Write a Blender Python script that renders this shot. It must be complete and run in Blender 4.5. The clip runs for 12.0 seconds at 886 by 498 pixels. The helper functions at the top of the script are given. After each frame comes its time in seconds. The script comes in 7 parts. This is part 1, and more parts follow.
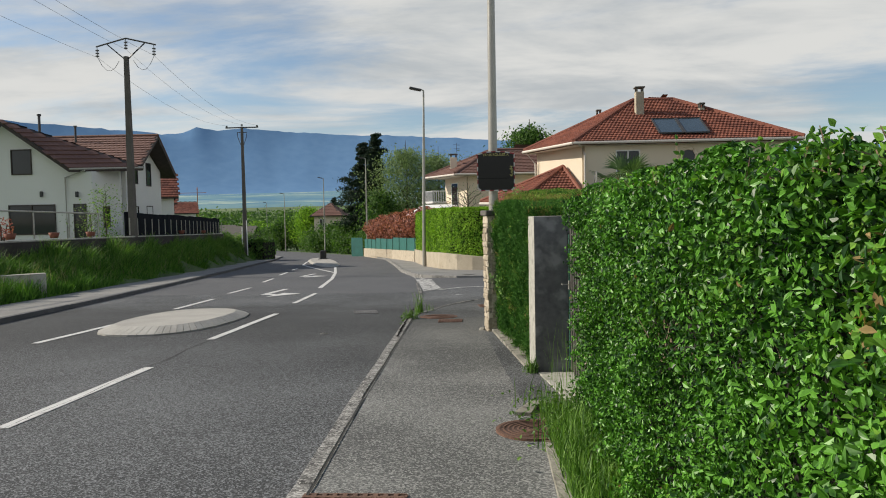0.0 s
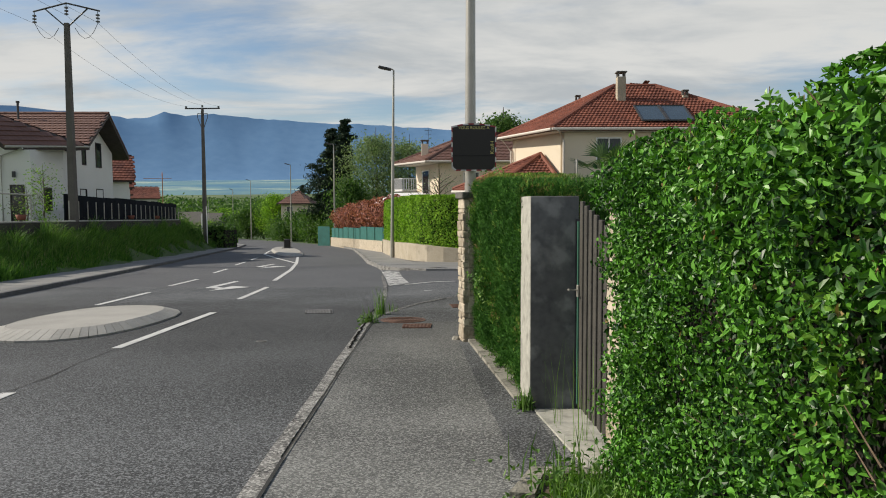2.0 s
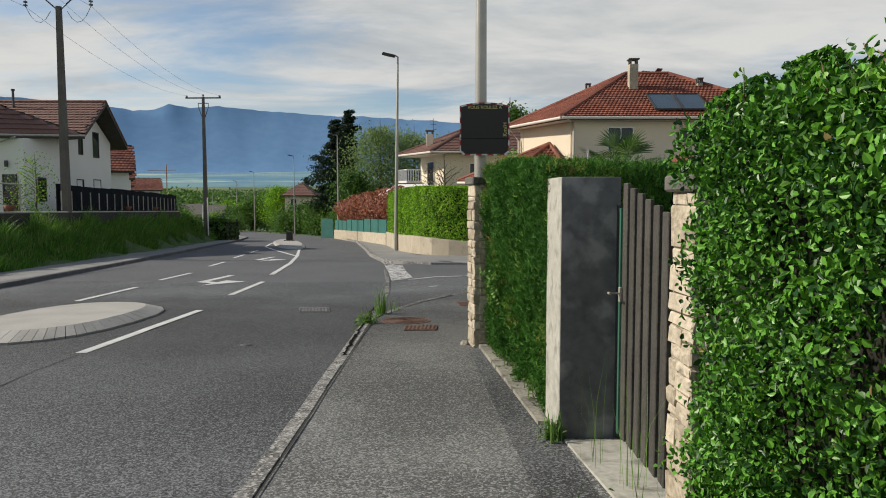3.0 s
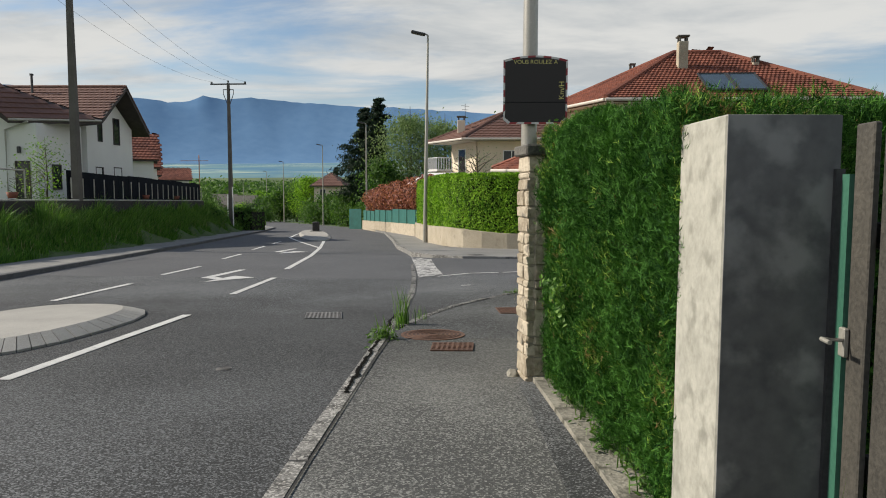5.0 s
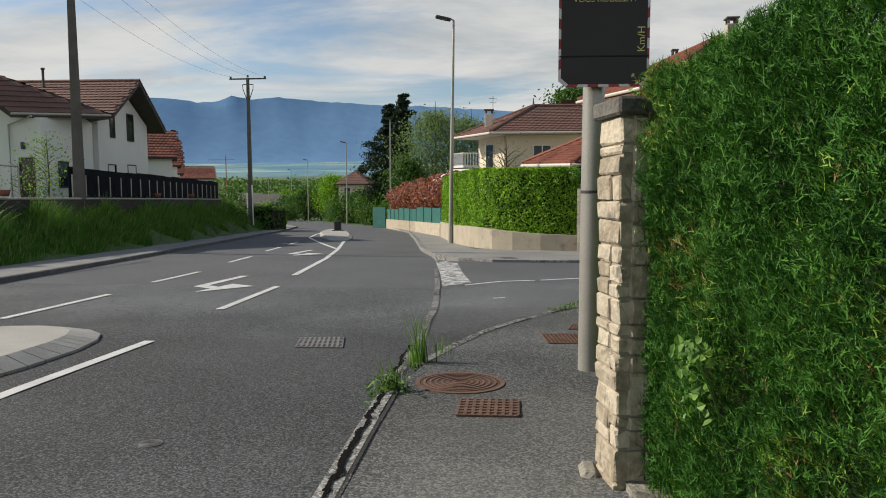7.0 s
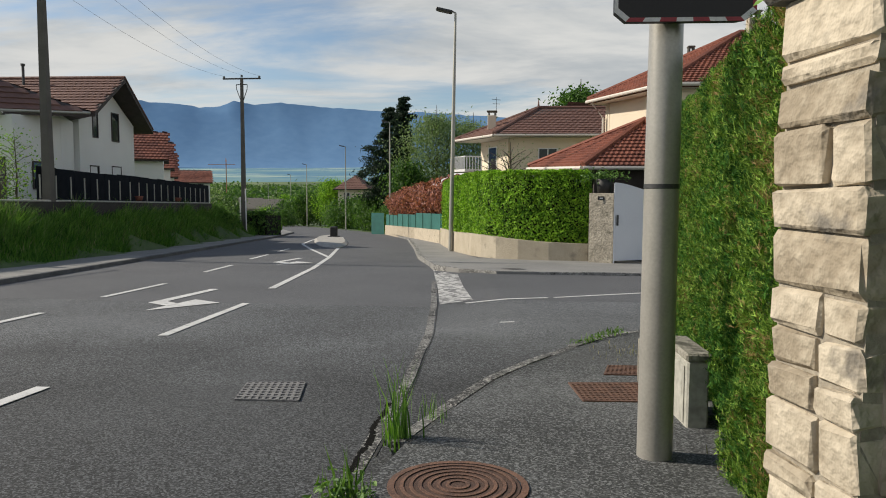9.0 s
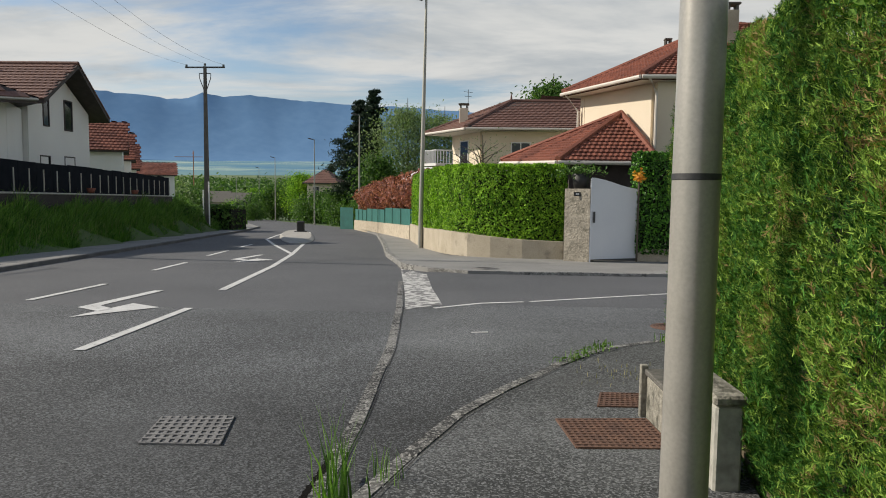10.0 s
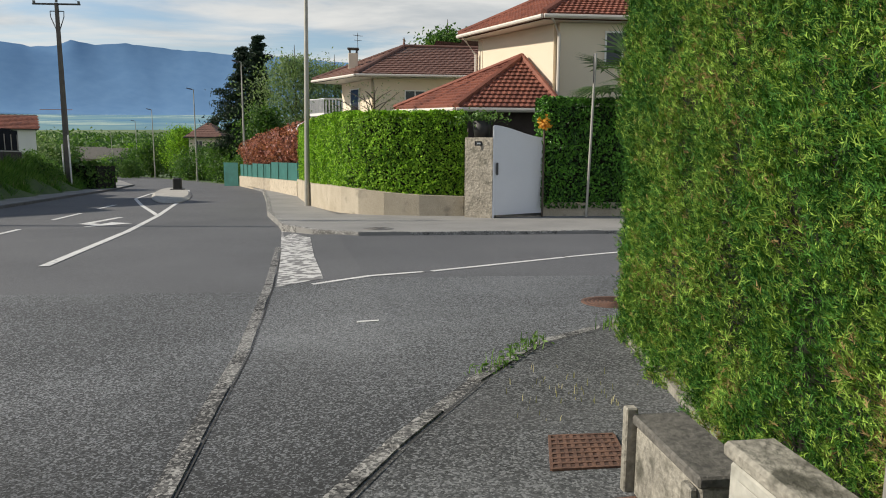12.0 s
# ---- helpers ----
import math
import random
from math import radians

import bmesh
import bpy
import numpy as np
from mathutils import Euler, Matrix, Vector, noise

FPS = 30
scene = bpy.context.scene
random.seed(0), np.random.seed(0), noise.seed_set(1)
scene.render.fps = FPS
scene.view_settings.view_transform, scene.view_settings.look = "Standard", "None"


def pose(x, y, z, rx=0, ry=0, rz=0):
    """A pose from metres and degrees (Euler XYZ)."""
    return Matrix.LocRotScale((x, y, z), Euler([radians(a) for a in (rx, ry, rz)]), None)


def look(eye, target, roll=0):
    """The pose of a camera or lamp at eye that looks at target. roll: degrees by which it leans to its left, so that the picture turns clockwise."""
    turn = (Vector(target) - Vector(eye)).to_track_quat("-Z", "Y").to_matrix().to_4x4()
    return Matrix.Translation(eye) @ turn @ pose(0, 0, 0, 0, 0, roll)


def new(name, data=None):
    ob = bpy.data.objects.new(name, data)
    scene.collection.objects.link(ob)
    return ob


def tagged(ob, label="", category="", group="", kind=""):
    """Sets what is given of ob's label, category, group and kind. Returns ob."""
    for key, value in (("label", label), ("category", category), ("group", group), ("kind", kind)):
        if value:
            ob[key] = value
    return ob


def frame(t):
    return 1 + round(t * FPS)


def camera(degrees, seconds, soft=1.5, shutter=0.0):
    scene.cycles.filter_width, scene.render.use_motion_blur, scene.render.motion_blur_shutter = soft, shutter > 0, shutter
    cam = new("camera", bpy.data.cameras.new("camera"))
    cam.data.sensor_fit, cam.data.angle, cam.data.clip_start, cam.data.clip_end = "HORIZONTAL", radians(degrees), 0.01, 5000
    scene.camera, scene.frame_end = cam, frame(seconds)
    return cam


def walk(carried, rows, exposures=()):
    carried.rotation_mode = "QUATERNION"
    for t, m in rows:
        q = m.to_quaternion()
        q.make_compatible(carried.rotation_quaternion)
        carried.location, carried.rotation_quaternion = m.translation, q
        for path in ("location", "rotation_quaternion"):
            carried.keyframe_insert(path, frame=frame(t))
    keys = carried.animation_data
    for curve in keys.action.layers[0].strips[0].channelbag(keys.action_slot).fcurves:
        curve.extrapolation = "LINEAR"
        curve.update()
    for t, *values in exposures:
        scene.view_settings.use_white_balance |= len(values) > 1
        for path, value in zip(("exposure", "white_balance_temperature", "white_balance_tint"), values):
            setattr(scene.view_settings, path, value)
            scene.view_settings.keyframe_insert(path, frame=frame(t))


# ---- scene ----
cam = camera(63.8, 12.0, soft=1.0)
METRES, EYE, TILT, LEAN, TURN = 13.3, 1.55, 0.0, 0.0, 3.7
ROWS = [
    (0.0, 0.0, 0.0, 0.0, -0.05, -2.76, 1.11),
    (0.5, 0.0028, 0.0409, -0.0021, -0.5, -2.71, 0.84),
    (1.0, 0.0052, 0.0824, -0.0035, -0.57, -2.8, 0.74),
    (1.5, 0.0051, 0.1249, -0.0048, -1.92, -3.12, 0.45),
    (2.0, 0.0049, 0.1667, -0.0082, -2.38, -3.55, 0.21),
    (2.5, 0.0028, 0.2098, -0.0115, -2.32, -3.94, 0.06),
    (3.0, 0.0057, 0.2512, -0.0134, -2.0, -4.12, 0.06),
    (5.0, 0.0049, 0.4195, -0.0226, 0.45, -4.83, -0.04),
    (5.5, 0.0061, 0.4606, -0.0236, 0.63, -4.91, -0.07),
    (6.0, 0.0039, 0.504, -0.026, 0.79, -4.97, -0.05),
    (6.5, 0.0038, 0.5491, -0.0274, 1.64, -4.99, 0.23),
    (7.0, 0.0004, 0.5923, -0.028, 2.53, -4.96, 0.15),
    (7.5, 0.0008, 0.6346, -0.0286, 2.79, -4.93, 0.09),
    (9.5, -0.0018, 0.7916, -0.0356, 2.37, -4.4, -0.5),
    (10.0, -0.0003, 0.8355, -0.0357, 0.35, -4.85, -0.65),
    (10.5, -0.001, 0.8753, -0.0362, -1.9, -5.71, -0.1),
    (11.0, 0.0027, 0.9145, -0.038, -4.44, -6.65, 0.4),
    (11.5, 0.0067, 0.9568, -0.0425, -7.15, -7.6, 0.1),
    (12.0, 0.0148, 0.9965, -0.0443, -8.03, -8.45, -0.25),
]
walk(cam, [(t, pose(0, 0, EYE, TILT, LEAN, TURN) @ pose(METRES * x, METRES * y, METRES * z, 90 + pitch, roll, yaw)) for t, x, y, z, yaw, pitch, roll in ROWS],
     exposures=[(0.0, 0.10), (3.0, 0.05), (5.0, 0.12), (6.5, 0.07), (9.5, 0.06), (10.5, 0.05), (11.5, 0.14), (12.0, 0.22)])

# ---- world, sun, exposure ----
SUN_DIR = Vector((-0.86, 0.08, 0.56)).normalized()
world = bpy.data.worlds.new("world")
scene.world = world
world.use_nodes = True
wn, wl = world.node_tree.nodes, world.node_tree.links
wn.clear()
w_out = wn.new("ShaderNodeOutputWorld")
w_bg = wn.new("ShaderNodeBackground")
w_bg.inputs["Strength"].default_value = 0.10
sky = wn.new("ShaderNodeTexSky")
sky.sky_type = "NISHITA"
sky.sun_disc = False
sky.sun_elevation = math.asin(SUN_DIR.z)
sky.sun_rotation = math.atan2(SUN_DIR.x, SUN_DIR.y)
sky.air_density, sky.dust_density, sky.ozone_density = 1.0, 0.6, 1.6
# high cloud sheets over the clear sky, laid out on a flat layer
w_tc = wn.new("ShaderNodeTexCoord")
w_sep = wn.new("ShaderNodeSeparateXYZ")
wl.new(w_tc.outputs["Generated"], w_sep.inputs[0])
w_add = wn.new("ShaderNodeMath"); w_add.operation = "ADD"; w_add.inputs[1].default_value = 0.10
wl.new(w_sep.outputs[2], w_add.inputs[0])
w_max = wn.new("ShaderNodeMath"); w_max.operation = "MAXIMUM"; w_max.inputs[1].default_value = 0.05
wl.new(w_add.outputs[0], w_max.inputs[0])
w_com = wn.new("ShaderNodeCombineXYZ")
for axis in (0, 1):
    dv = wn.new("ShaderNodeMath"); dv.operation = "DIVIDE"
    wl.new(w_sep.outputs[axis], dv.inputs[0]); wl.new(w_max.outputs[0], dv.inputs[1])
    wl.new(dv.outputs[0], w_com.inputs[axis])


def cloud_noise(scale, detail, lo, hi, shift):
    mp = wn.new("ShaderNodeMapping")
    mp.inputs["Location"].default_value = shift
    mp.inputs["Rotation"].default_value = (0, 0, radians(12))
    mp.inputs["Scale"].default_value = (0.8, 1.25, 1)
    wl.new(w_com.outputs[0], mp.inputs[0])
    nz = wn.new("ShaderNodeTexNoise")
    nz.inputs["Scale"].default_value, nz.inputs["Detail"].default_value = scale, detail
    nz.inputs["Roughness"].default_value, nz.inputs["Distortion"].default_value = 0.6, 0.35
    wl.new(mp.outputs[0], nz.inputs["Vector"])
    rp = wn.new("ShaderNodeMapRange"); rp.interpolation_type = "SMOOTHSTEP"
    rp.inputs["From Min"].default_value, rp.inputs["From Max"].default_value = lo, hi
    wl.new(nz.outputs["Fac"], rp.inputs["Value"])
    return rp.outputs[0]


cover = cloud_noise(0.55, 7, 0.36, 0.56, (3.1, 1.7, 0))
thin = wn.new("ShaderNodeMapRange"); thin.interpolation_type = "SMOOTHSTEP"
thin.inputs["From Min"].default_value, thin.inputs["From Max"].default_value = 0.36, 0.70
thin.inputs["To Min"].default_value, thin.inputs["To Max"].default_value = 1.0, 0.25
wl.new(w_sep.outputs[2], thin.inputs["Value"])
w_thin = wn.new("ShaderNodeMath"); w_thin.operation = "MULTIPLY"
wl.new(cover, w_thin.inputs[0]); wl.new(thin.outputs[0], w_thin.inputs[1])
shade = cloud_noise(0.9, 6, 0.40, 0.68, (7.3, -2.2, 0))
w_cc = wn.new("ShaderNodeMix"); w_cc.data_type = "RGBA"
w_cc.inputs["A"].default_value = (6.6, 6.6, 6.4, 1)
w_cc.inputs["B"].default_value = (4.4, 4.7, 4.9, 1)
wl.new(shade, w_cc.inputs["Factor"])
w_mix = wn.new("ShaderNodeMix"); w_mix.data_type = "RGBA"
wl.new(w_thin.outputs[0], w_mix.inputs["Factor"])
wl.new(sky.outputs[0], w_mix.inputs["A"]); wl.new(w_cc.outputs["Result"], w_mix.inputs["B"])
wl.new(w_mix.outputs["Result"], w_bg.inputs["Color"]); wl.new(w_bg.outputs[0], w_out.inputs[0])

sun_data = bpy.data.lights.new("sun", "SUN")
sun_data.energy, sun_data.angle, sun_data.color = 4.7, radians(1.5), (1.0, 0.91, 0.77)
sun = new("sun", sun_data)
sun.matrix_world = look(SUN_DIR * 50, (0, 0, 0))


# ---- materials ----
def mat(name, c1, c2, scale=3.0, rough=0.8, bump=0.3, fine=60.0, metal=0.0, island=0.0, objrand=0.0, spec=0.5, dist=0.01, stain=None, trans=None, width=0.3, broad=1.0, grain=0.0, bands=None):
    """Two colours mixed by a broad and a fine noise, with relief; stain: (colour, scale, from, to); bands: (y, tone)
    multiplied into the colour along y.
    """
    m = bpy.data.materials.new(name)
    m.use_nodes = True
    n, l = m.node_tree.nodes, m.node_tree.links
    b = n["Principled BSDF"]
    tc = n.new("ShaderNodeTexCoord")

    def noise_of(s, d):
        t = n.new("ShaderNodeTexNoise")
        t.inputs["Scale"].default_value, t.inputs["Detail"].default_value = s, d
        l.new(tc.outputs["Object"], t.inputs["Vector"])
        return t.outputs["Fac"]

    big, small = noise_of(scale, 4), noise_of(fine, 3)
    if grain:
        # loose stones: one value for each cell
        vo = n.new("ShaderNodeTexVoronoi")
        vo.inputs["Scale"].default_value = grain
        l.new(tc.outputs["Object"], vo.inputs["Vector"])
        sx = n.new("ShaderNodeSeparateColor")
        l.new(vo.outputs["Color"], sx.inputs[0])
        pw = n.new("ShaderNodeMath"); pw.operation = "POWER"; pw.inputs[1].default_value = 2.8
        l.new(sx.outputs[0], pw.inputs[0])
        mg = n.new("ShaderNodeMath"); mg.operation = "MULTIPLY_ADD"
        l.new(pw.outputs[0], mg.inputs[0]); mg.inputs[1].default_value = 0.75
        hf_ = n.new("ShaderNodeMath"); hf_.operation = "MULTIPLY_ADD"
        l.new(small, hf_.inputs[0]); hf_.inputs[1].default_value = 0.5; hf_.inputs[2].default_value = -0.02
        l.new(hf_.outputs[0], mg.inputs[2])
        small = mg.outputs[0]
    ad = n.new("ShaderNodeMath"); ad.operation = "MULTIPLY_ADD"
    l.new(big, ad.inputs[0]); ad.inputs[1].default_value = broad
    l.new(small, ad.inputs[2])
    sh = n.new("ShaderNodeMath"); sh.operation = "ADD"
    l.new(ad.outputs[0], sh.inputs[0]); sh.inputs[1].default_value = (1 - broad) / 2
    fac = sh.outputs[0]
    for amount, source in ((island, "geo"), (objrand, "obj")):
        if amount:
            g = n.new("ShaderNodeNewGeometry" if source == "geo" else "ShaderNodeObjectInfo")
            ma = n.new("ShaderNodeMath"); ma.operation = "MULTIPLY_ADD"
            l.new(g.outputs["Random Per Island" if source == "geo" else "Random"], ma.inputs[0])
            ma.inputs[1].default_value = amount
            l.new(fac, ma.inputs[2])
            sb = n.new("ShaderNodeMath"); sb.operation = "SUBTRACT"
            l.new(ma.outputs[0], sb.inputs[0]); sb.inputs[1].default_value = amount / 2
            fac = sb.outputs[0]
    mr = n.new("ShaderNodeMapRange")
    mr.inputs["From Min"].default_value, mr.inputs["From Max"].default_value = 1 - width, 1 + width
    l.new(fac, mr.inputs["Value"])
    mx = n.new("ShaderNodeMix"); mx.data_type = "RGBA"
    mx.inputs["A"].default_value, mx.inputs["B"].default_value = (*c1, 1), (*c2, 1)
    l.new(mr.outputs[0], mx.inputs["Factor"])
    col = mx.outputs["Result"]
    if stain:
        sm = n.new("ShaderNodeMapRange"); sm.interpolation_type = "SMOOTHSTEP"
        sm.inputs["From Min"].default_value, sm.inputs["From Max"].default_value = stain[2], stain[3]
        l.new(noise_of(stain[1], 7), sm.inputs["Value"])
        m2 = n.new("ShaderNodeMix"); m2.data_type = "RGBA"
        l.new(sm.outputs[0], m2.inputs["Factor"])
        l.new(col, m2.inputs["A"]); m2.inputs["B"].default_value = (*stain[0], 1)
        col = m2.outputs["Result"]
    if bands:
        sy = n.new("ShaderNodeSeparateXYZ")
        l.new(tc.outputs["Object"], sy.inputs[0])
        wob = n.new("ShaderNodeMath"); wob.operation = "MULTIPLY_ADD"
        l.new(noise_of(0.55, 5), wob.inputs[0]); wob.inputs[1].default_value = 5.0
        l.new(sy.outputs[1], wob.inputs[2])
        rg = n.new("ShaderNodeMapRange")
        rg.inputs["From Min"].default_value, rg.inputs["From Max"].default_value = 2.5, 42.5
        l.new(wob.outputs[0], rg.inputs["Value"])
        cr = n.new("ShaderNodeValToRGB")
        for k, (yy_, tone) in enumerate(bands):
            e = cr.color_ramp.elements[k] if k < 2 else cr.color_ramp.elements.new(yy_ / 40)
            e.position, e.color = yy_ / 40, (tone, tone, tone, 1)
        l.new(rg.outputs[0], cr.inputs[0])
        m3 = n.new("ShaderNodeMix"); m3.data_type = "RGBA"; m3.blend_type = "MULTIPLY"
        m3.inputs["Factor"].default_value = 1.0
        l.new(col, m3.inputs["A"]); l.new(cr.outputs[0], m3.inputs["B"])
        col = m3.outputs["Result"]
    l.new(col, b.inputs["Base Color"])
    b.inputs["Roughness"].default_value, b.inputs["Metallic"].default_value = rough, metal
    b.inputs["Specular IOR Level"].default_value = spec
    if bump:
        bp = n.new("ShaderNodeBump")
        bp.inputs["Strength"].default_value, bp.inputs["Distance"].default_value = bump, dist
        l.new(small, bp.inputs["Height"]); l.new(bp.outputs[0], b.inputs["Normal"])
    if trans:
        tr = n.new("ShaderNodeBsdfTranslucent")
        tm = n.new("ShaderNodeMix"); tm.data_type = "RGBA"; tm.blend_type = "MULTIPLY"
        tm.inputs["Factor"].default_value = 1.0
        l.new(col, tm.inputs["A"]); tm.inputs["B"].default_value = (1.3, 1.5, 0.6, 1)
        l.new(tm.outputs["Result"], tr.inputs["Color"])
        ms = n.new("ShaderNodeMixShader"); ms.inputs[0].default_value = trans
        l.new(b.outputs[0], ms.inputs[1]); l.new(tr.outputs[0], ms.inputs[2])
        l.new(ms.outputs[0], n["Material Output"].inputs[0])
    return m


# bands make the tone lighter and darker in soft stages along y
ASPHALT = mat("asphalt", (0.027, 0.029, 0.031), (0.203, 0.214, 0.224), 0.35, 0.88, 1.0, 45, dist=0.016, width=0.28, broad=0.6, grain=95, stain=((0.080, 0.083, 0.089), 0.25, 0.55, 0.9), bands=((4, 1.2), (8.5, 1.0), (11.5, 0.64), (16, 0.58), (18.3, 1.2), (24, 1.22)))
SMOOTH_ASPHALT = mat("newer_asphalt", (0.040, 0.042, 0.047), (0.165, 0.169, 0.176), 0.4, 0.85, 0.6, 60, dist=0.006, width=0.48, broad=0.5, grain=120)
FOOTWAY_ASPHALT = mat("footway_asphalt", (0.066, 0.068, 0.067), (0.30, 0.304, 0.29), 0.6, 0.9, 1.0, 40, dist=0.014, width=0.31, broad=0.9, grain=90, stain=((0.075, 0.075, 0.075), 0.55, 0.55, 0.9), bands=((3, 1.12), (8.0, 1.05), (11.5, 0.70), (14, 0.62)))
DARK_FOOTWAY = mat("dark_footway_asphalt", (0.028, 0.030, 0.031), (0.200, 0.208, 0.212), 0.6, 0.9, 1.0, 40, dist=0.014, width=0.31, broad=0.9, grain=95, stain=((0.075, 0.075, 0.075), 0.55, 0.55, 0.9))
PALE_FOOTWAY = mat("pale_footway", (0.18, 0.178, 0.172), (0.28, 0.275, 0.26), 0.8, 0.9, 0.6, 90)
KERB_STONE = mat("kerb_granite", (0.035, 0.034, 0.033), (0.52, 0.51, 0.48), 6, 0.85, 1.0, 40, objrand=0.1, width=0.45, grain=70, dist=0.012)
GUTTER_STONE = mat("worn_gutter_stone", (0.03, 0.03, 0.03), (0.36, 0.355, 0.335), 3, 0.9, 1.0, 40, objrand=0.1, width=0.32, grain=70, dist=0.012)
DARK_KERB = mat("weathered_kerb", (0.07, 0.072, 0.075), (0.15, 0.15, 0.15), 3, 0.9, 0.6, 60, objrand=0.2)
ROAD_PAINT = mat("road_paint", (0.48, 0.48, 0.47), (0.68, 0.68, 0.66), 2.5, 0.7, 0.4, 90, stain=((0.3, 0.3, 0.3), 9, 0.6, 0.72))
WORN_PAINT = mat("worn_paint", (0.42, 0.42, 0.41), (0.56, 0.56, 0.54), 2.5, 0.8, 0.5, 60, stain=((0.15, 0.15, 0.15), 7, 0.44, 0.56))
CRACK = mat("open_crack", (0.006, 0.006, 0.006), (0.016, 0.015, 0.013), 20, 1.0, 1.0, 80, spec=0.05)
TAR = mat("tar_joint", (0.018, 0.018, 0.018), (0.04, 0.04, 0.038), 8, 0.9, 0.4)
CONCRETE = mat("concrete", (0.31, 0.305, 0.265), (0.48, 0.468, 0.41), 3.0, 0.85, 0.5, 26, width=0.36, stain=((0.25, 0.245, 0.21), 9.0, 0.48, 0.74))
DARK_FACE = mat("dark_blotched_face", (0.075, 0.079, 0.083), (0.155, 0.157, 0.157), 3.0, 0.8, 0.4, 14, width=0.35, stain=((0.24, 0.245, 0.24), 3.8, 0.50, 0.66))
ISLAND_TOP = mat("island_concrete", (0.30, 0.29, 0.265), (0.42, 0.405, 0.37), 1.5, 0.9, 0.5, 60)
OLD_CONCRETE = mat("old_mossy_concrete", (0.15, 0.142, 0.118), (0.36, 0.34, 0.285), 4, 0.95, 1.0, 40, dist=0.012, stain=((0.075, 0.072, 0.055), 6, 0.5, 0.66))
STONE = mat("wall_stone", (0.30, 0.25, 0.18), (0.56, 0.49, 0.38), 5, 0.9, 1.0, 22, objrand=0.5, dist=0.02, stain=((0.19, 0.17, 0.14), 8, 0.6, 0.75))
MORTAR = mat("mortar", (0.24, 0.21, 0.17), (0.38, 0.34, 0.27), 8, 0.95, 0.6)
CAP_STONE = mat("cap_stone", (0.055, 0.053, 0.047), (0.17, 0.16, 0.14), 6, 0.9, 0.7, 40)
PILLAR_ROUGH = mat("coarse_roughcast", (0.17, 0.155, 0.125), (0.44, 0.40, 0.33), 2.2, 0.95, 1.0, 16, dist=0.03, width=0.36, stain=((0.15, 0.14, 0.11), 3.0, 0.55, 0.7))
CREAM = mat("cream_render", (0.67, 0.58, 0.45), (0.75, 0.66, 0.52), 0.5, 0.9, 0.25, 50)
WHITE_WALL = mat("white_render", (0.70, 0.70, 0.68), (0.77, 0.77, 0.75), 0.4, 0.9, 0.2, 50)
ROUGHCAST = mat("roughcast_wall", (0.36, 0.31, 0.23), (0.52, 0.46, 0.36), 1.4, 0.95, 0.9, 35, dist=0.02, stain=((0.27, 0.24, 0.19), 2.6, 0.58, 0.75))
TILE_RED = mat("clay_tile", (0.13, 0.042, 0.028), (0.29, 0.10, 0.062), 1.0, 0.8, 0.4, 40, island=0.35)
TILE_BROWN = mat("brown_tile", (0.12, 0.060, 0.046), (0.20, 0.105, 0.08), 0.8, 0.75, 0.4, 30, island=0.1)
PAINT_WHITE = mat("white_paint", (0.72, 0.72, 0.70), (0.80, 0.80, 0.78), 2, 0.5, 0.1)
GATE_WHITE = mat("white_gate_paint", (0.68, 0.70, 0.74), (0.75, 0.77, 0.80), 1, 0.45, 0.1)
STEEL = mat("galvanised_steel", (0.36, 0.345, 0.31), (0.45, 0.43, 0.39), 4, 0.33, 0.03, 60, metal=0.35, spec=0.4)
LAMP_STEEL = mat("lamp_steel", (0.34, 0.33, 0.29), (0.45, 0.44, 0.40), 2, 0.55, 0.1, metal=0.5)
DARK_METAL = mat("dark_metal", (0.03, 0.031, 0.033), (0.06, 0.06, 0.062), 5, 0.5, 0.1)
RUST_DARK = mat("dark_rusty_iron", (0.055, 0.033, 0.025), (0.11, 0.06, 0.042), 8, 0.9, 0.6, 80)
RUST = mat("rusty_iron", (0.085, 0.047, 0.035), (0.20, 0.105, 0.068), 8, 0.8, 0.6, 80)
IRON = mat("grey_iron", (0.16, 0.155, 0.15), (0.28, 0.27, 0.26), 8, 0.65, 0.5, 80, metal=0.3)
POLE_CONCRETE = mat("pole_concrete", (0.085, 0.078, 0.068), (0.15, 0.135, 0.12), 2, 0.9, 0.4)
WOOD_GREY = mat("weathered_wood", (0.032, 0.030, 0.026), (0.075, 0.069, 0.058), 4, 0.8, 0.6, 50, objrand=0.3)
GREEN_METAL = mat("green_painted_metal", (0.03, 0.11, 0.075), (0.05, 0.16, 0.11), 4, 0.5, 0.1)
GREEN_MESH = mat("green_screen", (0.012, 0.10, 0.085), (0.02, 0.15, 0.13), 2, 0.7, 0.2)
DARK_SCREEN = mat("dark_screen", (0.007, 0.009, 0.013), (0.016, 0.019, 0.025), 3, 1.0, 0.2, spec=0.1)
WALL_OLD = mat("old_garden_wall", (0.022, 0.02, 0.018), (0.055, 0.048, 0.044), 1.2, 0.95, 0.7)
SIGN_BLACK = mat("sign_housing", (0.008, 0.008, 0.009), (0.014, 0.014, 0.015), 5, 0.6, 0.05, spec=0.25)
SIGN_FACE = mat("sign_face", (0.004, 0.004, 0.005), (0.007, 0.007, 0.008), 5, 0.14, 0, spec=0.3)
SIGN_RED = mat("reflective_red", (0.22, 0.012, 0.02), (0.30, 0.02, 0.03), 20, 0.4, 0)
SIGN_WHITE = mat("reflective_white", (0.55, 0.53, 0.52), (0.66, 0.64, 0.62), 20, 0.4, 0)
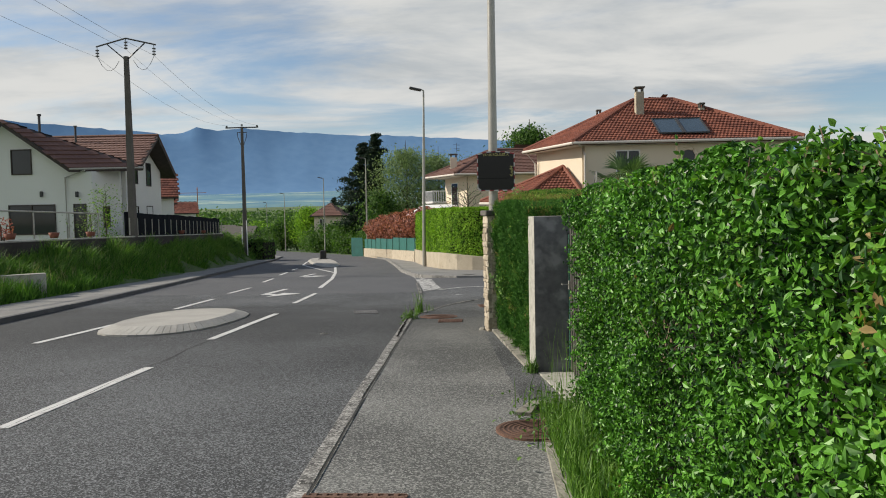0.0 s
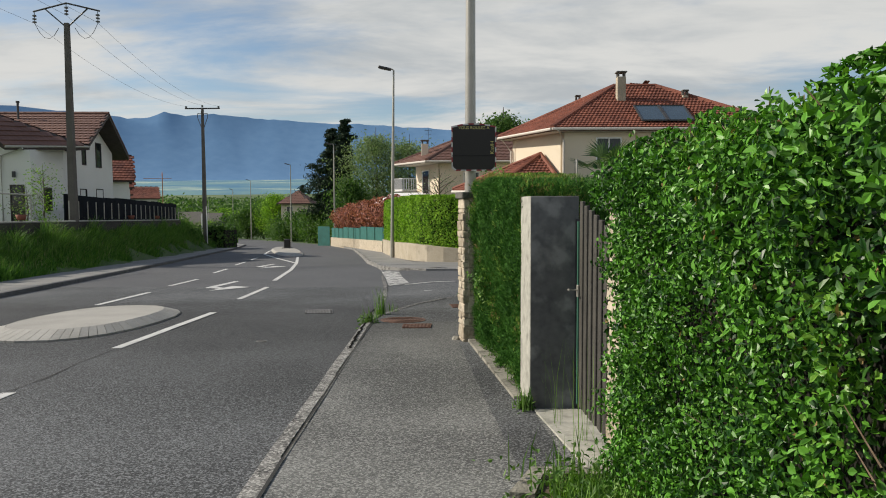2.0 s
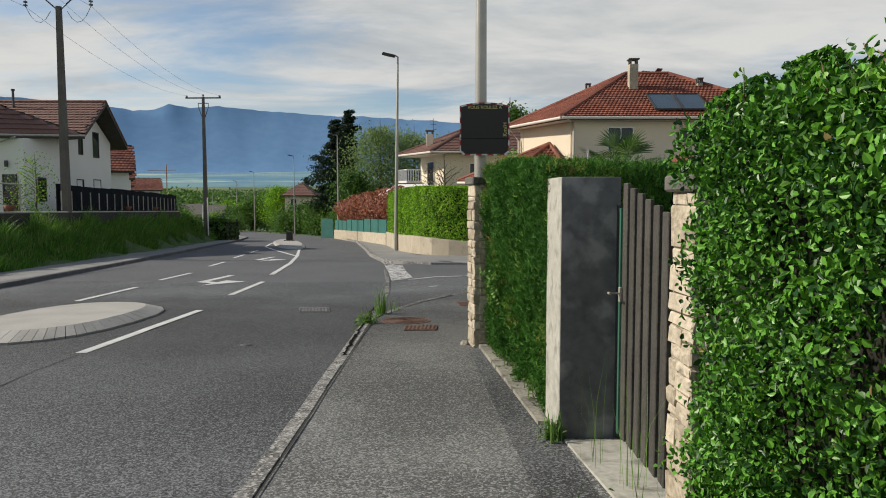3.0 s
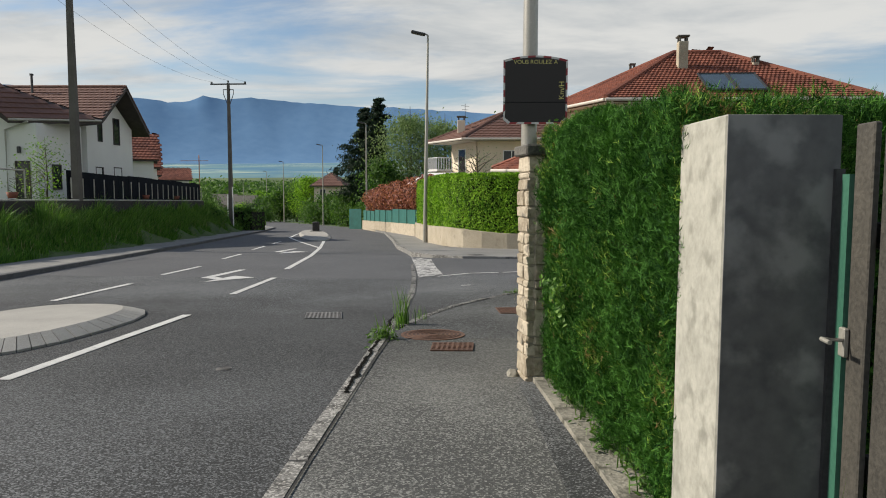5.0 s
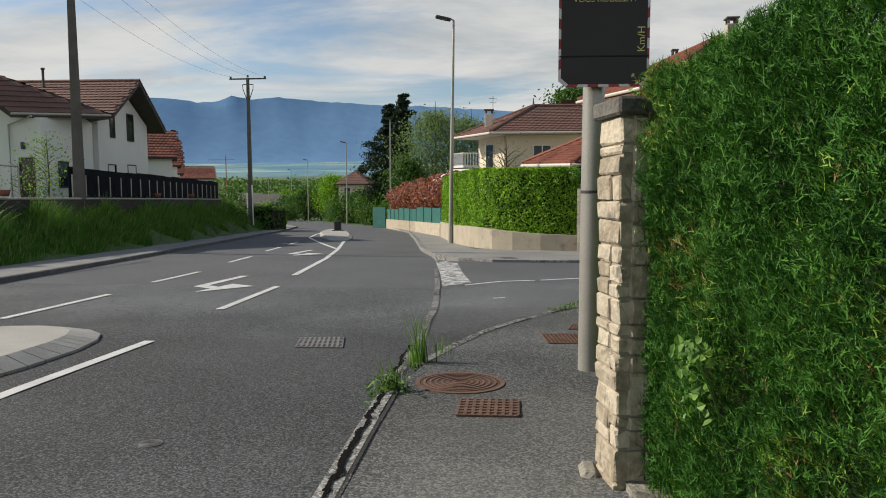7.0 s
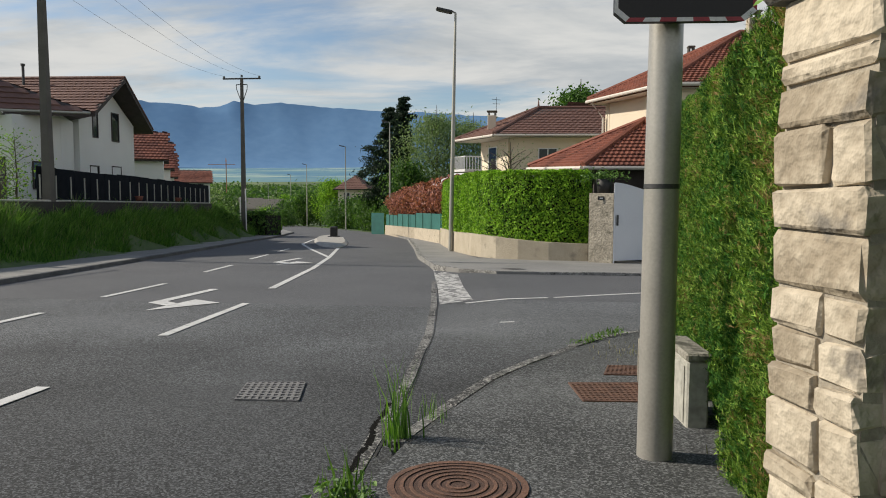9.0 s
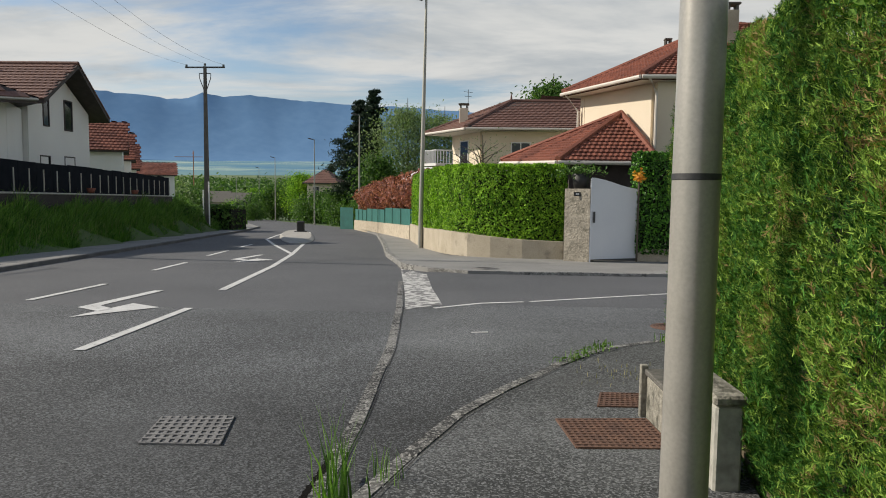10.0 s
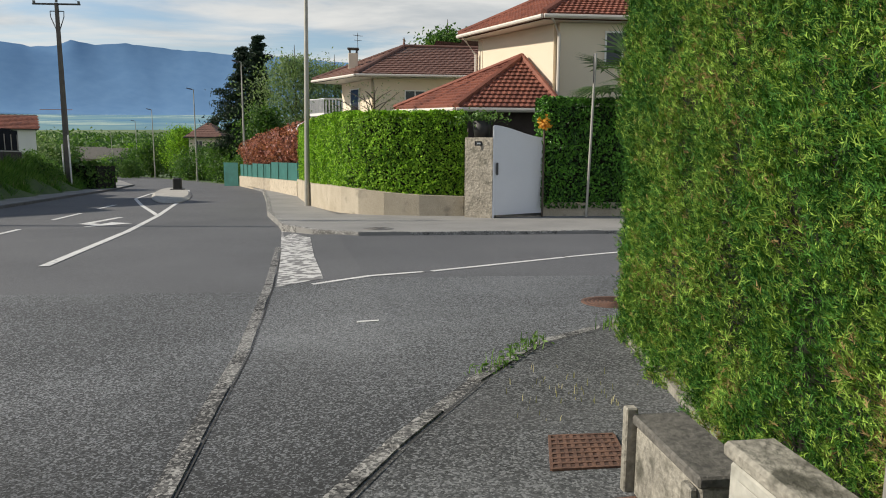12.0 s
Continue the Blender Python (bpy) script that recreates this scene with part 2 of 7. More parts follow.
SIGN_YELLOW = mat("sign_lettering", (0.55, 0.48, 0.15), (0.65, 0.58, 0.2), 20, 0.5, 0)
WINDOW_DARK = mat("window_glass", (0.015, 0.02, 0.022), (0.03, 0.035, 0.04), 1, 0.06, 0)
SOLAR = mat("solar_glass", (0.035, 0.06, 0.085), (0.05, 0.08, 0.11), 1, 0.08, 0, spec=0.9)
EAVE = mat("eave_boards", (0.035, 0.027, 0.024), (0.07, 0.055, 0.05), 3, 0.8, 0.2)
GUTTER = mat("gutter_paint", (0.55, 0.51, 0.45), (0.65, 0.6, 0.54), 3, 0.6, 0.1)
CABLE = mat("cable", (0.10, 0.10, 0.105), (0.14, 0.14, 0.145), 3, 0.6, 0)
INSULATOR = mat("insulator_glass", (0.06, 0.07, 0.07), (0.1, 0.11, 0.11), 3, 0.25, 0)
BLACK_PLASTIC = mat("black_plastic", (0.012, 0.012, 0.012), (0.025, 0.025, 0.025), 5, 0.55, 0.1)
GROUND = mat("meadow", (0.035, 0.075, 0.018), (0.10, 0.15, 0.045), 0.03, 0.95, 0.6, 1.5, stain=((0.12, 0.17, 0.06), 0.008, 0.52, 0.60))
SOIL = mat("soil_litter", (0.07, 0.055, 0.035), (0.16, 0.125, 0.08), 6, 0.95, 1.0, 60)
ISLAND_KERB = mat("island_kerb", (0.30, 0.29, 0.26), (0.44, 0.43, 0.40), 2, 0.9, 0.5, 60)
# the blue of distance haze is painted into the hill colours
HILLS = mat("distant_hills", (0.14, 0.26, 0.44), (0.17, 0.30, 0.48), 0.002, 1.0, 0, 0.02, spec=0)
# both base tints carry painted haze, bluer to blend with the hills
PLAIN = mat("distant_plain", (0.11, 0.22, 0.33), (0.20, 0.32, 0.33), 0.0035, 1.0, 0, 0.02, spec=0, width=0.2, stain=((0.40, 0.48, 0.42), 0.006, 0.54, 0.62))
# near-black in place of the shade deep inside a hedge
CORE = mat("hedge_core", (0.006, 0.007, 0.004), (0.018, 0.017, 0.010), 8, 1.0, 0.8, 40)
BARK = mat("bark", (0.06, 0.048, 0.035), (0.13, 0.105, 0.08), 6, 0.95, 0.9, 40)
TWIG = mat("twigs", (0.13, 0.09, 0.06), (0.25, 0.18, 0.12), 6, 0.9, 0.3, island=0.5)


def leaf(name, c1, c2, rough=0.45, island=0.9, trans=0.25, spec=0.4):
    return mat(name, c1, c2, 1.6, rough, 0, 25, island=island, trans=trans, spec=spec)


LAUREL = leaf("privet_leaves", (0.011, 0.052, 0.006), (0.122, 0.325, 0.034), 0.40, trans=0.10, spec=0.35)
SHOOT = leaf("young_privet_leaves", (0.05, 0.14, 0.012), (0.20, 0.40, 0.05), 0.4, trans=0.25, spec=0.4)
THUJA = leaf("cypress_sprays", (0.010, 0.050, 0.008), (0.085, 0.225, 0.034), 0.75, trans=0.08, spec=0.15)
THUJA_PALE = leaf("pale_cypress_sprays", (0.05, 0.115, 0.014), (0.30, 0.46, 0.078), 0.75, trans=0.12, spec=0.15)
THUJA_BROWN = leaf("dry_sprays", (0.20, 0.135, 0.06), (0.38, 0.28, 0.13), 0.9, spec=0.1)
BRIGHT_HEDGE = leaf("bright_hedge_leaves", (0.075, 0.19, 0.013), (0.32, 0.53, 0.046), 0.6, trans=0.24, spec=0.25)
GRASS = leaf("grass_blades", (0.05, 0.13, 0.018), (0.20, 0.36, 0.065), 0.55)
BANK_GRASS = leaf("bank_grass_blades", (0.035, 0.105, 0.014), (0.15, 0.31, 0.05), 0.65, spec=0.2)
DRY_GRASS = leaf("dry_grass", (0.25, 0.23, 0.11), (0.42, 0.38, 0.22), 0.7)
WEED = leaf("weed_leaves", (0.05, 0.12, 0.02), (0.15, 0.26, 0.06), 0.5)
CONIFER = leaf("dark_conifer_needles", (0.008, 0.024, 0.014), (0.03, 0.06, 0.03), 0.7, trans=0.1)
BIRCH = leaf("birch_leaves", (0.11, 0.17, 0.07), (0.25, 0.33, 0.16), 0.6)
TREE_GREEN = leaf("broad_leaves", (0.03, 0.085, 0.014), (0.11, 0.21, 0.035), 0.6)
RED_LEAF = leaf("red_shrub_leaves", (0.13, 0.045, 0.035), (0.50, 0.20, 0.16), 0.5)
PALM = leaf("palm_leaves", (0.03, 0.07, 0.02), (0.10, 0.16, 0.06), 0.5)
FLOWER = leaf("orange_flowers", (0.6, 0.25, 0.02), (0.8, 0.42, 0.05), 0.6)
RED_FLOWER = leaf("red_flowers", (0.30, 0.06, 0.05), (0.46, 0.15, 0.12), 0.6)


# ---- mesh helpers ----
class Mesh:
    """Gathers vertices and faces of one part, in world metres."""

    def __init__(self):
        self.v, self.f = [], []

    def quad(self, *pts):
        i = len(self.v)
        self.v += [tuple(p) for p in pts]
        self.f.append(tuple(range(i, i + len(pts))))
        return self

    def box(self, lo, hi, m=None, bevel=0.0):
        (x0, y0, z0), (x1, y1, z1) = lo, hi
        b = min(bevel, (x1 - x0) / 3, (y1 - y0) / 3, (z1 - z0) / 3)
        if b > 0:
            bm = bmesh.new()
            bmesh.ops.create_cube(bm, size=1)
            for q in bm.verts:
                q.co = Vector(((x0 + x1) / 2 + q.co.x * (x1 - x0), (y0 + y1) / 2 + q.co.y * (y1 - y0), (z0 + z1) / 2 + q.co.z * (z1 - z0)))
            bmesh.ops.bevel(bm, geom=bm.edges[:], offset=b, segments=1, affect="EDGES")
            i = len(self.v)
            bm.verts.index_update()
            self.v += [tuple(m @ q.co) if m else tuple(q.co) for q in bm.verts]
            self.f += [tuple(i + q.index for q in face.verts) for face in bm.faces]
            bm.free()
            return self
        c = [Vector((x, y, z)) for z in (z0, z1) for x, y in ((x0, y0), (x1, y0), (x1, y1), (x0, y1))]
        if m:
            c = [m @ p for p in c]
        i = len(self.v)
        self.v += [tuple(p) for p in c]
        self.f += [tuple(i + k for k in q) for q in ((3, 2, 1, 0), (4, 5, 6, 7), (0, 1, 5, 4), (1, 2, 6, 5), (2, 3, 7, 6), (3, 0, 4, 7))]
        return self

    def prism(self, outline, bottoms, tops):
        """An upright block on a ground outline (counter-clockwise), each corner with its own bottom and top."""
        n, i = len(outline), len(self.v)
        self.v += [(x, y, b) for (x, y), b in zip(outline, bottoms)] + [(x, y, t) for (x, y), t in zip(outline, tops)]
        self.f.append(tuple(i + k for k in reversed(range(n))))
        self.f.append(tuple(i + n + k for k in range(n)))
        self.f += [(i + k, i + (k + 1) % n, i + n + (k + 1) % n, i + n + k) for k in range(n)]
        return self

    def tube(self, pts, radii, seg=8, caps=None):
        caps = seg < 24 if caps is None else caps
        pts = [Vector(p) for p in pts]
        i = len(self.v)
        for k, p in enumerate(pts):
            d = (pts[min(k + 1, len(pts) - 1)] - pts[max(k - 1, 0)]).normalized()
            a = d.orthogonal().normalized() if abs(d.z) < 0.99 else Vector((1, 0, 0))
            b = d.cross(a).normalized()
            r = radii[k] if isinstance(radii, (list, tuple)) else radii
            self.v += [tuple(p + (a * math.cos(2 * math.pi * s / seg) + b * math.sin(2 * math.pi * s / seg)) * r) for s in range(seg)]
        for k in range(len(pts) - 1):
            self.f += [(i + k * seg + s, i + k * seg + (s + 1) % seg, i + (k + 1) * seg + (s + 1) % seg, i + (k + 1) * seg + s) for s in range(seg)]
        if caps:
            self.f.append(tuple(i + s for s in reversed(range(seg))))
            self.f.append(tuple(i + (len(pts) - 1) * seg + s for s in range(seg)))
        return self


def origin_of(ob):
    o = Vector((0, 0, 0))
    while ob is not None:
        o += ob.location
        ob = ob.parent
    return o


def part(name, me, material, parent=None, label="", smooth=False, kind="", at=None):
    """Links one mesh, under a thing or a part, or as a thing of its own (at: its base)."""
    data = bpy.data.meshes.new(name)
    base = origin_of(parent) if parent else Vector(at or (0, 0, 0))
    if isinstance(me, tuple):
        v, f = me
        v = np.asarray(v, dtype=np.float32) - np.array(base, dtype=np.float32)
        data.from_pydata(v, [], f)
    else:
        data.from_pydata([(x - base.x, y - base.y, z - base.z) for x, y, z in me.v], [], me.f)
    data.materials.append(material)
    if smooth:
        data.shade_smooth()
    ob = new(name, data)
    if parent:
        ob.parent = parent
    else:
        ob.location = base
    return tagged(ob, label, kind=kind)


def thing(name, at, label, category, group="", kind=""):
    ob = new(name)
    ob.location = at
    ob.empty_display_size = 0.2
    return tagged(ob, label, category, group, kind)


def G(y, x=0.0):
    """Height of the falling ground."""
    if y < 160:
        return -0.036 * y
    return 1.2 + y * (-0.0435 + 0.082 * (1 - 160 / y) ** 1.6)


def lerp_line(pts, y):
    """x of a polyline given by rising y."""
    return float(np.interp(y, [p[1] for p in pts], [p[0] for p in pts]))


rng = np.random.default_rng(7)


def leaves_mesh(pos, nrm, length, width, spread=0.7, shape="leaf", droop=0.0):
    """Many small leaves: each a folded blade, or a fan of narrow tips, facing about nrm."""
    n = len(pos)
    nrm = nrm + rng.normal(0, spread, (n, 3))
    nrm /= np.linalg.norm(nrm, axis=1, keepdims=True)
    a = rng.normal(0, 1, (n, 3)); a[:, 2] += (1.25 if shape == "fan" else 0.55) - droop
    if shape == "fan":
        # sprays stand out from the hedge and turn upwards
        u = nrm * 0.62 + [0, 0, 0.62] + rng.normal(0, 0.42, (n, 3))
        nrm = np.cross(u, a)
        nrm /= np.linalg.norm(nrm, axis=1, keepdims=True)
    else:
        u = a - (a * nrm).sum(1, keepdims=True) * nrm
    u /= np.linalg.norm(u, axis=1, keepdims=True)
    w = np.cross(nrm, u)
    ln = (length * rng.uniform(0.6, 1.3, n))[:, None]
    wd = (width * rng.uniform(0.7, 1.25, n))[:, None]
    if shape == "leaf":
        base = pos - u * ln * 0.5
        tip = pos + u * ln * 0.5 - nrm * ln * 0.10
        cols = [base]
        for sg in (1, -1):
            a1 = pos - u * ln * 0.14 + sg * w * wd * 0.5 + nrm * wd * 0.16
            a2 = pos + u * ln * 0.20 + sg * w * wd * 0.40 + nrm * wd * 0.10
            cols += [a1, a2]
        v = np.stack([*cols, tip], 1).reshape(-1, 3)
        k = np.arange(n)[:, None] * 6
        f = (k + [0, 1, 2, 5]).tolist() + (k + [0, 5, 4, 3]).tolist()
        return v, f
    foot = pos - u * ln * 0.5
    tri = []
    bow = nrm * rng.normal(0.0, 0.12, (n, 1))
    for at_, ang, sc in ((0.0, 0.0, 1.0), (0.14, 0.6, 0.48), (0.32, -0.6, 0.46), (0.54, 0.5, 0.40)):
        d = u * math.cos(ang) + w * math.sin(ang) + bow + nrm * rng.normal(0.05, 0.16, (n, 1))
        side = -u * math.sin(ang) + w * math.cos(ang)
        o = foot + (u + bow) * ln * at_
        tri += [o - side * wd * 0.5, o + side * wd * 0.5, o + d * ln * sc]
    v = np.stack(tri, 1).reshape(-1, 3)
    f = np.arange(n * 12).reshape(-1, 3).tolist()
    return v, f


def blades(pos, height, width, lean=0.35):
    """Grass: each blade a bent strip of three faces."""
    n = len(pos)
    ang = rng.uniform(0, 2 * math.pi, n)
    side = np.stack([np.cos(ang), np.sin(ang), np.zeros(n)], 1)
    la = rng.uniform(0, 2 * math.pi, n)
    ld = np.stack([np.cos(la), np.sin(la), np.zeros(n)], 1) * rng.uniform(0, lean, n)[:, None]
    h = (height * rng.uniform(0.45, 1.25, n))[:, None]
    up = np.array([[0, 0, 1.0]])
    wd = (width * rng.uniform(0.7, 1.3, n))[:, None]
    p1 = pos + h * 0.55 * up + ld * h * 0.35
    p2 = pos + h * up * 0.95 + ld * h * 1.1
    v = np.stack([pos - side * wd / 2, pos + side * wd / 2, p1 + side * wd * 0.4, p1 - side * wd * 0.4, p2], 1).reshape(-1, 3)
    k = np.arange(n)[:, None] * 5
    f = (k + [0, 1, 2, 3]).tolist() + (k + [3, 2, 4]).tolist()
    return v, f


def merge(*meshes):
    vs, fs, off = [], [], 0
    for v, f in meshes:
        vs.append(np.asarray(v))
        fs += [tuple(i + off for i in q) for q in f]
        off += len(v)
    return np.concatenate(vs), fs


def bumps(p, scale, seed=0.0):
    return np.array([noise.noise(Vector((x * scale + seed, y * scale, z * scale))) for x, y, z in p])


def hedge(name, label, line, depth, z_low, z_top, per_m2, material, length, width, shape="leaf", rough=0.05, ends=(True, True), mix=(), group="", gap=0.0, spread=0.7, back=False, under=0.0, furrow=0.0, holes=0.0, shoots=0, bias=None):
    """A clipped hedge: line runs along its front foot (the hedge lies to the line's right); z_low and z_top are functions of (x, y)."""
    pts = [Vector((x, y, 0)) for x, y in line]
    foot = pts[0]
    th = thing(name, (foot.x, foot.y, z_low(foot.x, foot.y)), label, "hedge", group)
    core = Mesh()
    offs = []
    for k, p in enumerate(pts):
        d = (pts[min(k + 1, len(pts) - 1)] - pts[max(k - 1, 0)]).normalized()
        offs.append(Vector((d.y, -d.x, 0)))
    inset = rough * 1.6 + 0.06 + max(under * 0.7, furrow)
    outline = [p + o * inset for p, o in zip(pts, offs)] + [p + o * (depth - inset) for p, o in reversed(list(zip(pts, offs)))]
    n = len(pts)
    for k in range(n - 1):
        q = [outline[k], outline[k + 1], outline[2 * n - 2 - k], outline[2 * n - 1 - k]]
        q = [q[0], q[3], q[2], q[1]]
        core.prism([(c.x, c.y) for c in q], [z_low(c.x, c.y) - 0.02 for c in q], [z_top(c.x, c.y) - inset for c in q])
    # solid filler; its colour stands in for shade between the leaves
    part("branch_core", core, CORE, th, "solid near-black block, the hedge's inner shade put into its colour")
    P, N = [], []

    def sheet(a, b, oa, ob_, count, kind_):
        s = rng.uniform(0, 1, count)[:, None]
        r = rng.uniform(0, 1, count)
        base = np.array(a)[None] * (1 - s) + np.array(b)[None] * s
        of = np.array(oa)[None] * (1 - s) + np.array(ob_)[None] * s
        lo = np.array([z_low(x, y) for x, y, _ in base]); hi = np.array([z_top(x, y) for x, y, _ in base])
        if kind_ == "top":
            base = base + of * (depth * r ** 2)[:, None]
            base[:, 2] = np.array([z_top(x, y) for x, y, _ in base])
            nn = np.tile([0, 0, 1.0], (count, 1))
        else:
            base = base.copy(); base[:, 2] = lo + gap + (hi - lo - gap) * r
            nn = -of.copy()
            base = base - nn * (under * (1 - r) ** 2)[:, None]
        j = bumps(base, 2.3) * rough * 1.3 + bumps(base, 7.0, 5.0) * rough + rng.normal(0, rough * 0.35, count) - rng.exponential(rough * 0.5, count)
        if kind_ == "top":
            j = np.minimum(j, rough * 0.7)
        j = np.minimum(j, rough * 1.5)
        if furrow and kind_ != "top":
            flat = base.copy(); flat[:, 2] *= 0.18
            fr_ = bumps(flat, 1.9, 11.0)
            j -= furrow * np.clip((fr_ - 0.22) / 0.25, 0, 1)
        keep = np.ones(count, bool)
        if holes:
            bare = bumps(base, 1.5, 21.0) + 0.8 * bumps(base, 4.5, 33.0)
            j -= rough * 1.4 * np.clip((bare - holes + 0.2) / 0.3, 0, 1)
            keep = (bare < holes) | (rng.uniform(0, 1, count) < 0.16)
            if kind_ != "top":
                gone = np.flatnonzero(~keep)
                B.append((base + nn * (j - 0.02)[:, None])[gone[: len(gone) // 30]])
        P.append((base + nn * j[:, None])[keep]); N.append(nn[keep])

    B = []
    for k in range(n - 1):
        a, b, oa, ob_ = pts[k], pts[k + 1], offs[k], offs[k + 1]
        w = (b - a).length
        h = z_top(a.x, a.y) - z_low(a.x, a.y)
        sheet(a, b, oa, ob_, int(w * h * per_m2), "front")
        sheet(a, b, oa, ob_, int(w * depth * per_m2 * (0.7 if shape == "leaf" else 0.4)), "top")
        if back:
            sheet(b + ob_ * depth, a + oa * depth, -ob_, -oa, int(w * h * per_m2 * 0.5), "front")
    for use, p, o, d in ((ends[0], pts[0], offs[0], pts[0] - pts[1]), (ends[1], pts[-1], offs[-1], pts[-1] - pts[-2])):
        if use:
            d = d.normalized()
            h = z_top(p.x, p.y) - z_low(p.x, p.y)
            sheet(p, p + o * depth, -d, -d, int(depth * h * per_m2), "front")
    P, N = np.concatenate(P), np.concatenate(N)
    order = np.argsort(bumps(P, 1.7, 40.0) + 0.7 * bumps(P, 6.0, 3.0) + rng.normal(0, 0.42, len(P)) + (bias(P) if bias else 0.0))[::-1]
    start = 0
    if holes:
        tw = Mesh()
        for p in np.concatenate(B):
            e = Vector(p) + Vector(rng.normal(0, 1, 3) * (0.05, 0.06, 0.09))
            tw.tube([Vector(p) - Vector((0, 0, 0.06)), e], [0.0028, 0.0014], 3)
        part("bare_twigs", tw, TWIG, th, "bare brown twigs", kind="stuff")
    if shoots:
        st, q = Mesh(), []
        for k in range(shoots):
            a = rng.integers(0, n - 1)
            t, dep = rng.uniform(0, 1), depth * rng.uniform(0, 1) ** 1.6
            c = pts[a].lerp(pts[a + 1], t) + offs[a] * dep
            c.z = z_top(c.x, c.y) - 0.03
            hgt = 0.02 + rng.exponential(0.024)
            e = c + Vector((rng.normal(0, 0.03), rng.normal(0, 0.03), hgt))
            st.tube([c, e], [0.003, 0.0015], 3)
            for z in np.arange(0.0, 1.01, 0.012 / hgt):
                q.append(np.array(c.lerp(e, z)) + rng.normal(0, 0.012, 3))
        part("shoot_wood", st, TWIG, th, kind="stuff")
        q = np.array(q)
        part("fresh_growth", leaves_mesh(q, rng.normal(0, 1, q.shape) * [1, 1, 0.3] + [0, 0, 0.4], length * 0.95, width * 0.95, 0.3, droop=-0.8), SHOOT, th, "fresh pale shoots", kind="stuff")
    for share, m_, nm, lb in (*mix, (None, material, "foliage", "")):
        stop = len(P) if share is None else start + int(share * len(P))
        ids = order[start:stop]
        start = stop
        v, f = leaves_mesh(P[ids], N[ids], length, width, spread, shape)
        part(nm, (v, f), m_, th, lb, kind="stuff")
    return th


# ---- the large structure ----
GUT = [(-0.95, -30), (-1.03, 0), (-1.17, 4.3), (-1.40, 9.8), (-1.53, 13.2), (-1.62, 16), (-1.80, 19), (-2.12, 22.3), (-3.3, 31), (-4.7, 37.8), (-6.2, 46.5), (-8.8, 60), (-13.6, 77), (-22.5, 98), (-37.5, 130), (-52, 162), (-90, 240)]
LEFT = [(-8.0, -30), (-8.9, 0), (-10.2, 14), (-11.3, 21), (-13.1, 31), (-15.0, 41), (-17.2, 52), (-19.3, 63), (-23.0, 78), (-32.0, 100), (-47.0, 132), (-61, 163), (-98, 240)]
WALL_L = [(-13.4, -12), (-14.4, 10), (-15.6, 22), (-16.55, 32), (-17.7, 40), (-20.3, 53.4), (-23.4, 68), (-36, 100), (-50, 132)]


def wl_top(y):
    """Top of the old garden wall."""
    return 0.80 - (y - 31) * 0.018 if y > 31 else 0.80 + (31 - y) * 0.012


def left_line(y):
    return lerp_line(LEFT, y)


def terrain(x, y):
    z = G(max(y, -60)) - 0.10
    d = math.hypot(x, y)
    if y < 170 and x < 0:
        kerb = left_line(y) - 2.0
        wall = lerp_line(WALL_L, y) if y < 132 else kerb - 4
        if x < kerb:
            k = min(1.0, (kerb - x) / max(0.5, kerb - wall))
            rise = wl_top(y) - 0.62 - G(y) if y < 54 else max(0.1, 2.0 - (y - 54) * 0.07)
            z += 0.10 + rise * k ** 1.1
    if d > 300:
        z += 0.004 * (d - 300) * (0.5 + 0.5 * noise.noise(Vector((x / 900, y / 900, 3))))
    return z


gx = sorted(set(list(np.arange(-60, 40.1, 1.0)) + [-4600, -3600, -2800, -2100, -1500, -1000, -700, -450, -300, -200, -140, -100, -80, 60, 90, 140, 200, 300, 450, 700, 1000, 1500, 2100, 2800, 3600]))
gy = sorted(set(list(np.arange(-30, 110.1, 1.5)) + [-400, -200, -100, -60, 120, 130, 145, 160, 175, 190, 210, 240, 280, 330, 400, 500, 650, 850, 1100, 1400, 1800, 2300, 2900, 3500, 4100, 4600]))
gv = [(x, y, terrain(x, y)) for y in gy for x in gx]
nx = len(gx)
gf = [(j * nx + i, j * nx + i + 1, (j + 1) * nx + i + 1, (j + 1) * nx + i) for j in range(len(gy) - 1) for i in range(nx - 1)]
ground = part("ground", (gv, gf), GROUND, None, "green meadow ground falling away to a wide hazy plain", smooth=True, kind="structure")
tagged(ground, category="ground")


def strip(name, left, right, ys, dz, material, label, category, thick=0.0, fx=0):
    """A ribbon of ground cover between two lines."""
    m = Mesh()
    for a, b in zip(ys, ys[1:]):
        la, lb, ra, rb = left(a), left(b), right(a), right(b)
        m.quad((la, a, G(a) + dz), (ra, a, G(a) + dz), (rb, b, G(b) + dz), (lb, b, G(b) + dz))
    return tagged(part(name, m, material, None, label, kind="structure"), category=category)


YS = list(np.arange(-30, 170, 2.0)) + [180, 195, 215, 240]
road_right = lambda y: lerp_line(GUT, y)
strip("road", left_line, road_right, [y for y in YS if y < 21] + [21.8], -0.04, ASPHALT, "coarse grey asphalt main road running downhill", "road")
strip("road_lower", left_line, road_right, [21.8] + [y for y in YS if y > 22], -0.04, SMOOTH_ASPHALT, "newer dark asphalt on the lower stretch of road", "road")
strip("pavement_far_side", lambda y: left_line(y) - 1.9, lambda y: left_line(y) - 0.16, YS, 0.06, PALE_FOOTWAY, "pale asphalt footway beside the grass bank", "footway")


def S(y):
    """Rise of the near footway over the falling ground."""
    return float(np.interp(y, [0, 9, 12.5, 30], [0.005, 0.015, 0.095, 0.095]))


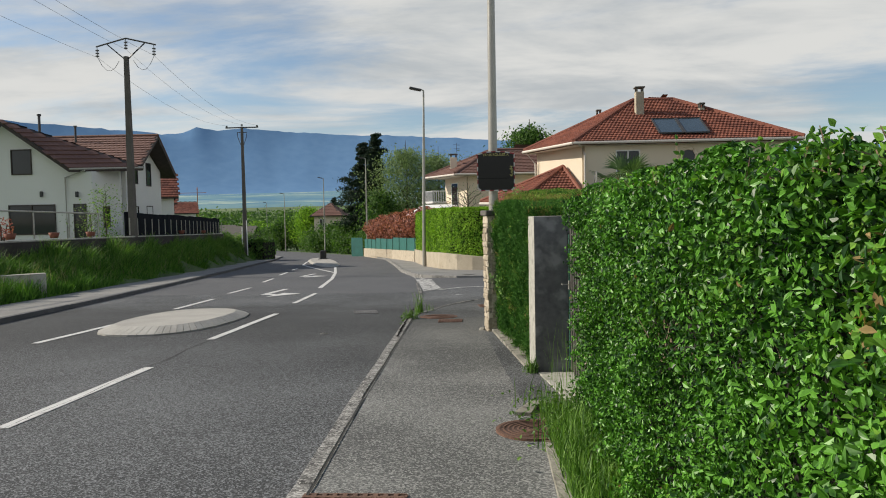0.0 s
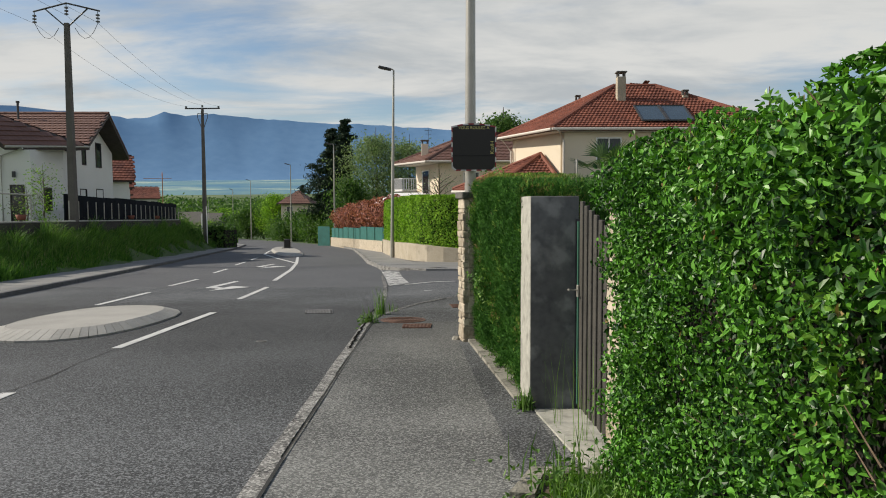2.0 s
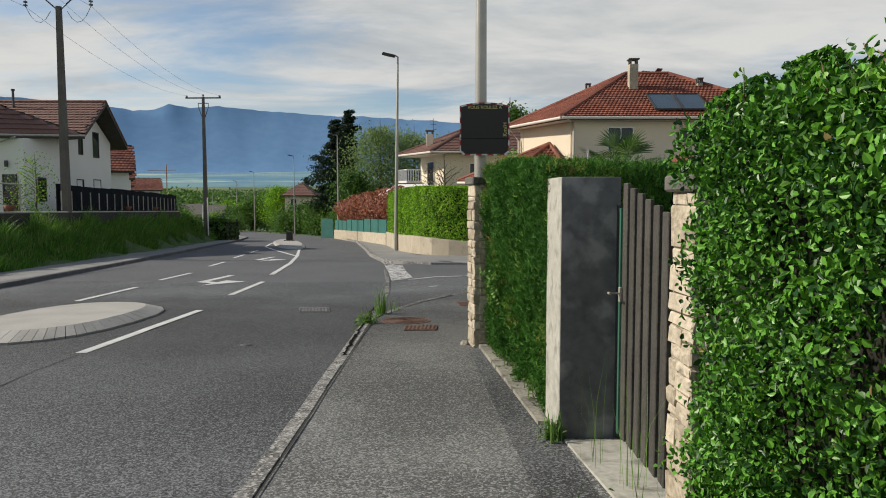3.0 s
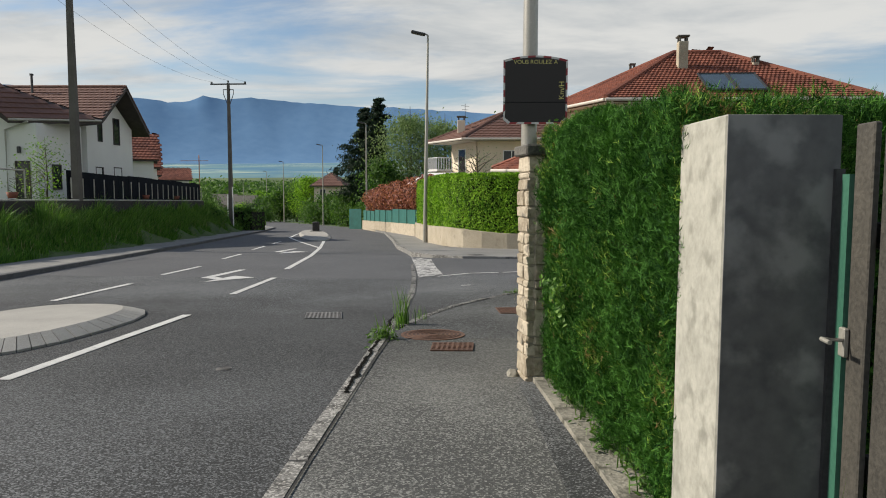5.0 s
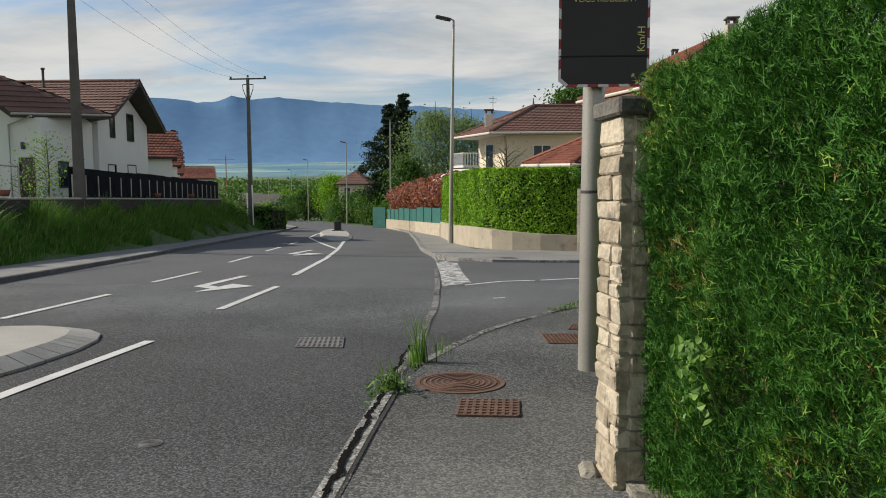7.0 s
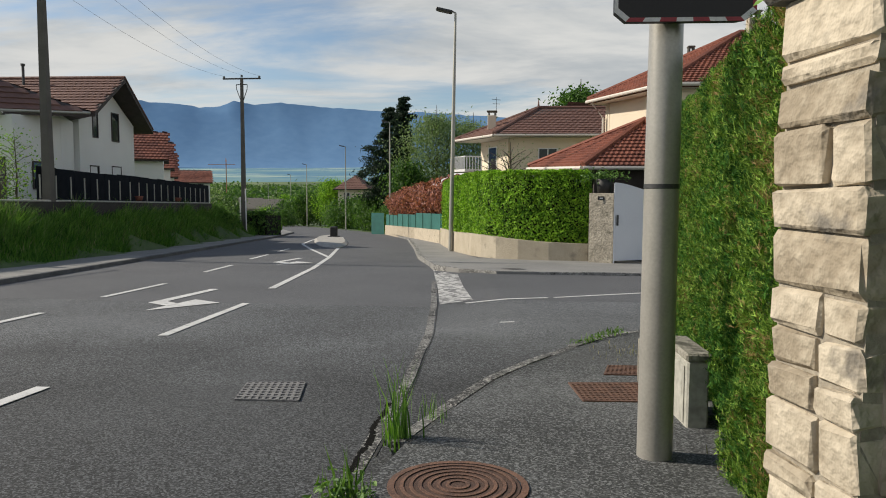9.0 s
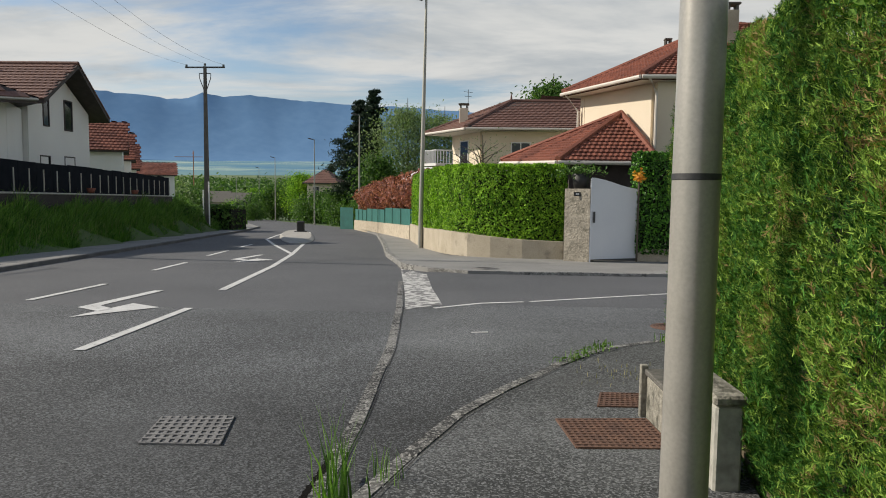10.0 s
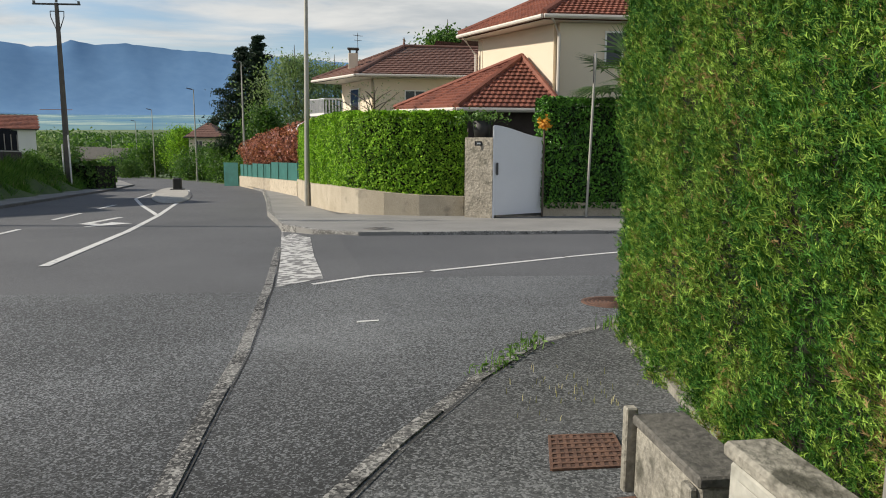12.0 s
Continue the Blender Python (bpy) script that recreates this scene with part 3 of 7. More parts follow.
def road_z(x, y):
    """Top of the asphalt, on the main road or in the side street."""
    if 13 < y < 30:
        return G(y) - 0.036 + 0.085 * min(1.0, max(0.0, (x - lerp_line(GUT, y)) / 1.2))
    return G(y) - 0.04


def outline_sheet(name, pts, dz, material, label, category, thick=None):
    m = Mesh()
    h = dz if callable(dz) else (lambda y: dz)
    m.quad(*[(x, y, G(y) + h(y)) for x, y in pts])
    if thick:
        for (x0, y0), (x1, y1) in zip(pts, pts[1:] + pts[:1]):
            m.quad((x0, y0, G(y0) + h(y0) - thick), (x1, y1, G(y1) + h(y1) - thick), (x1, y1, G(y1) + h(y1)), (x0, y0, G(y0) + h(y0)))
    bm = bmesh.new()
    vs = [bm.verts.new(p) for p in m.v]
    for q in m.f:
        bm.faces.new([vs[i] for i in q])
    bmesh.ops.triangulate(bm, faces=bm.faces[:])
    bm.verts.index_update()
    res = ([tuple(q.co) for q in bm.verts], [tuple(q.index for q in f.verts) for f in bm.faces])
    bm.free()
    return tagged(part(name, res, material, None, label, kind="structure"), category=category)


# near footway, bounded by the kerb and the curve into the side street
KERB = [(-1.0, -12), (-1.06, 0), (-1.14, 4.4), (-1.26, 6.8), (-1.36, 9.5), (-1.43, 12.4), (-1.45, 13.3)]
CURVE = [(-1.45, 13.3), (-1.36, 14.1), (-1.14, 15.0), (-0.90, 15.85), (-0.62, 16.5), (-0.09, 17.55), (0.5, 18.5), (1.12, 19.0), (3.0, 19.8), (8.0, 21.0)]
SIDE_EDGE = [(8.0, 19.5), (2.2, 19.3), (1.45, 18.95), (0.98, 16.6), (0.62, 14.6), (0.52, 12.4)]
pv = []
for y in list(np.arange(-12, 13.3, 0.9)) + [13.3]:
    right = 0.42 if y < 6.4 else 1.15 if y < 8.1 else 0.55 if y < 12 else 0.75
    pv += [(lerp_line(KERB, y), y, G(y) + S(y)), (right, y, G(y) + S(y))]
pf = [(2 * k, 2 * k + 1, 2 * k + 3, 2 * k + 2) for k in range(len(pv) // 2 - 1)]
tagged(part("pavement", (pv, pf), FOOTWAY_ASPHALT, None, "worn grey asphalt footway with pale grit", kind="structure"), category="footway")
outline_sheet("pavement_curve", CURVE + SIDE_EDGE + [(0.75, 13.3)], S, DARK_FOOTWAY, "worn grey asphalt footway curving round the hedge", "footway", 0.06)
# overlay 4 mm above the footway, darker than it, with a jagged edge
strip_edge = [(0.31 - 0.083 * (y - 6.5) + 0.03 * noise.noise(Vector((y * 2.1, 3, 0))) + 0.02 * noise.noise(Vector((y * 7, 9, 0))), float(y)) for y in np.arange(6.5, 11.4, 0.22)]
outline_sheet("pavement_strip", [(0.62, 6.5), (0.53, 8.1), (0.40, 8.45), (0.03, 11.38)] + strip_edge[::-1], lambda y: S(y) + 0.004, DARK_FOOTWAY, "darker strip laid over the footway along the hedge edging", "footway")
# side street
sv, cols = [], [0.0, 0.3, 0.6, 0.9, 1.2, 4, 9, 20]
rows_y = list(np.arange(13.2, 30.3, 0.7))
for y in rows_y:
    gx0 = lerp_line(GUT, y) - 0.02
    sv += [(gx0 + c, y, road_z(gx0 + c, y)) for c in cols]
nc = len(cols)
sf = [(j * nc + i, j * nc + i + 1, (j + 1) * nc + i + 1, (j + 1) * nc + i) for j in range(len(rows_y) - 1) for i in range(nc - 1)]
cut = (nc - 1) * next(k for k, y in enumerate(rows_y) if y > 21.8)
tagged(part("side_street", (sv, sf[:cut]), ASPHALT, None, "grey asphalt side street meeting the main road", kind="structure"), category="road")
tagged(part("side_street_lower", (sv, sf[cut:]), SMOOTH_ASPHALT, None, "newer dark asphalt across the side street", kind="structure"), category="road")
FAR_KERB = [(-13.6, 77), (-8.8, 60), (-5.95, 44.5), (-4.5, 36), (-3.6, 32.2), (-3.2, 30.3), (-2.35, 28.9), (-1.3, 28.15), (3.0, 28.25), (16, 28.6)]
outline_sheet("pavement_corner", FAR_KERB + [(16, 33.5), (3.7, 33.0), (2.1, 32.3), (1.45, 33.4), (-2.2, 34.3), (-3.6, 39.6), (-5.1, 48.2), (-13.5, 76.0)], 0.12, PALE_FOOTWAY, "pale grey footway round the street corner", "footway", 0.16)


def kerb_line(name, label, pts, width, dz, drop, stone_len, material, side=1):
    """Kerb stones along a line, each its own piece; dz: height over the falling ground, by (x, y)."""
    th = thing(name, (pts[0][0], pts[0][1], G(pts[0][1])), label, "kerb", kind="structure")
    h = dz if callable(dz) else (lambda x, y: G(y) + dz)
    for (x0, y0), (x1, y1) in zip(pts, pts[1:]):
        d = Vector((x1 - x0, y1 - y0, 0))
        ln = d.length
        cnt = max(1, round(ln / stone_len))
        ux, uy = d.x / ln, d.y / ln
        nxv, nyv = uy * side, -ux * side
        for k in range(cnt):
            a, b = k / cnt * ln + 0.006, (k + 1) / cnt * ln - 0.006
            j, sh = random.uniform(-0.006, 0.006), random.uniform(-0.006, 0.006)
            q = [(x0 + ux * a + nxv * sh, y0 + uy * a + nyv * sh), (x0 + ux * b + nxv * sh, y0 + uy * b + nyv * sh), (x0 + ux * b + nxv * width, y0 + uy * b + nyv * width), (x0 + ux * a + nxv * width, y0 + uy * a + nyv * width)]
            if side > 0:
                q = q[::-1]
            m = Mesh()
            c = (sum(p[0] for p in q) / 4, sum(p[1] for p in q) / 4)
            inner = [(p[0] + (c[0] - p[0]) * 0.05, p[1] + (c[1] - p[1]) * 0.05) for p in q]
            m.prism(q, [h(*p) - drop for p in q], [h(*p) + j - 0.012 for p in q])
            i = len(m.v)
            m.v += [(p[0], p[1], h(*p) + j) for p in inner]
            m.f[1] = (i, i + 1, i + 2, i + 3)
            m.f += [(4 + s, 4 + (s + 1) % 4, i + (s + 1) % 4, i + s) for s in range(4)]
            part("kerb_stone", m, material, th)
    return th


near_h = lambda x, y: G(y) + S(y) + 0.006
kerb_line("kerb_near", "rough granite kerb with a dark tar joint", KERB[1:], 0.115, near_h, 0.16, 0.95, KERB_STONE, -1)
kerb_line("kerb_curve", "flush granite kerb curving into the side street", CURVE[1:9], 0.095, near_h, 0.1, 0.6, GUTTER_STONE, -1)
kerb_line("kerb_corner", "low pale kerb round the street corner", FAR_KERB[1:], 0.15, 0.125, 0.2, 1.0, KERB_STONE, -1)
kerb_line("kerb_far_side", "dark weathered kerb beside the grass bank", LEFT[1:9], 0.16, 0.068, 0.2, 1.2, DARK_KERB, -1)
kerb_line("gutter_stones", "flush worn gutter stones along the junction", [(-1.58, 13.9), (-1.62, 16), (-1.80, 19), (-2.14, 22.3), (-2.7, 26.8)], 0.11, lambda x, y: G(y) - 0.031, 0.05, 0.9, GUTTER_STONE, -1)


def ribbon(name, label, pts, width, hz, material, category="tar joint"):
    m = Mesh()
    for (x0, y0), (x1, y1) in zip(pts, pts[1:]):
        d = Vector((x1 - x0, y1 - y0, 0)).normalized()
        for s0, s1 in ((0, 0.34), (0.34, 0.67), (0.67, 1)):
            a, b = (x0 + (x1 - x0) * s0, y0 + (y1 - y0) * s0), (x0 + (x1 - x0) * s1, y0 + (y1 - y0) * s1)
            w0 = width * random.uniform(0.5, 1.3)
            ox, oy = d.y * w0 / 2, -d.x * w0 / 2
            m.quad((a[0] - ox, a[1] - oy, hz(*a)), (a[0] + ox, a[1] + oy, hz(*a)), (b[0] + ox, b[1] + oy, hz(*b)), (b[0] - ox, b[1] - oy, hz(*b)))
    return tagged(part(name, m, material, None, label, kind="structure"), category=category)


ribbon("trim_kerb_joint", "dark tar joint beside the kerb", [(x + 0.012, y) for x, y in KERB[1:]], 0.016, lambda x, y: G(y) + S(y) + 0.010, TAR)
ribbon("trim_kerb_gap", "dark crumbled joint in the broken kerb", [(-1.435 - 0.046 * (0.11 * k) + random.uniform(-0.016, 0.016), 10.9 + 0.11 * k) for k in range(38)], 0.038, lambda x, y: max(road_z(x, y), G(y) + S(y)) + 0.013, CRACK)
ribbon("trim_curve_joint", "dark tar joint beside the curved kerb", [(x + 0.02, y - 0.01) for x, y in CURVE[1:8]], 0.008, lambda x, y: G(y) + S(y) + 0.009, TAR)
ribbon("trim_gutter_joint", "dark tar joint beside the gutter stones", [(-1.565, 14.2), (-1.605, 16), (-1.785, 19), (-2.125, 22.3), (-2.685, 26.8)], 0.012, lambda x, y: road_z(x, y) + 0.006, TAR)
ribbon("trim_road_crack", "thin dark crack across the main road", [(-4.02 - 0.055 * k + 0.035 * math.sin(k * 2.3), 2.2 + 0.83 * k) for k in range(12)], 0.013, lambda x, y: road_z(x, y) + 0.006, TAR)


# ---- distant hills ----
def hill_height(az):
    """Elevation of the crest in degrees, by bearing from straight ahead (left positive)."""
    e = float(np.interp(az, [-60, -30, -10, 0, 6, 11.7, 16, 19, 21, 22.6, 23.2, 25, 29.7, 38, 60, 90], [3.0, 4.2, 5.2, 5.9, 6.3, 6.45, 6.7, 6.9, 6.75, 6.9, 6.5, 6.42, 6.7, 7.1, 6.5, 5.5]))
    return e + 0.12 * noise.noise(Vector((az * 0.55, 2.0, 0))) + 0.08 * noise.noise(Vector((az * 1.7, 7.0, 0))) + 0.04 * noise.noise(Vector((az * 4.5, 1.0, 0)))


hv = []
azs = np.arange(-65, 91, 0.5)
for j in range(25):
    k = j / 24
    for az in azs:
        dist = 3700 + 700 * k
        crest = math.tan(radians(hill_height(az))) * 4400
        plain_crest = math.tan(radians(sum(hill_height(az + 4 * d) for d in (-2, -1, 0, 1, 2)) / 5)) * 4400
        low = math.tan(radians(1.75)) * 3700 if j else -60
        z = 1.0 + low + (plain_crest - low) * k ** 1.35 + (crest - plain_crest) * k ** 8 + ((4 * noise.noise(Vector((az * 0.3, k * 3.2, 4))) + 3 * noise.noise(Vector((az * 1.1, k * 7.0, 9)))) * math.sin(k * math.pi))
        hv.append((-dist * math.sin(radians(az)), dist * math.cos(radians(az)), z))
na = len(azs)
hf = [(j * na + i + 1, j * na + i, (j + 1) * na + i, (j + 1) * na + i + 1) for j in range(24) for i in range(na - 1)]
tagged(part("backdrop_hills", (hv, hf), HILLS, None, "long wooded mountain ridge, blue haze painted into its colour", smooth=True, kind="structure"), category="mountain")


plv = []
paz = np.arange(-60, 61, 2.0)
pds = [700, 900, 1200, 1600, 2100, 2700, 3300, 3790]
for dist in pds:
    for az in paz:
        x, y = -dist * math.sin(radians(az)), dist * math.cos(radians(az))
        plv.append((x, y, (terrain(x, y) - 40 if dist == 700 else max(terrain(x, y), G(dist) * 0.9) + 3) + 6 * abs(noise.noise(Vector((x / 300, y / 300, 0))))))
npz = len(paz)
plf = [(j * npz + i + 1, j * npz + i, (j + 1) * npz + i, (j + 1) * npz + i + 1) for j in range(len(pds) - 1) for i in range(npz - 1)]
tagged(part("backdrop_plain", (plv, plf), PLAIN, None, "plain of fields and woods, blue-green haze painted into its colour", smooth=True, kind="structure"), category="plain")


# ---- road markings ----
def mark(name, label, pts, dz=0.006, material=None, category="road marking", group="road markings", split=6):
    """A thin painted shape on the road from its outline, two long sides."""
    m = Mesh()
    n = len(pts) // 2
    a, b = pts[:n], pts[n:][::-1]
    for k in range(n - 1):
        m.quad(*[(x, y, road_z(x, y) + dz) for x, y in (a[k], a[k + 1], b[k + 1], b[k])])
        m.quad(*[(x, y, road_z(x, y) + dz - 0.004) for x, y in (b[k], b[k + 1], a[k + 1], a[k])])
    return tagged(part(name, m, material or ROAD_PAINT, None, label), category=category, group=group)


def dash(x0, y0, x1, y1, w=0.13, name="lane_dash", label="white painted lane dash on the asphalt"):
    d = Vector((x1 - x0, y1 - y0, 0)).normalized()
    ox, oy = d.y * w / 2, -d.x * w / 2
    n = max(2, int(math.hypot(x1 - x0, y1 - y0) / 0.35) + 1)
    pa = [(x0 + (x1 - x0) * k / (n - 1) + ox, y0 + (y1 - y0) * k / (n - 1) + oy) for k in range(n)]
    pb = [(p[0] - 2 * ox, p[1] - 2 * oy) for p in reversed(pa)]
    return mark(name, label, pb[::-1] + pa[::-1])


for x0, y0, x1, y1 in ((-4.15, 0.2, -4.22, 3.0), (-4.30, 5.9, -4.43, 8.9), (-4.66, 11.5, -4.78, 15.6), (-5.12, 18.3, -5.4, 21.7),
                       (-7.50, 11.2, -7.58, 16.0), (-7.74, 17.0, -7.96, 20.0), (-8.33, 22.2, -8.54, 24.9), (-9.2, 28.3, -9.65, 31.2), (-10.35, 34.5, -10.85, 37.6), (-11.35, 40.3, -11.82, 43.2)):
    dash(x0, y0, x1, y1)
for a, b in zip([(-5.88, 24.3), (-6.8, 30.3), (-7.95, 36.3)], [(-6.8, 30.3), (-7.95, 36.3), (-9.6, 43.8)]):
    dash(*a, *b, 0.15, "solid_line", "solid white painted line on the asphalt")
for a, b in (((-9.6, 43.8), (-11.05, 50.5)), ((-11.05, 50.5), (-12.6, 57)), ((-12.6, 57), (-14.7, 64.5)), ((-8.0, 36.4), (-10.7, 43)), ((-10.7, 43), (-13.1, 49.3)), ((-13.1, 49.3), (-14.6, 56)), ((-14.6, 56), (-16.3, 65))):
    dash(*a, *b, 0.15, "island_line", "white painted line round the traffic island")
dash(-1.62, 22.1, -0.2, 22.75, 0.10, "give_way_line", "thin white line across the side street")
dash(-0.08, 22.8, 2.1, 24.2, 0.10, "give_way_line", "thin white line across the side street")
dash(2.15, 24.25, 7, 27.0, 0.10, "give_way_line", "thin white line across the side street")
dash(-0.96, 19.70, -0.76, 19.68, 0.05, "paint_tick", "short white paint tick on the asphalt")
mark("worn_block", "worn white painted block at the junction", [(-2.07, 22.1), (-2.45, 25), (-2.88, 28), (-3.27, 30.7), (-2.6, 30.5), (-2.28, 28), (-1.9, 25), (-1.52, 22.5)], material=WORN_PAINT)


def turn_arrow(cx, cy, k=1.0):
    m = Mesh()

    def fl(pts):
        m.quad(*[(cx + x * k, cy + y * k, road_z(cx + x * k, cy + y * k) + 0.006) for x, y in pts])

    fl([(-0.62, -0.35), (-0.40, -0.25), (-0.42, 2.1), (-0.60, 2.1)])
    fl([(-0.62, -0.35), (-0.05, -0.75), (-0.02, -0.42), (-0.40, -0.1)])
    fl([(-0.15, -1.35), (0.58, -0.15), (-0.05, 0.25)])
    return tagged(part("turn_arrow", m, ROAD_PAINT, None, "white painted turn arrow on the asphalt", at=(0, 0, 0)), category="road marking", group="road markings")


turn_arrow(-6.45, 21.85)
turn_arrow(-8.25, 33.2, 1.1)


# ---- traffic islands ----
def island(name, label, outline, rise, edge):
    c = (sum(p[0] for p in outline) / len(outline), sum(p[1] for p in outline) / len(outline))
    th = thing(name, (c[0], c[1], G(c[1]) - 0.04), label, "traffic island")
    def shrink(k):
        return [(c[0] + (x - c[0]) * k, c[1] + (y - c[1]) * k) for x, y in outline]
    inner = shrink(edge)
    top = Mesh()
    top.prism(inner, [G(y) - 0.08 for _, y in inner], [G(y) + rise for _, y in inner])
    part("slab", top, ISLAND_TOP, th, "pale concrete top")
    n = len(outline)
    for k in range(n):
        a, b = outline[k], outline[(k + 1) % n]
        ia, ib = inner[k], inner[(k + 1) % n]
        for h in range(3):
            def mixp(p, q, s): return (p[0] + (q[0] - p[0]) * s, p[1] + (q[1] - p[1]) * s)
            s0, s1 = h / 3 + 0.01, (h + 1) / 3 - 0.01
            o0, o1, i1, i0 = mixp(a, b, s0), mixp(a, b, s1), mixp(ia, ib, s1), mixp(ia, ib, s0)
            m = Mesh().prism([o0, o1, i1, i0], [G(p[1]) - 0.08 for p in (o0, o1, i1, i0)], [G(o0[1]) - 0.012, G(o1[1]) - 0.012, G(i1[1]) + rise + 0.004, G(i0[1]) + rise + 0.004])
            part("kerb_block", m, ISLAND_KERB, th)
    return th


def oval(cx, cy, rx, ry, n, turn=0.0, power=0.8):
    res = []
    for k in range(n):
        a = 2 * math.pi * k / n
        x, y = rx * math.copysign(abs(math.cos(a)) ** power, math.cos(a)), ry * math.copysign(abs(math.sin(a)) ** power, math.sin(a))
        t = radians(turn)
        res.append((cx + x * math.cos(t) - y * math.sin(t), cy + x * math.sin(t) + y * math.cos(t)))
    return res


island("traffic_island", "low pale concrete traffic island with striped kerb", oval(-6.32, 14.1, 1.12, 2.15, 20), 0.085, 0.80)
island("traffic_island", "low concrete traffic island carrying a black bollard", oval(-13.3, 56.0, 1.05, 12.2, 28, 16, 0.95), 0.09, 0.85)
boll = thing("bollard", (-14.3, 60.6, G(60.6) + 0.09), "black square traffic bollard on the island", "bollard")
part("body", Mesh().box((-14.55, 60.4, G(60.6) + 0.05), (-14.05, 60.8, G(60.6) + 0.85), bevel=0.06), BLACK_PLASTIC, boll)
part("base", Mesh().box((-14.7, 60.3, G(60.6) + 0.03), (-13.9, 60.9, G(60.6) + 0.16), bevel=0.03), DARK_METAL, boll)


# ---- iron covers ----
def round_cover(x, y, r, dz, material, label):
    dz = dz - G(y)
    th = thing("manhole_cover", (x, y, G(y) + dz), label, "manhole cover")
    def ring(r0, r1, h, n=28):
        m = Mesh()
        for k in range(n):
            a, b = 2 * math.pi * k / n, 2 * math.pi * (k + 1) / n
            P = lambda rr, t, z: (x + rr * math.cos(t), y + rr * math.sin(t), G(y + rr * math.sin(t)) + dz + z)
            m.quad(P(r0, a, h), P(r1, a, h), P(r1, b, h), P(r0, b, h))
            m.quad(P(r1, a, h), P(r1, a, -0.03), P(r1, b, -0.03), P(r1, b, h))
        return m
    part("frame", ring(r * 0.9, r, 0.003), material, th)
    part("lid", ring(0.0, r * 0.885, 0.001), RUST_DARK if material is RUST else material, th)
    for q in range(6):
        part("rib_ring", ring(r * (0.12 + 0.13 * q), r * (0.17 + 0.13 * q), 0.006), material, th)
    return th


def grate(corners, dz, bars, material, label, name="iron_grate"):
    """Four ground corners; bars from the first side to the opposite one."""
    x0, y0 = corners[0]
    dz = dz - G(y0)
    th = thing(name, (x0, y0, G(y0) + dz), label, "grate")
    L = lambda p, q, s: (p[0] + (q[0] - p[0]) * s, p[1] + (q[1] - p[1]) * s)
    a, b, c, d = corners
    # solid bed almost level with the bars, in a darker colour
    part("bed", Mesh().prism([a, b, c, d], [G(p[1]) + dz - 0.04 for p in corners], [G(p[1]) + dz + 0.001 for p in corners]), RUST_DARK if material is RUST else DARK_KERB, th, "solid flat bed under the bars, darker than them")
    wide = 0.32 * math.dist(a, b) / bars
    across = max(5, round(bars * 0.8))
    for p, q in ((a, b), (b, c), (c, d), (d, a)):
        part("rim", Mesh().tube([(p[0], p[1], G(p[1]) + dz), (q[0], q[1], G(q[1]) + dz - 0.003)], 0.010, 4), material, th)
    for k in range(1, bars):
        p, q = L(a, b, k / bars), L(d, c, k / bars)
        part("bar", Mesh().tube([(p[0], p[1], G(p[1]) + dz - 0.005), (q[0], q[1], G(q[1]) + dz - 0.005)], wide, 4), material, th)
    for k in range(1, across):
        p, q = L(a, d, k / across), L(b, c, k / across)
        part("bar", Mesh().tube([(p[0], p[1], G(p[1]) + dz - 0.003), (q[0], q[1], G(q[1]) + dz - 0.003)], wide, 4), material, th)
    return th


FW = lambda y: G(y) + S(y) + 0.005
round_cover(-0.98, 13.45, 0.36, FW(13.45), RUST, "rusty round manhole cover in the footway")
round_cover(0.33, 5.65, 0.30, FW(5.65) + 0.012, RUST, "rusty round manhole cover beside the hedge")
round_cover(1.68, 20.4, 0.33, road_z(1.68, 20.4) + 0.004, RUST, "rusty round manhole cover in the side street")
round_cover(-2.88, 12.12, 0.075, road_z(-2.88, 12.12) + 0.004, IRON, "small round iron valve cover in the road")
round_cover(-0.9, 29.0, 0.35, G(29.0) + 0.124, IRON, "grey round manhole cover on the corner footway")
grate([(-0.92, 12.52), (-0.51, 12.54), (-0.51, 12.95), (-0.93, 12.93)], FW(12.52), 8, RUST, "rusty square grate in the footway")
grate([(-1.14, 3.7), (-0.52, 3.7), (-0.52, 4.2), (-1.14, 4.2)], FW(3.7), 10, RUST, "rusty square grate in the footway")
grate([(-0.20, 15.25), (0.37, 15.3), (0.34, 15.9), (-0.27, 15.83)], FW(15.25), 14, RUST, "large rusty iron plate beside the concrete box")
grate([(0.06, 16.2), (0.42, 16.22), (0.47, 16.6), (0.14, 16.6)], FW(16.2), 9, RUST, "small rusty iron plate beside the hedge")
grate([(-2.98, 15.42), (-2.46, 15.45), (-2.60, 16.08), (-3.10, 16.0)], road_z(-2.9, 15.42) + 0.004, 9, IRON, "pale iron storm drain grate in the road", "storm_drain")


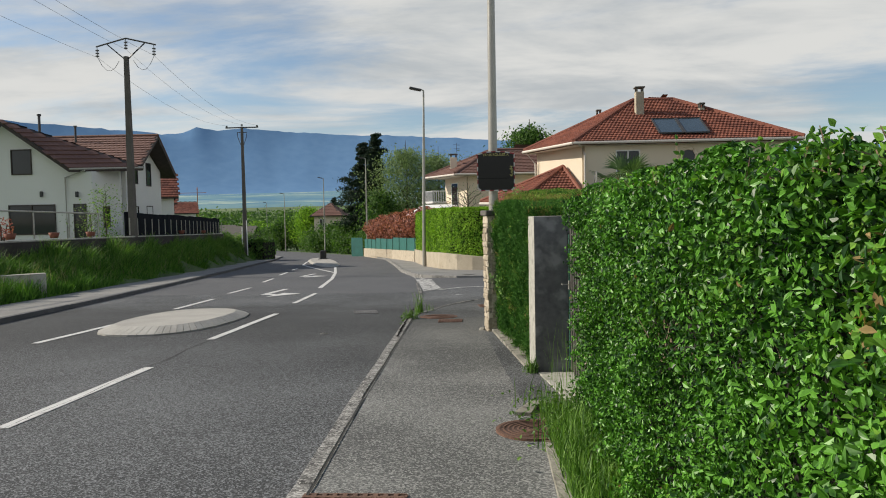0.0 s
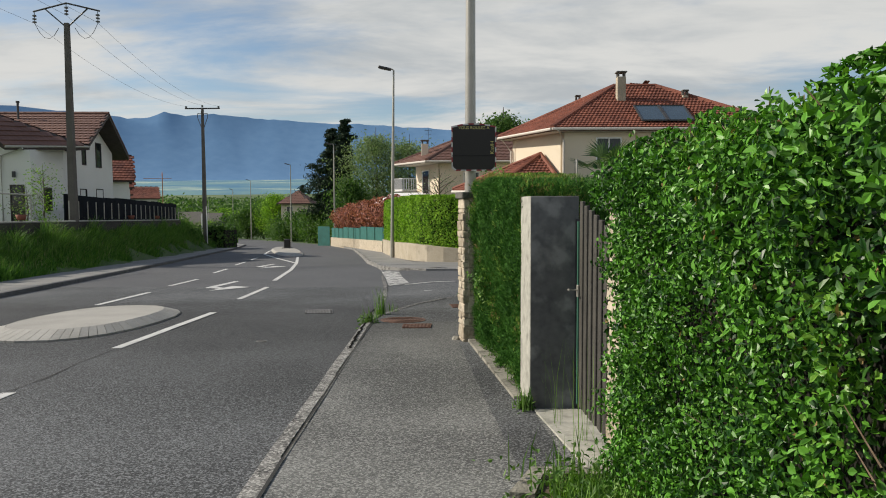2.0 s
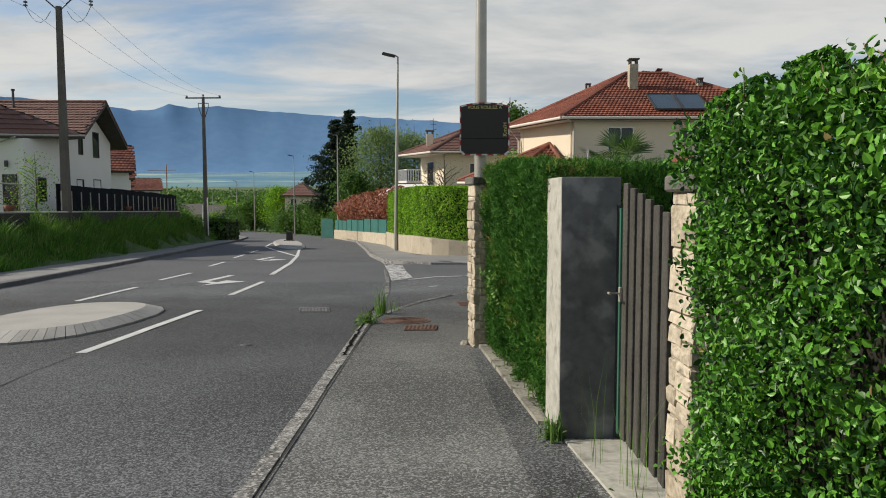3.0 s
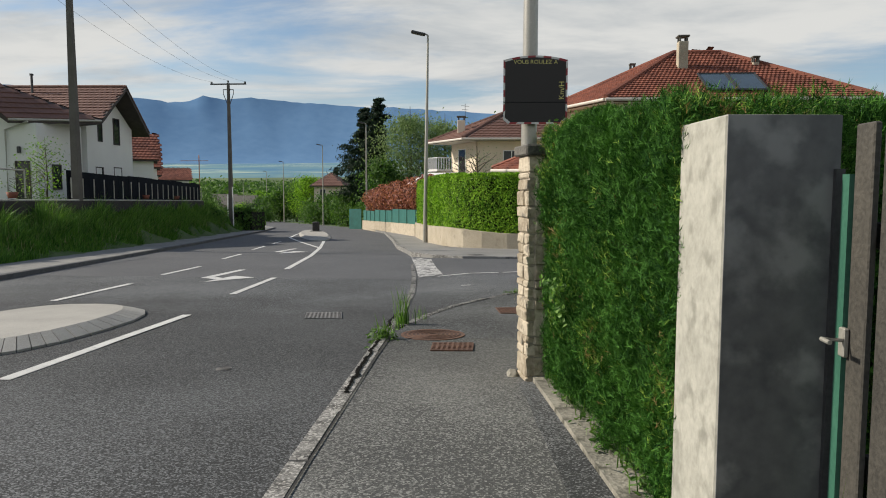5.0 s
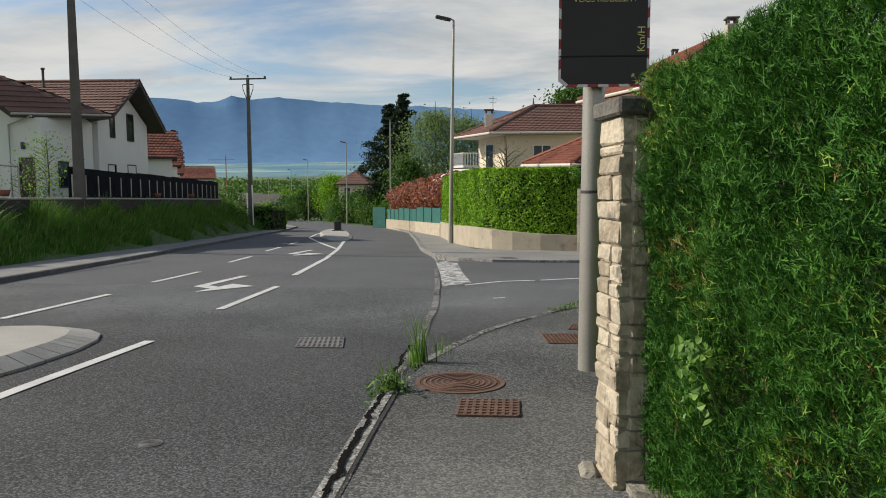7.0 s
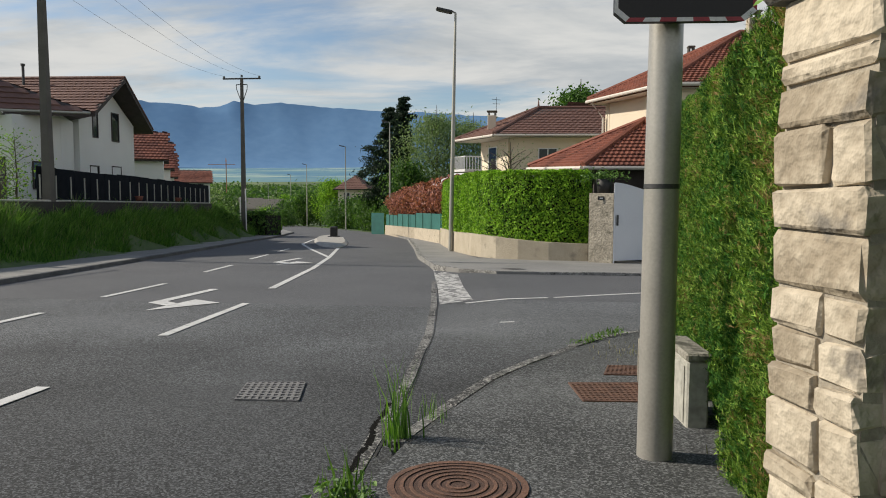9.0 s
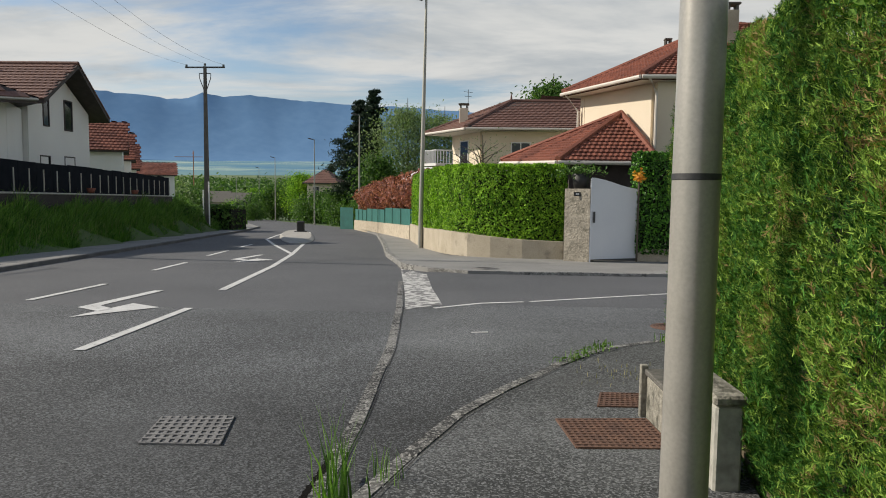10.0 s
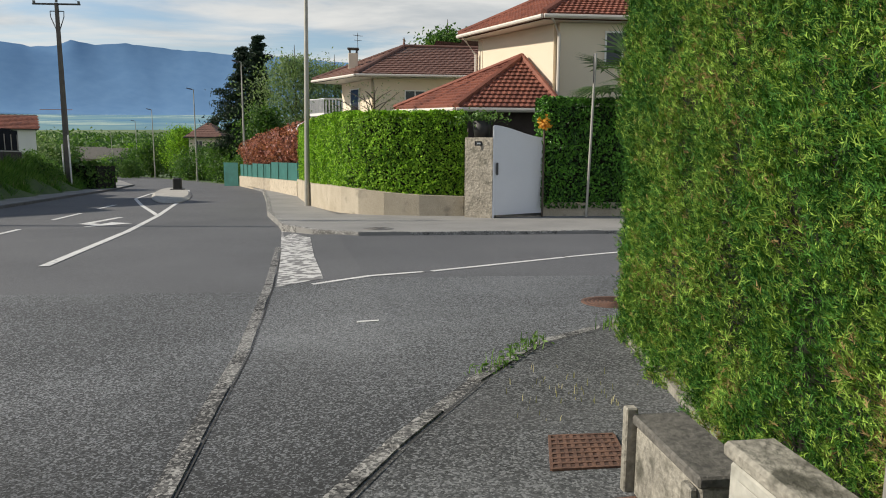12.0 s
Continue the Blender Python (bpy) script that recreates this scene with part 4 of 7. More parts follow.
# ---- stone pillars ----
def stone_pillar(x0, x1, y0, y1, zb, zt, cap, label, seed, turn=0.0):
    r = random.Random(seed)
    px, py = (x0 + x1) / 2, (y0 + y1) / 2
    spin = pose(px, py, 0, 0, 0, turn) @ pose(-px, -py, 0)

    def spun(m):
        m.v = [tuple(spin @ Vector(v)) for v in m.v]
        return m

    th = thing("stone_pillar", ((x0 + x1) / 2, (y0 + y1) / 2, zb), label, "pillar", "stone gate pillars")
    part("mortar_core", spun(Mesh().box((x0 + 0.008, y0 + 0.008, zb), (x1 - 0.008, y1 - 0.008, zt))), MORTAR, th)
    z = zb
    while z < zt - 0.04:
        h = min(r.choice((0.09, 0.13, 0.17, 0.22, 0.15)), zt - z)
        if zt - z - h < 0.06:
            h = zt - z
        for face in range(4):
            a0, a1 = (y0, y1) if face in (0, 1) else (x0, x1)
            cuts = [a0] + ([a0 + (a1 - a0) * r.uniform(0.3, 0.7)] if (r.random() < 0.65 and h < 0.2) else []) + [a1]
            for p, q in zip(cuts, cuts[1:]):
              tier = [z] + ([z + h * r.uniform(0.35, 0.65)] if (h > 0.14 and r.random() < 0.6) else []) + [z + h]
              for z_, zz in zip(tier, tier[1:]):
                g, proud = 0.004, r.uniform(0.002, 0.017)
                if face == 0: lo, hi = (x0 - proud, p + g, z_ + g), (x0 + 0.07, q - g, zz - g)
                elif face == 1: lo, hi = (x1 - 0.07, p + g, z_ + g), (x1 + proud, q - g, zz - g)
                elif face == 2: lo, hi = (p + g + (0.05 if p == x0 else 0), y0 - proud, z_ + g), (q - g - (0.05 if q == x1 else 0), y0 + 0.07, zz - g)
                else: lo, hi = (p + g + (0.05 if p == x0 else 0), y1 - 0.07, z_ + g), (q - g - (0.05 if q == x1 else 0), y1 + proud, zz - g)
                m = Mesh().box(lo, hi, bevel=0.009)
                m.v = [tuple(c + r.uniform(-0.006, 0.006) for c in v) for v in m.v]
                part("stone", spun(m), STONE, th)
        z += h
    if cap:
        part("cap", spun(Mesh().box((x0 - 0.035, y0 - 0.04, zt), (x1 + 0.05, y1 + 0.04, zt + 0.085), bevel=0.012)), CAP_STONE, th, "dark weathered cap stone")
    return th


ZB = lambda y: G(y) - 0.02
stone_pillar(-0.06, 0.30, 11.42, 11.72, ZB(11.5), 1.52, True, "pale rough stone pillar with a dark cap beside the hedge", 4, 14)
stone_pillar(0.94, 1.28, 6.72, 7.04, ZB(6.8), 1.40, True, "pale rough stone gate pillar half hidden by the hedge", 9, 4)
tagged(part("foot_stone", Mesh().box((-0.19, 11.52, G(11.6)), (-0.07, 11.74, G(11.6) + 0.10), bevel=0.035), OLD_CONCRETE, None, "rough pale stone lying at the pillar foot", at=(-0.14, 11.66, G(11.6))), category="stone")

# ---- concrete gate pillar and slatted gate ----
gp = thing("gate_pillar", (0.70, 8.36, G(8.3)), "pale concrete gate pillar with a dark grey front face", "pillar")
mt = pose(0.685, 8.34, 0, 0, 0, 5)
part("shaft", Mesh().box((-0.19, -0.17, G(8.2) - 0.05), (0.22, 0.28, 1.51), mt, 0.006), CONCRETE, gp)
# thin sheet on the front only, darker and blotchier than the shaft
part("rendered_face", Mesh().box((-0.186, -0.178, G(8.2) - 0.02), (0.216, -0.1735, 1.508), mt), DARK_FACE, gp, "dark grey front sheet with paler blotches")
part("edge_strip", Mesh().box((0.19, -0.2, G(8.2)), (0.222, -0.181, 1.32), mt), DARK_METAL, gp, "dark steel post")

gate = thing("slat_gate", (0.97, 7.35, G(7.3)), "weathered grey wooden slatted garden gate, closed", "gate")
for k in range(6):
    y = 8.06 - 0.165 * k
    top = 1.465 - 0.034 * k
    part("slat", Mesh().box((0.905 + 0.006 * k, y - 0.115, G(y) + 0.06), (0.93 + 0.006 * k, y, top), bevel=0.005), WOOD_GREY, gate)
for z in (0.25, 1.05):
    part("rail", Mesh().box((0.968, 7.06, z), (1.0, 8.06, z + 0.09), bevel=0.005), WOOD_GREY, gate)
part("gate_frame", Mesh().box((0.895, 8.07, G(7.8) + 0.06), (0.935, 8.12, 1.30)), GREEN_METAL, gate, "green painted steel frame")
latch = part("latch", Mesh().box((0.884, 8.035, 0.68), (0.903, 8.075, 0.78), bevel=0.004), LAMP_STEEL, gate, "bare steel latch")
part("lever", Mesh().tube([(0.88, 8.04, 0.74), (0.81, 8.03, 0.745), (0.81, 7.97, 0.745)], 0.008, 8), LAMP_STEEL, latch)
sill = part("threshold", Mesh().prism([(0.74, 6.45), (1.25, 6.45), (1.25, 8.08), (0.54, 8.08)], [G(7) - 0.2] * 4, [G(6.45) + 0.035, G(6.45) + 0.035, G(8.08) + 0.03, G(8.08) + 0.03]), CONCRETE, None, "pale concrete threshold in front of the gate", kind="structure")
tagged(sill, category="threshold")
ledge = part("hedge_kerb", Mesh().prism([(0.02, 11.45), (0.40, 8.45), (0.66, 8.45), (0.30, 11.45)], [G(12) - 0.2] * 4, [G(11.45) + 0.115, G(8.5) + 0.05, G(8.5) + 0.05, G(11.45) + 0.115]), OLD_CONCRETE, None, "narrow concrete edging under the hedge", kind="structure")
tagged(ledge, category="edging")
ledge2 = part("hedge_kerb_street", Mesh().prism([(0.92, 16.4), (1.06, 16.4), (1.40, 18.95), (1.26, 19.1)], [-0.9] * 4, [G(16.4) + 0.15, G(16.4) + 0.15, G(19) + 0.15, G(19.1) + 0.15]), OLD_CONCRETE, None, "narrow concrete edging under the tall hedge", kind="structure")
tagged(ledge2, category="edging")
garden_edge = part("grass_kerb", Mesh().prism([(0.34, -2), (0.42, -2), (0.47, 5.2), (0.39, 5.2)], [G(-2) - 0.2, G(-2) - 0.2, G(5) - 0.2, G(5) - 0.2], [G(-2) + 0.05, G(-2) + 0.05, G(5.2) + 0.05, G(5.2) + 0.05]), OLD_CONCRETE, None, "narrow concrete edging beside the grass strip", kind="structure")
tagged(garden_edge, category="edging")
corner_edge = part("kerb_corner_piece", Mesh().prism([(0.20, 6.15), (0.34, 6.12), (0.42, 6.42), (1.0, 6.42), (1.0, 6.54), (0.36, 6.54)], [G(6) - 0.2] * 6, [G(6.3) + 0.05] * 6), OLD_CONCRETE, None, "short bent concrete edging beside the gate", kind="structure")
tagged(corner_edge, category="edging")
soil = part("planting_bed", Mesh().prism([(0.40, -3), (3.0, -3), (3.0, 6.5), (0.40, 6.5)], [-0.6] * 4, [G(-3) + 0.02, G(-3) + 0.02, G(6.5) + 0.02, G(6.5) + 0.02]), SOIL, None, "earth bed under the hedge and grass", kind="structure")
tagged(soil, category="soil")
soil2 = part("planting_bed_street", Mesh().prism([(0.42, 11.8), (4.0, 11.8), (4.0, 18.9), (1.38, 18.9), (1.0, 16.6), (0.68, 14.8)], [-1.2] * 6, [G(y) + 0.12 for y in (12.25, 12.25, 19.2, 19.2, 16.6, 15)]), SOIL, None, "earth bed with dry litter under the tall hedge", kind="structure")
tagged(soil2, category="soil")

# ---- concrete boxes by the tall hedge ----
bx = thing("utility_box", (0.52, 15.95, G(16)), "low weathered concrete box with a sloping mossy top", "concrete box")
mb = pose(0.45, 15.7, G(15.7) + 0.09, 0, 0, 3)
part("body", Mesh().box((-0.085, -0.28, -0.1), (0.10, 0.27, 0.29), mb, 0.01), OLD_CONCRETE, bx)
part("lid", Mesh().box((-0.10, -0.295, 0.293), (0.13, 0.285, 0.335), mb, 0.008), CAP_STONE, bx, "dark mossy slab")
part("rib", Mesh().box((-0.125, 0.275, -0.06), (-0.075, 0.32, 0.36), mb, 0.006), OLD_CONCRETE, bx)
part("rib", Mesh().box((-0.118, -0.27, -0.06), (-0.088, -0.20, 0.285), mb, 0.006), OLD_CONCRETE, bx)
by = thing("utility_cabinet", (0.5, 14.8, G(14.8)), "pale cream concrete meter cabinet beside the pole", "cabinet")
mc = pose(0.49, 14.84, G(14.84) + 0.09, 0, 0, 3)
part("body", Mesh().box((-0.09, -0.18, -0.04), (0.05, 0.40, 0.45), mc, 0.012), CONCRETE, by)
part("lid", Mesh().box((-0.105, -0.20, 0.453), (0.07, 0.42, 0.505), mc, 0.012), OLD_CONCRETE, by, "weathered overhanging lid")
part("door_panel", Mesh().box((-0.098, -0.12, 0.03), (-0.0915, 0.34, 0.41), mc, 0.002), CONCRETE, by)

# ---- speed display on its pole ----
PX, PY = 0.10, 14.06
sp = thing("speed_sign", (PX, PY, G(PY)), "black speed display with striped rim on a round steel pole", "speed sign")
part("pole", Mesh().tube([(PX, PY, G(PY) - 0.05), (PX, PY, 1.12)], [0.100, 0.095], 32), STEEL, sp, smooth=True)
part("pole_upper", Mesh().tube([(PX, PY, 1.145), (PX + 0.02, PY, 8.2)], [0.095, 0.062], 32), STEEL, sp, smooth=True)
part("joint_band", Mesh().tube([(PX, PY, 1.122), (PX, PY, 1.147)], 0.0968, 32), DARK_METAL, sp, "black tape band", smooth=True)
SX, SZ = 0.155, 2.375
ms = pose(SX, PY - 0.13, SZ, 0, 0, 3)
HW, HH = 0.365, 0.385


def sign_outline(k=1.0, n=8):
    pts = [(-HW * k, -HH * k + 0.05), (-HW * k + 0.06, -HH * k), (HW * k - 0.06, -HH * k), (HW * k, -HH * k + 0.05)]
    for i in range(n + 1):
        a = 1 - 2 * i / n
        pts.append((HW * k * a, HH * k - 0.05 + 0.05 * (1 - a * a)))
    return pts


so = sign_outline()
m = Mesh()
front = [ms @ Vector((x, -0.06, z)) for x, z in so]
rear = [ms @ Vector((x * 0.96, 0.05, z * 0.96)) for x, z in so]
m.quad(*front)
m.quad(*reversed(rear))
for k in range(len(so)):
    m.quad(front[k], rear[k], rear[(k + 1) % len(so)], front[(k + 1) % len(so)])
housing = part("housing", m, SIGN_BLACK, sp)
face = part("display_face", Mesh().quad(*[ms @ Vector((x, -0.065, z)) for x, z in sign_outline(0.945)]), SIGN_FACE, sp, "glossy black display window")
part("window_ledge", Mesh().box((-0.36, -0.075, -0.145), (0.36, -0.063, -0.135), ms), SIGN_BLACK, sp)
seg = 0
for side_pts in (sign_outline(1.0),):
    ring_in = sign_outline(0.945)
    for k in range(len(so)):
        a, b = Vector(so[k]), Vector(so[(k + 1) % len(so)])
        c, d = Vector(ring_in[k]), Vector(ring_in[(k + 1) % len(so)])
        cnt = max(1, round((b - a).length / 0.085))
        for q in range(cnt):
            s0, s1 = q / cnt, (q + 1) / cnt
            pts = [a.lerp(b, s0), a.lerp(b, s1), c.lerp(d, s1), c.lerp(d, s0)]
            part("rim_stripe", Mesh().quad(*[ms @ Vector((p[0], -0.067, p[1])) for p in pts]), SIGN_RED if seg % 2 else SIGN_WHITE, sp, "red stripe" if seg % 2 else "white stripe")
            seg += 1
part("bracket", Mesh().box((-0.12, 0.05, -0.2), (0.0, 0.11, 0.2), ms), DARK_METAL, sp)


def text_mesh(text, size):
    cu = bpy.data.curves.new("letter", "FONT")
    cu.body, cu.size, cu.extrude, cu.align_y = text, size, 0.001, "CENTER"
    tmp = bpy.data.objects.new("letter", cu)
    scene.collection.objects.link(tmp)
    bpy.context.view_layer.update()
    data = bpy.data.meshes.new_from_object(tmp.evaluated_get(bpy.context.evaluated_depsgraph_get()))
    bpy.data.objects.remove(tmp)
    return data


def right_edge(data):
    return max(v.co.x for v in data.vertices)


def lettering(text, size, m, parent, material, label):
    """A word, each letter a mesh of its own, centred on the pose m."""
    whole = right_edge(text_mesh(text, size))
    for k, ch in enumerate(text):
        if ch == " ":
            continue
        data = text_mesh(ch, size)
        data.materials.clear()
        data.materials.append(material)
        shift = right_edge(text_mesh(text[:k + 1], size)) - right_edge(data) - whole / 2
        data.transform(Matrix.Translation(-origin_of(parent)) @ m @ pose(shift, 0, 0))
        ob = new("letter", data)
        ob.parent = parent
        tagged(ob, label)


lettering("VOUS ROULEZ A", 0.066, ms @ pose(0.0, -0.069, HH - 0.075, 90, 0, 0), sp, SIGN_YELLOW, "yellow words VOUS ROULEZ A")
lettering("Km/H", 0.085, ms @ pose(HW - 0.065, -0.069, -0.01, 90, 0, 0) @ pose(0, 0, 0, 0, 0, 90), sp, SIGN_YELLOW, "yellow upright word Km/H")


# ---- street lamps ----
def street_lamp(x, y, top, lean=0.0, label="tall grey steel street lamp with a flat head"):
    th = thing("street_lamp", (x, y, G(y)), label, "street lamp", "street lamps")
    part("column", Mesh().tube([(x, y, G(y) - 0.1), (x + lean * 0.5, y, (G(y) + top) / 2), (x + lean, y, top)], [0.10, 0.078, 0.045], 24), LAMP_STEEL, th, smooth=True)
    a = Vector((x + lean, y, top))
    part("arm", Mesh().tube([a, a + Vector((-0.12, -0.02, 0.06)), a + Vector((-0.3, -0.05, 0.08))], 0.035, 8), LAMP_STEEL, th, smooth=True)
    head = Mesh().box((-0.34, -0.17, -0.055), (0.34, 0.17, 0.055), pose(a.x - 0.45, a.y - 0.08, a.z + 0.09, 0, 12, 8), 0.04)
    hd = part("head", head, DARK_METAL, th, "dark lamp head")
    part("lens", Mesh().box((-0.24, -0.12, -0.066), (0.16, 0.12, -0.057), pose(a.x - 0.45, a.y - 0.08, a.z + 0.09, 0, 12, 8)), IRON, hd)
    part("base_cover", Mesh().box((x - 0.14, y - 0.14, G(y) - 0.05), (x + 0.14, y + 0.14, G(y) + 0.12), bevel=0.03), CONCRETE, th)
    return th


street_lamp(-3.6, 39.2, 8.35, 0.16)
for x, y, top in ((-13.5, 78.5, 7.9), (-23.2, 99.6, 7.0), (-38, 131, 6.0), (-51.5, 163, 5.1), (-72, 205, 3.6)):
    street_lamp(x, y, top)


# ---- power line ----
def power_pole(x, y, base, top, kind, label):
    th = thing("power_pole", (x, y, base), label, "utility pole", "power poles")
    part("shaft", Mesh().prism([(x - 0.165, y - 0.14), (x + 0.165, y - 0.14), (x + 0.165, y + 0.14), (x - 0.165, y + 0.14)], [base - 0.2] * 4, [top] * 4), POLE_CONCRETE, th)
    sh = th.children[0]
    for v in sh.data.vertices:
        if v.co.z > 1:
            v.co.x *= 0.55; v.co.y *= 0.6
    ends = []
    if kind == "v":
        apex = Vector((x, y, top + 0.85))
        for s in (-1, 1):
            tip = Vector((x + 1.45 * s, y, top + 0.50))
            part("cross_arm", Mesh().tube([apex, tip], 0.035, 6), DARK_METAL, th)
            mid = apex.lerp(tip, 0.65)
            part("brace", Mesh().tube([(x + 0.05 * s, y, top - 0.15), mid], 0.03, 6), DARK_METAL, th)
        hang = [Vector((x - 1.4, y, top + 0.5)), Vector((x, y, top + 0.83)), Vector((x + 1.36, y, top + 0.5))]
    else:
        part("cross_arm", Mesh().box((x - 1.45, y - 0.06, top - 0.12), (x + 1.45, y + 0.06, top - 0.02), bevel=0.015), DARK_METAL, th)
        for s in (-1, 1):
            part("brace", Mesh().tube([(x + 0.42 * s, y, top - 0.5), (x + 0.40 * s, y, top - 0.85), (x + 0.12 * s, y, top - 1.6)], 0.03, 6), DARK_METAL, th)
        part("brace", Mesh().tube([(x - 0.42, y, top - 0.5), (x + 0.42, y, top - 0.5)], 0.03, 6), DARK_METAL, th)
        part("conduit", Mesh().tube([(x - 0.22, y - 0.18, base), (x - 0.2, y - 0.18, base + 2.6)], 0.05, 8), PAINT_WHITE, th, "pale plastic conduit")
        part("conduit", Mesh().tube([(x + 0.22, y - 0.16, base), (x + 0.2, y - 0.16, base + 3.2)], 0.05, 8), PAINT_WHITE, th, "pale plastic conduit")
        hang = [Vector((x - 1.35, y, top + 0.12)), Vector((x, y, top + 0.2)), Vector((x + 1.35, y, top + 0.12))]
    for h in hang:
        lo = h - Vector((0, 0, 0.5)) if kind == "v" else h
        ins = Mesh()
        for q in range(3):
            c = h + (lo - h) * (0.3 + 0.27 * q) if kind == "v" else h + Vector((0, 0, -0.1 + 0.05 * q))
            ins.tube([c, c + Vector((0, 0, -0.05))], 0.085, 8)
        ins.tube([h, lo], 0.015, 5)
        part("insulator", ins, INSULATOR, th)
        ends.append(lo)
    if kind == "v":
        for k in (0, 2):
            a, b = ends[k], Vector((x + (0.35 if k else -0.35), y, top - 0.2))
            part("jumper", Mesh().tube([a.lerp(b, s) + Vector((0, 0, -2.2 * s * (1 - s))) for s in (0, 0.2, 0.4, 0.6, 0.8, 1)], 0.012, 4), CABLE, th)
    return ends


e1 = power_pole(-16.95, 33.0, 0.2, 9.3, "v", "dark concrete power pole with a V-shaped arm behind the wall")
e2 = power_pole(-21.35, 61.3, G(61.3) + 0.4, 9.55, "t", "dark concrete power pole with a straight cross arm")
step = [b - a for a, b in zip(e1, e2)]
for k in range(3):
    for a, b, sag in ((e1[k], e2[k], 0.7), (e1[k], e1[k] - step[k] * 1.5 + Vector((0, 0, 1.5)), 1.0)):
        pts = [a.lerp(b, s / 14) + Vector((0, 0, -sag * 4 * (s / 14) * (1 - s / 14))) for s in range(15)]
        tagged(part("power_cable", Mesh().tube(pts, 0.006, 5), CABLE, None, "thin grey overhead power cable", at=tuple(a)), category="cable", group="power cables")


# ---- buildings ----
def in_tri(p, a, b, c):
    def s(u, v, w): return (u[0] - w[0]) * (v[1] - w[1]) - (v[0] - w[0]) * (u[1] - w[1])
    d = (s(p, a, b), s(p, b, c), s(p, c, a))
    return not (min(d) < 0 < max(d))


def roof_tiles(face, tw, tl, wave=0.03):
    """Rows of curved tiles on a sloping roof face (corners; the first edge is the eave)."""
    P = [Vector(p) for p in face]
    u = (P[1] - P[0]).normalized()
    nrm = (P[1] - P[0]).cross(P[2] - P[0]).normalized()
    if nrm.z < 0:
        nrm = -nrm
    w = nrm.cross(u)
    if w.z < 0:
        w = -w
    flat = [((p - P[0]).dot(u), (p - P[0]).dot(w)) for p in P]
    us, ws = [f[0] for f in flat], [f[1] for f in flat]
    tris = [(flat[0], flat[k], flat[k + 1]) for k in range(1, len(flat) - 1)]
    vs, fs = [], []
    row = 0
    b = min(ws)
    while b < max(ws):
        a = min(us) - (tw / 2 if row % 2 else 0)
        while a < max(us):
            if any(in_tri((a + tw / 2, b + tl / 2), *t) for t in tris) and any(in_tri((a + tw / 2, b + tl * 0.92), *t) for t in tris):
                i = len(vs)
                jit = random.uniform(-0.004, 0.004)
                for bb, lift in ((b - 0.03, 0.06), (b + tl, 0.010)):
                    for q in range(5):
                        h = wave * (1 - math.cos(2 * math.pi * q / 4)) / 2
                        p = P[0] + u * (a + tw * q / 4) + w * bb + nrm * (lift + h + jit)
                        vs.append(tuple(p))
                for q in range(5):
                    p = P[0] + u * (a + tw * q / 4) + w * (b - 0.03) + nrm * 0.0
                    vs.append(tuple(p))
                fs += [(i + q, i + q + 1, i + 6 + q, i + 5 + q) for q in range(4)]
                fs += [(i + 10 + q, i + 11 + q, i + 1 + q, i + q) for q in range(4)]
            a += tw
        b += tl
        row += 1
    return vs, fs


def roof(parent, faces, material, tw=0.30, tl=0.36, ridges=(), thick=0.16, under=None, wave=0.03):
    slab = Mesh()
    for f in faces:
        slab.quad(*f)
        slab.quad(*[(x, y, z - thick) for x, y, z in reversed(f)])
        for a, b in zip(f, f[1:] + f[:1]):
            slab.quad((a[0], a[1], a[2] - thick), (b[0], b[1], b[2] - thick), b, a)
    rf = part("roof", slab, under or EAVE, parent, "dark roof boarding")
    part("tiles", merge(*[roof_tiles(f, tw, tl, wave) for f in faces]), material, rf, "overlapping roof tiles", kind="stuff")
    for a, b in ridges:
        a, b = Vector(a), Vector(b)
        n = max(2, int((b - a).length / 0.4))
        for k in range(n):
            p, q = a.lerp(b, k / n), a.lerp(b, (k + 1.08) / n)
            part("ridge_tile", Mesh().tube([p + Vector((0, 0, 0.03)), q + Vector((0, 0, 0.045))], [0.12, 0.105], 6), material, rf)
    return rf


def window(parent, a, b, z0, z1, out, frame_m=None, bars=1):
    """A glazed opening in an upright wall between ground points a and b; out: the way it faces."""
    a, b, o = Vector((*a, 0)), Vector((*b, 0)), Vector((*out, 0)).normalized()
    win = part("window", Mesh().quad(*[Vector((p.x, p.y, z)) + o * 0.008 for p, z in ((a, z0), (b, z0), (b, z1), (a, z1))]), WINDOW_DARK, parent, "dark glazed window")
    def bar(p, q, zz0, zz1):
        c = [p, q, q + o * 0.04, p + o * 0.04]
        if (q - p).cross(o).z < 0: c = c[::-1]
        part("window_frame", Mesh().prism([(t.x, t.y) for t in c], [zz0] * 4, [zz1] * 4), frame_m or PAINT_WHITE, win)
    d = (b - a).normalized() * 0.06
    bar(a, a + d, z0, z1); bar(b - d, b, z0, z1)
    bar(a + d, b - d, z0, z0 + 0.06); bar(a + d, b - d, z1 - 0.06, z1)
    for k in range(1, bars + 1):
        c = a.lerp(b, k / (bars + 1))
        bar(c - d / 2, c + d / 2, z0 + 0.06, z1 - 0.06)
    return win


def walls(parent, outline, zb, zt, material, thick=0.3):
    n = len(outline)
    for k in range(n):
        a, b = Vector((*outline[k], 0)), Vector((*outline[(k + 1) % n], 0))
        d = (b - a).normalized()
        inn = Vector((-d.y, d.x, 0)) * thick
        e = d * (thick + 0.003)
        q = [(a + e) if k % 2 else a, (b - e) if k % 2 else b]
        c = [q[0], q[1], q[1] + inn, q[0] + inn]
        part("wall", Mesh().prism([(p.x, p.y) for p in c], [zb] * 4, [zt] * 4), material, parent)


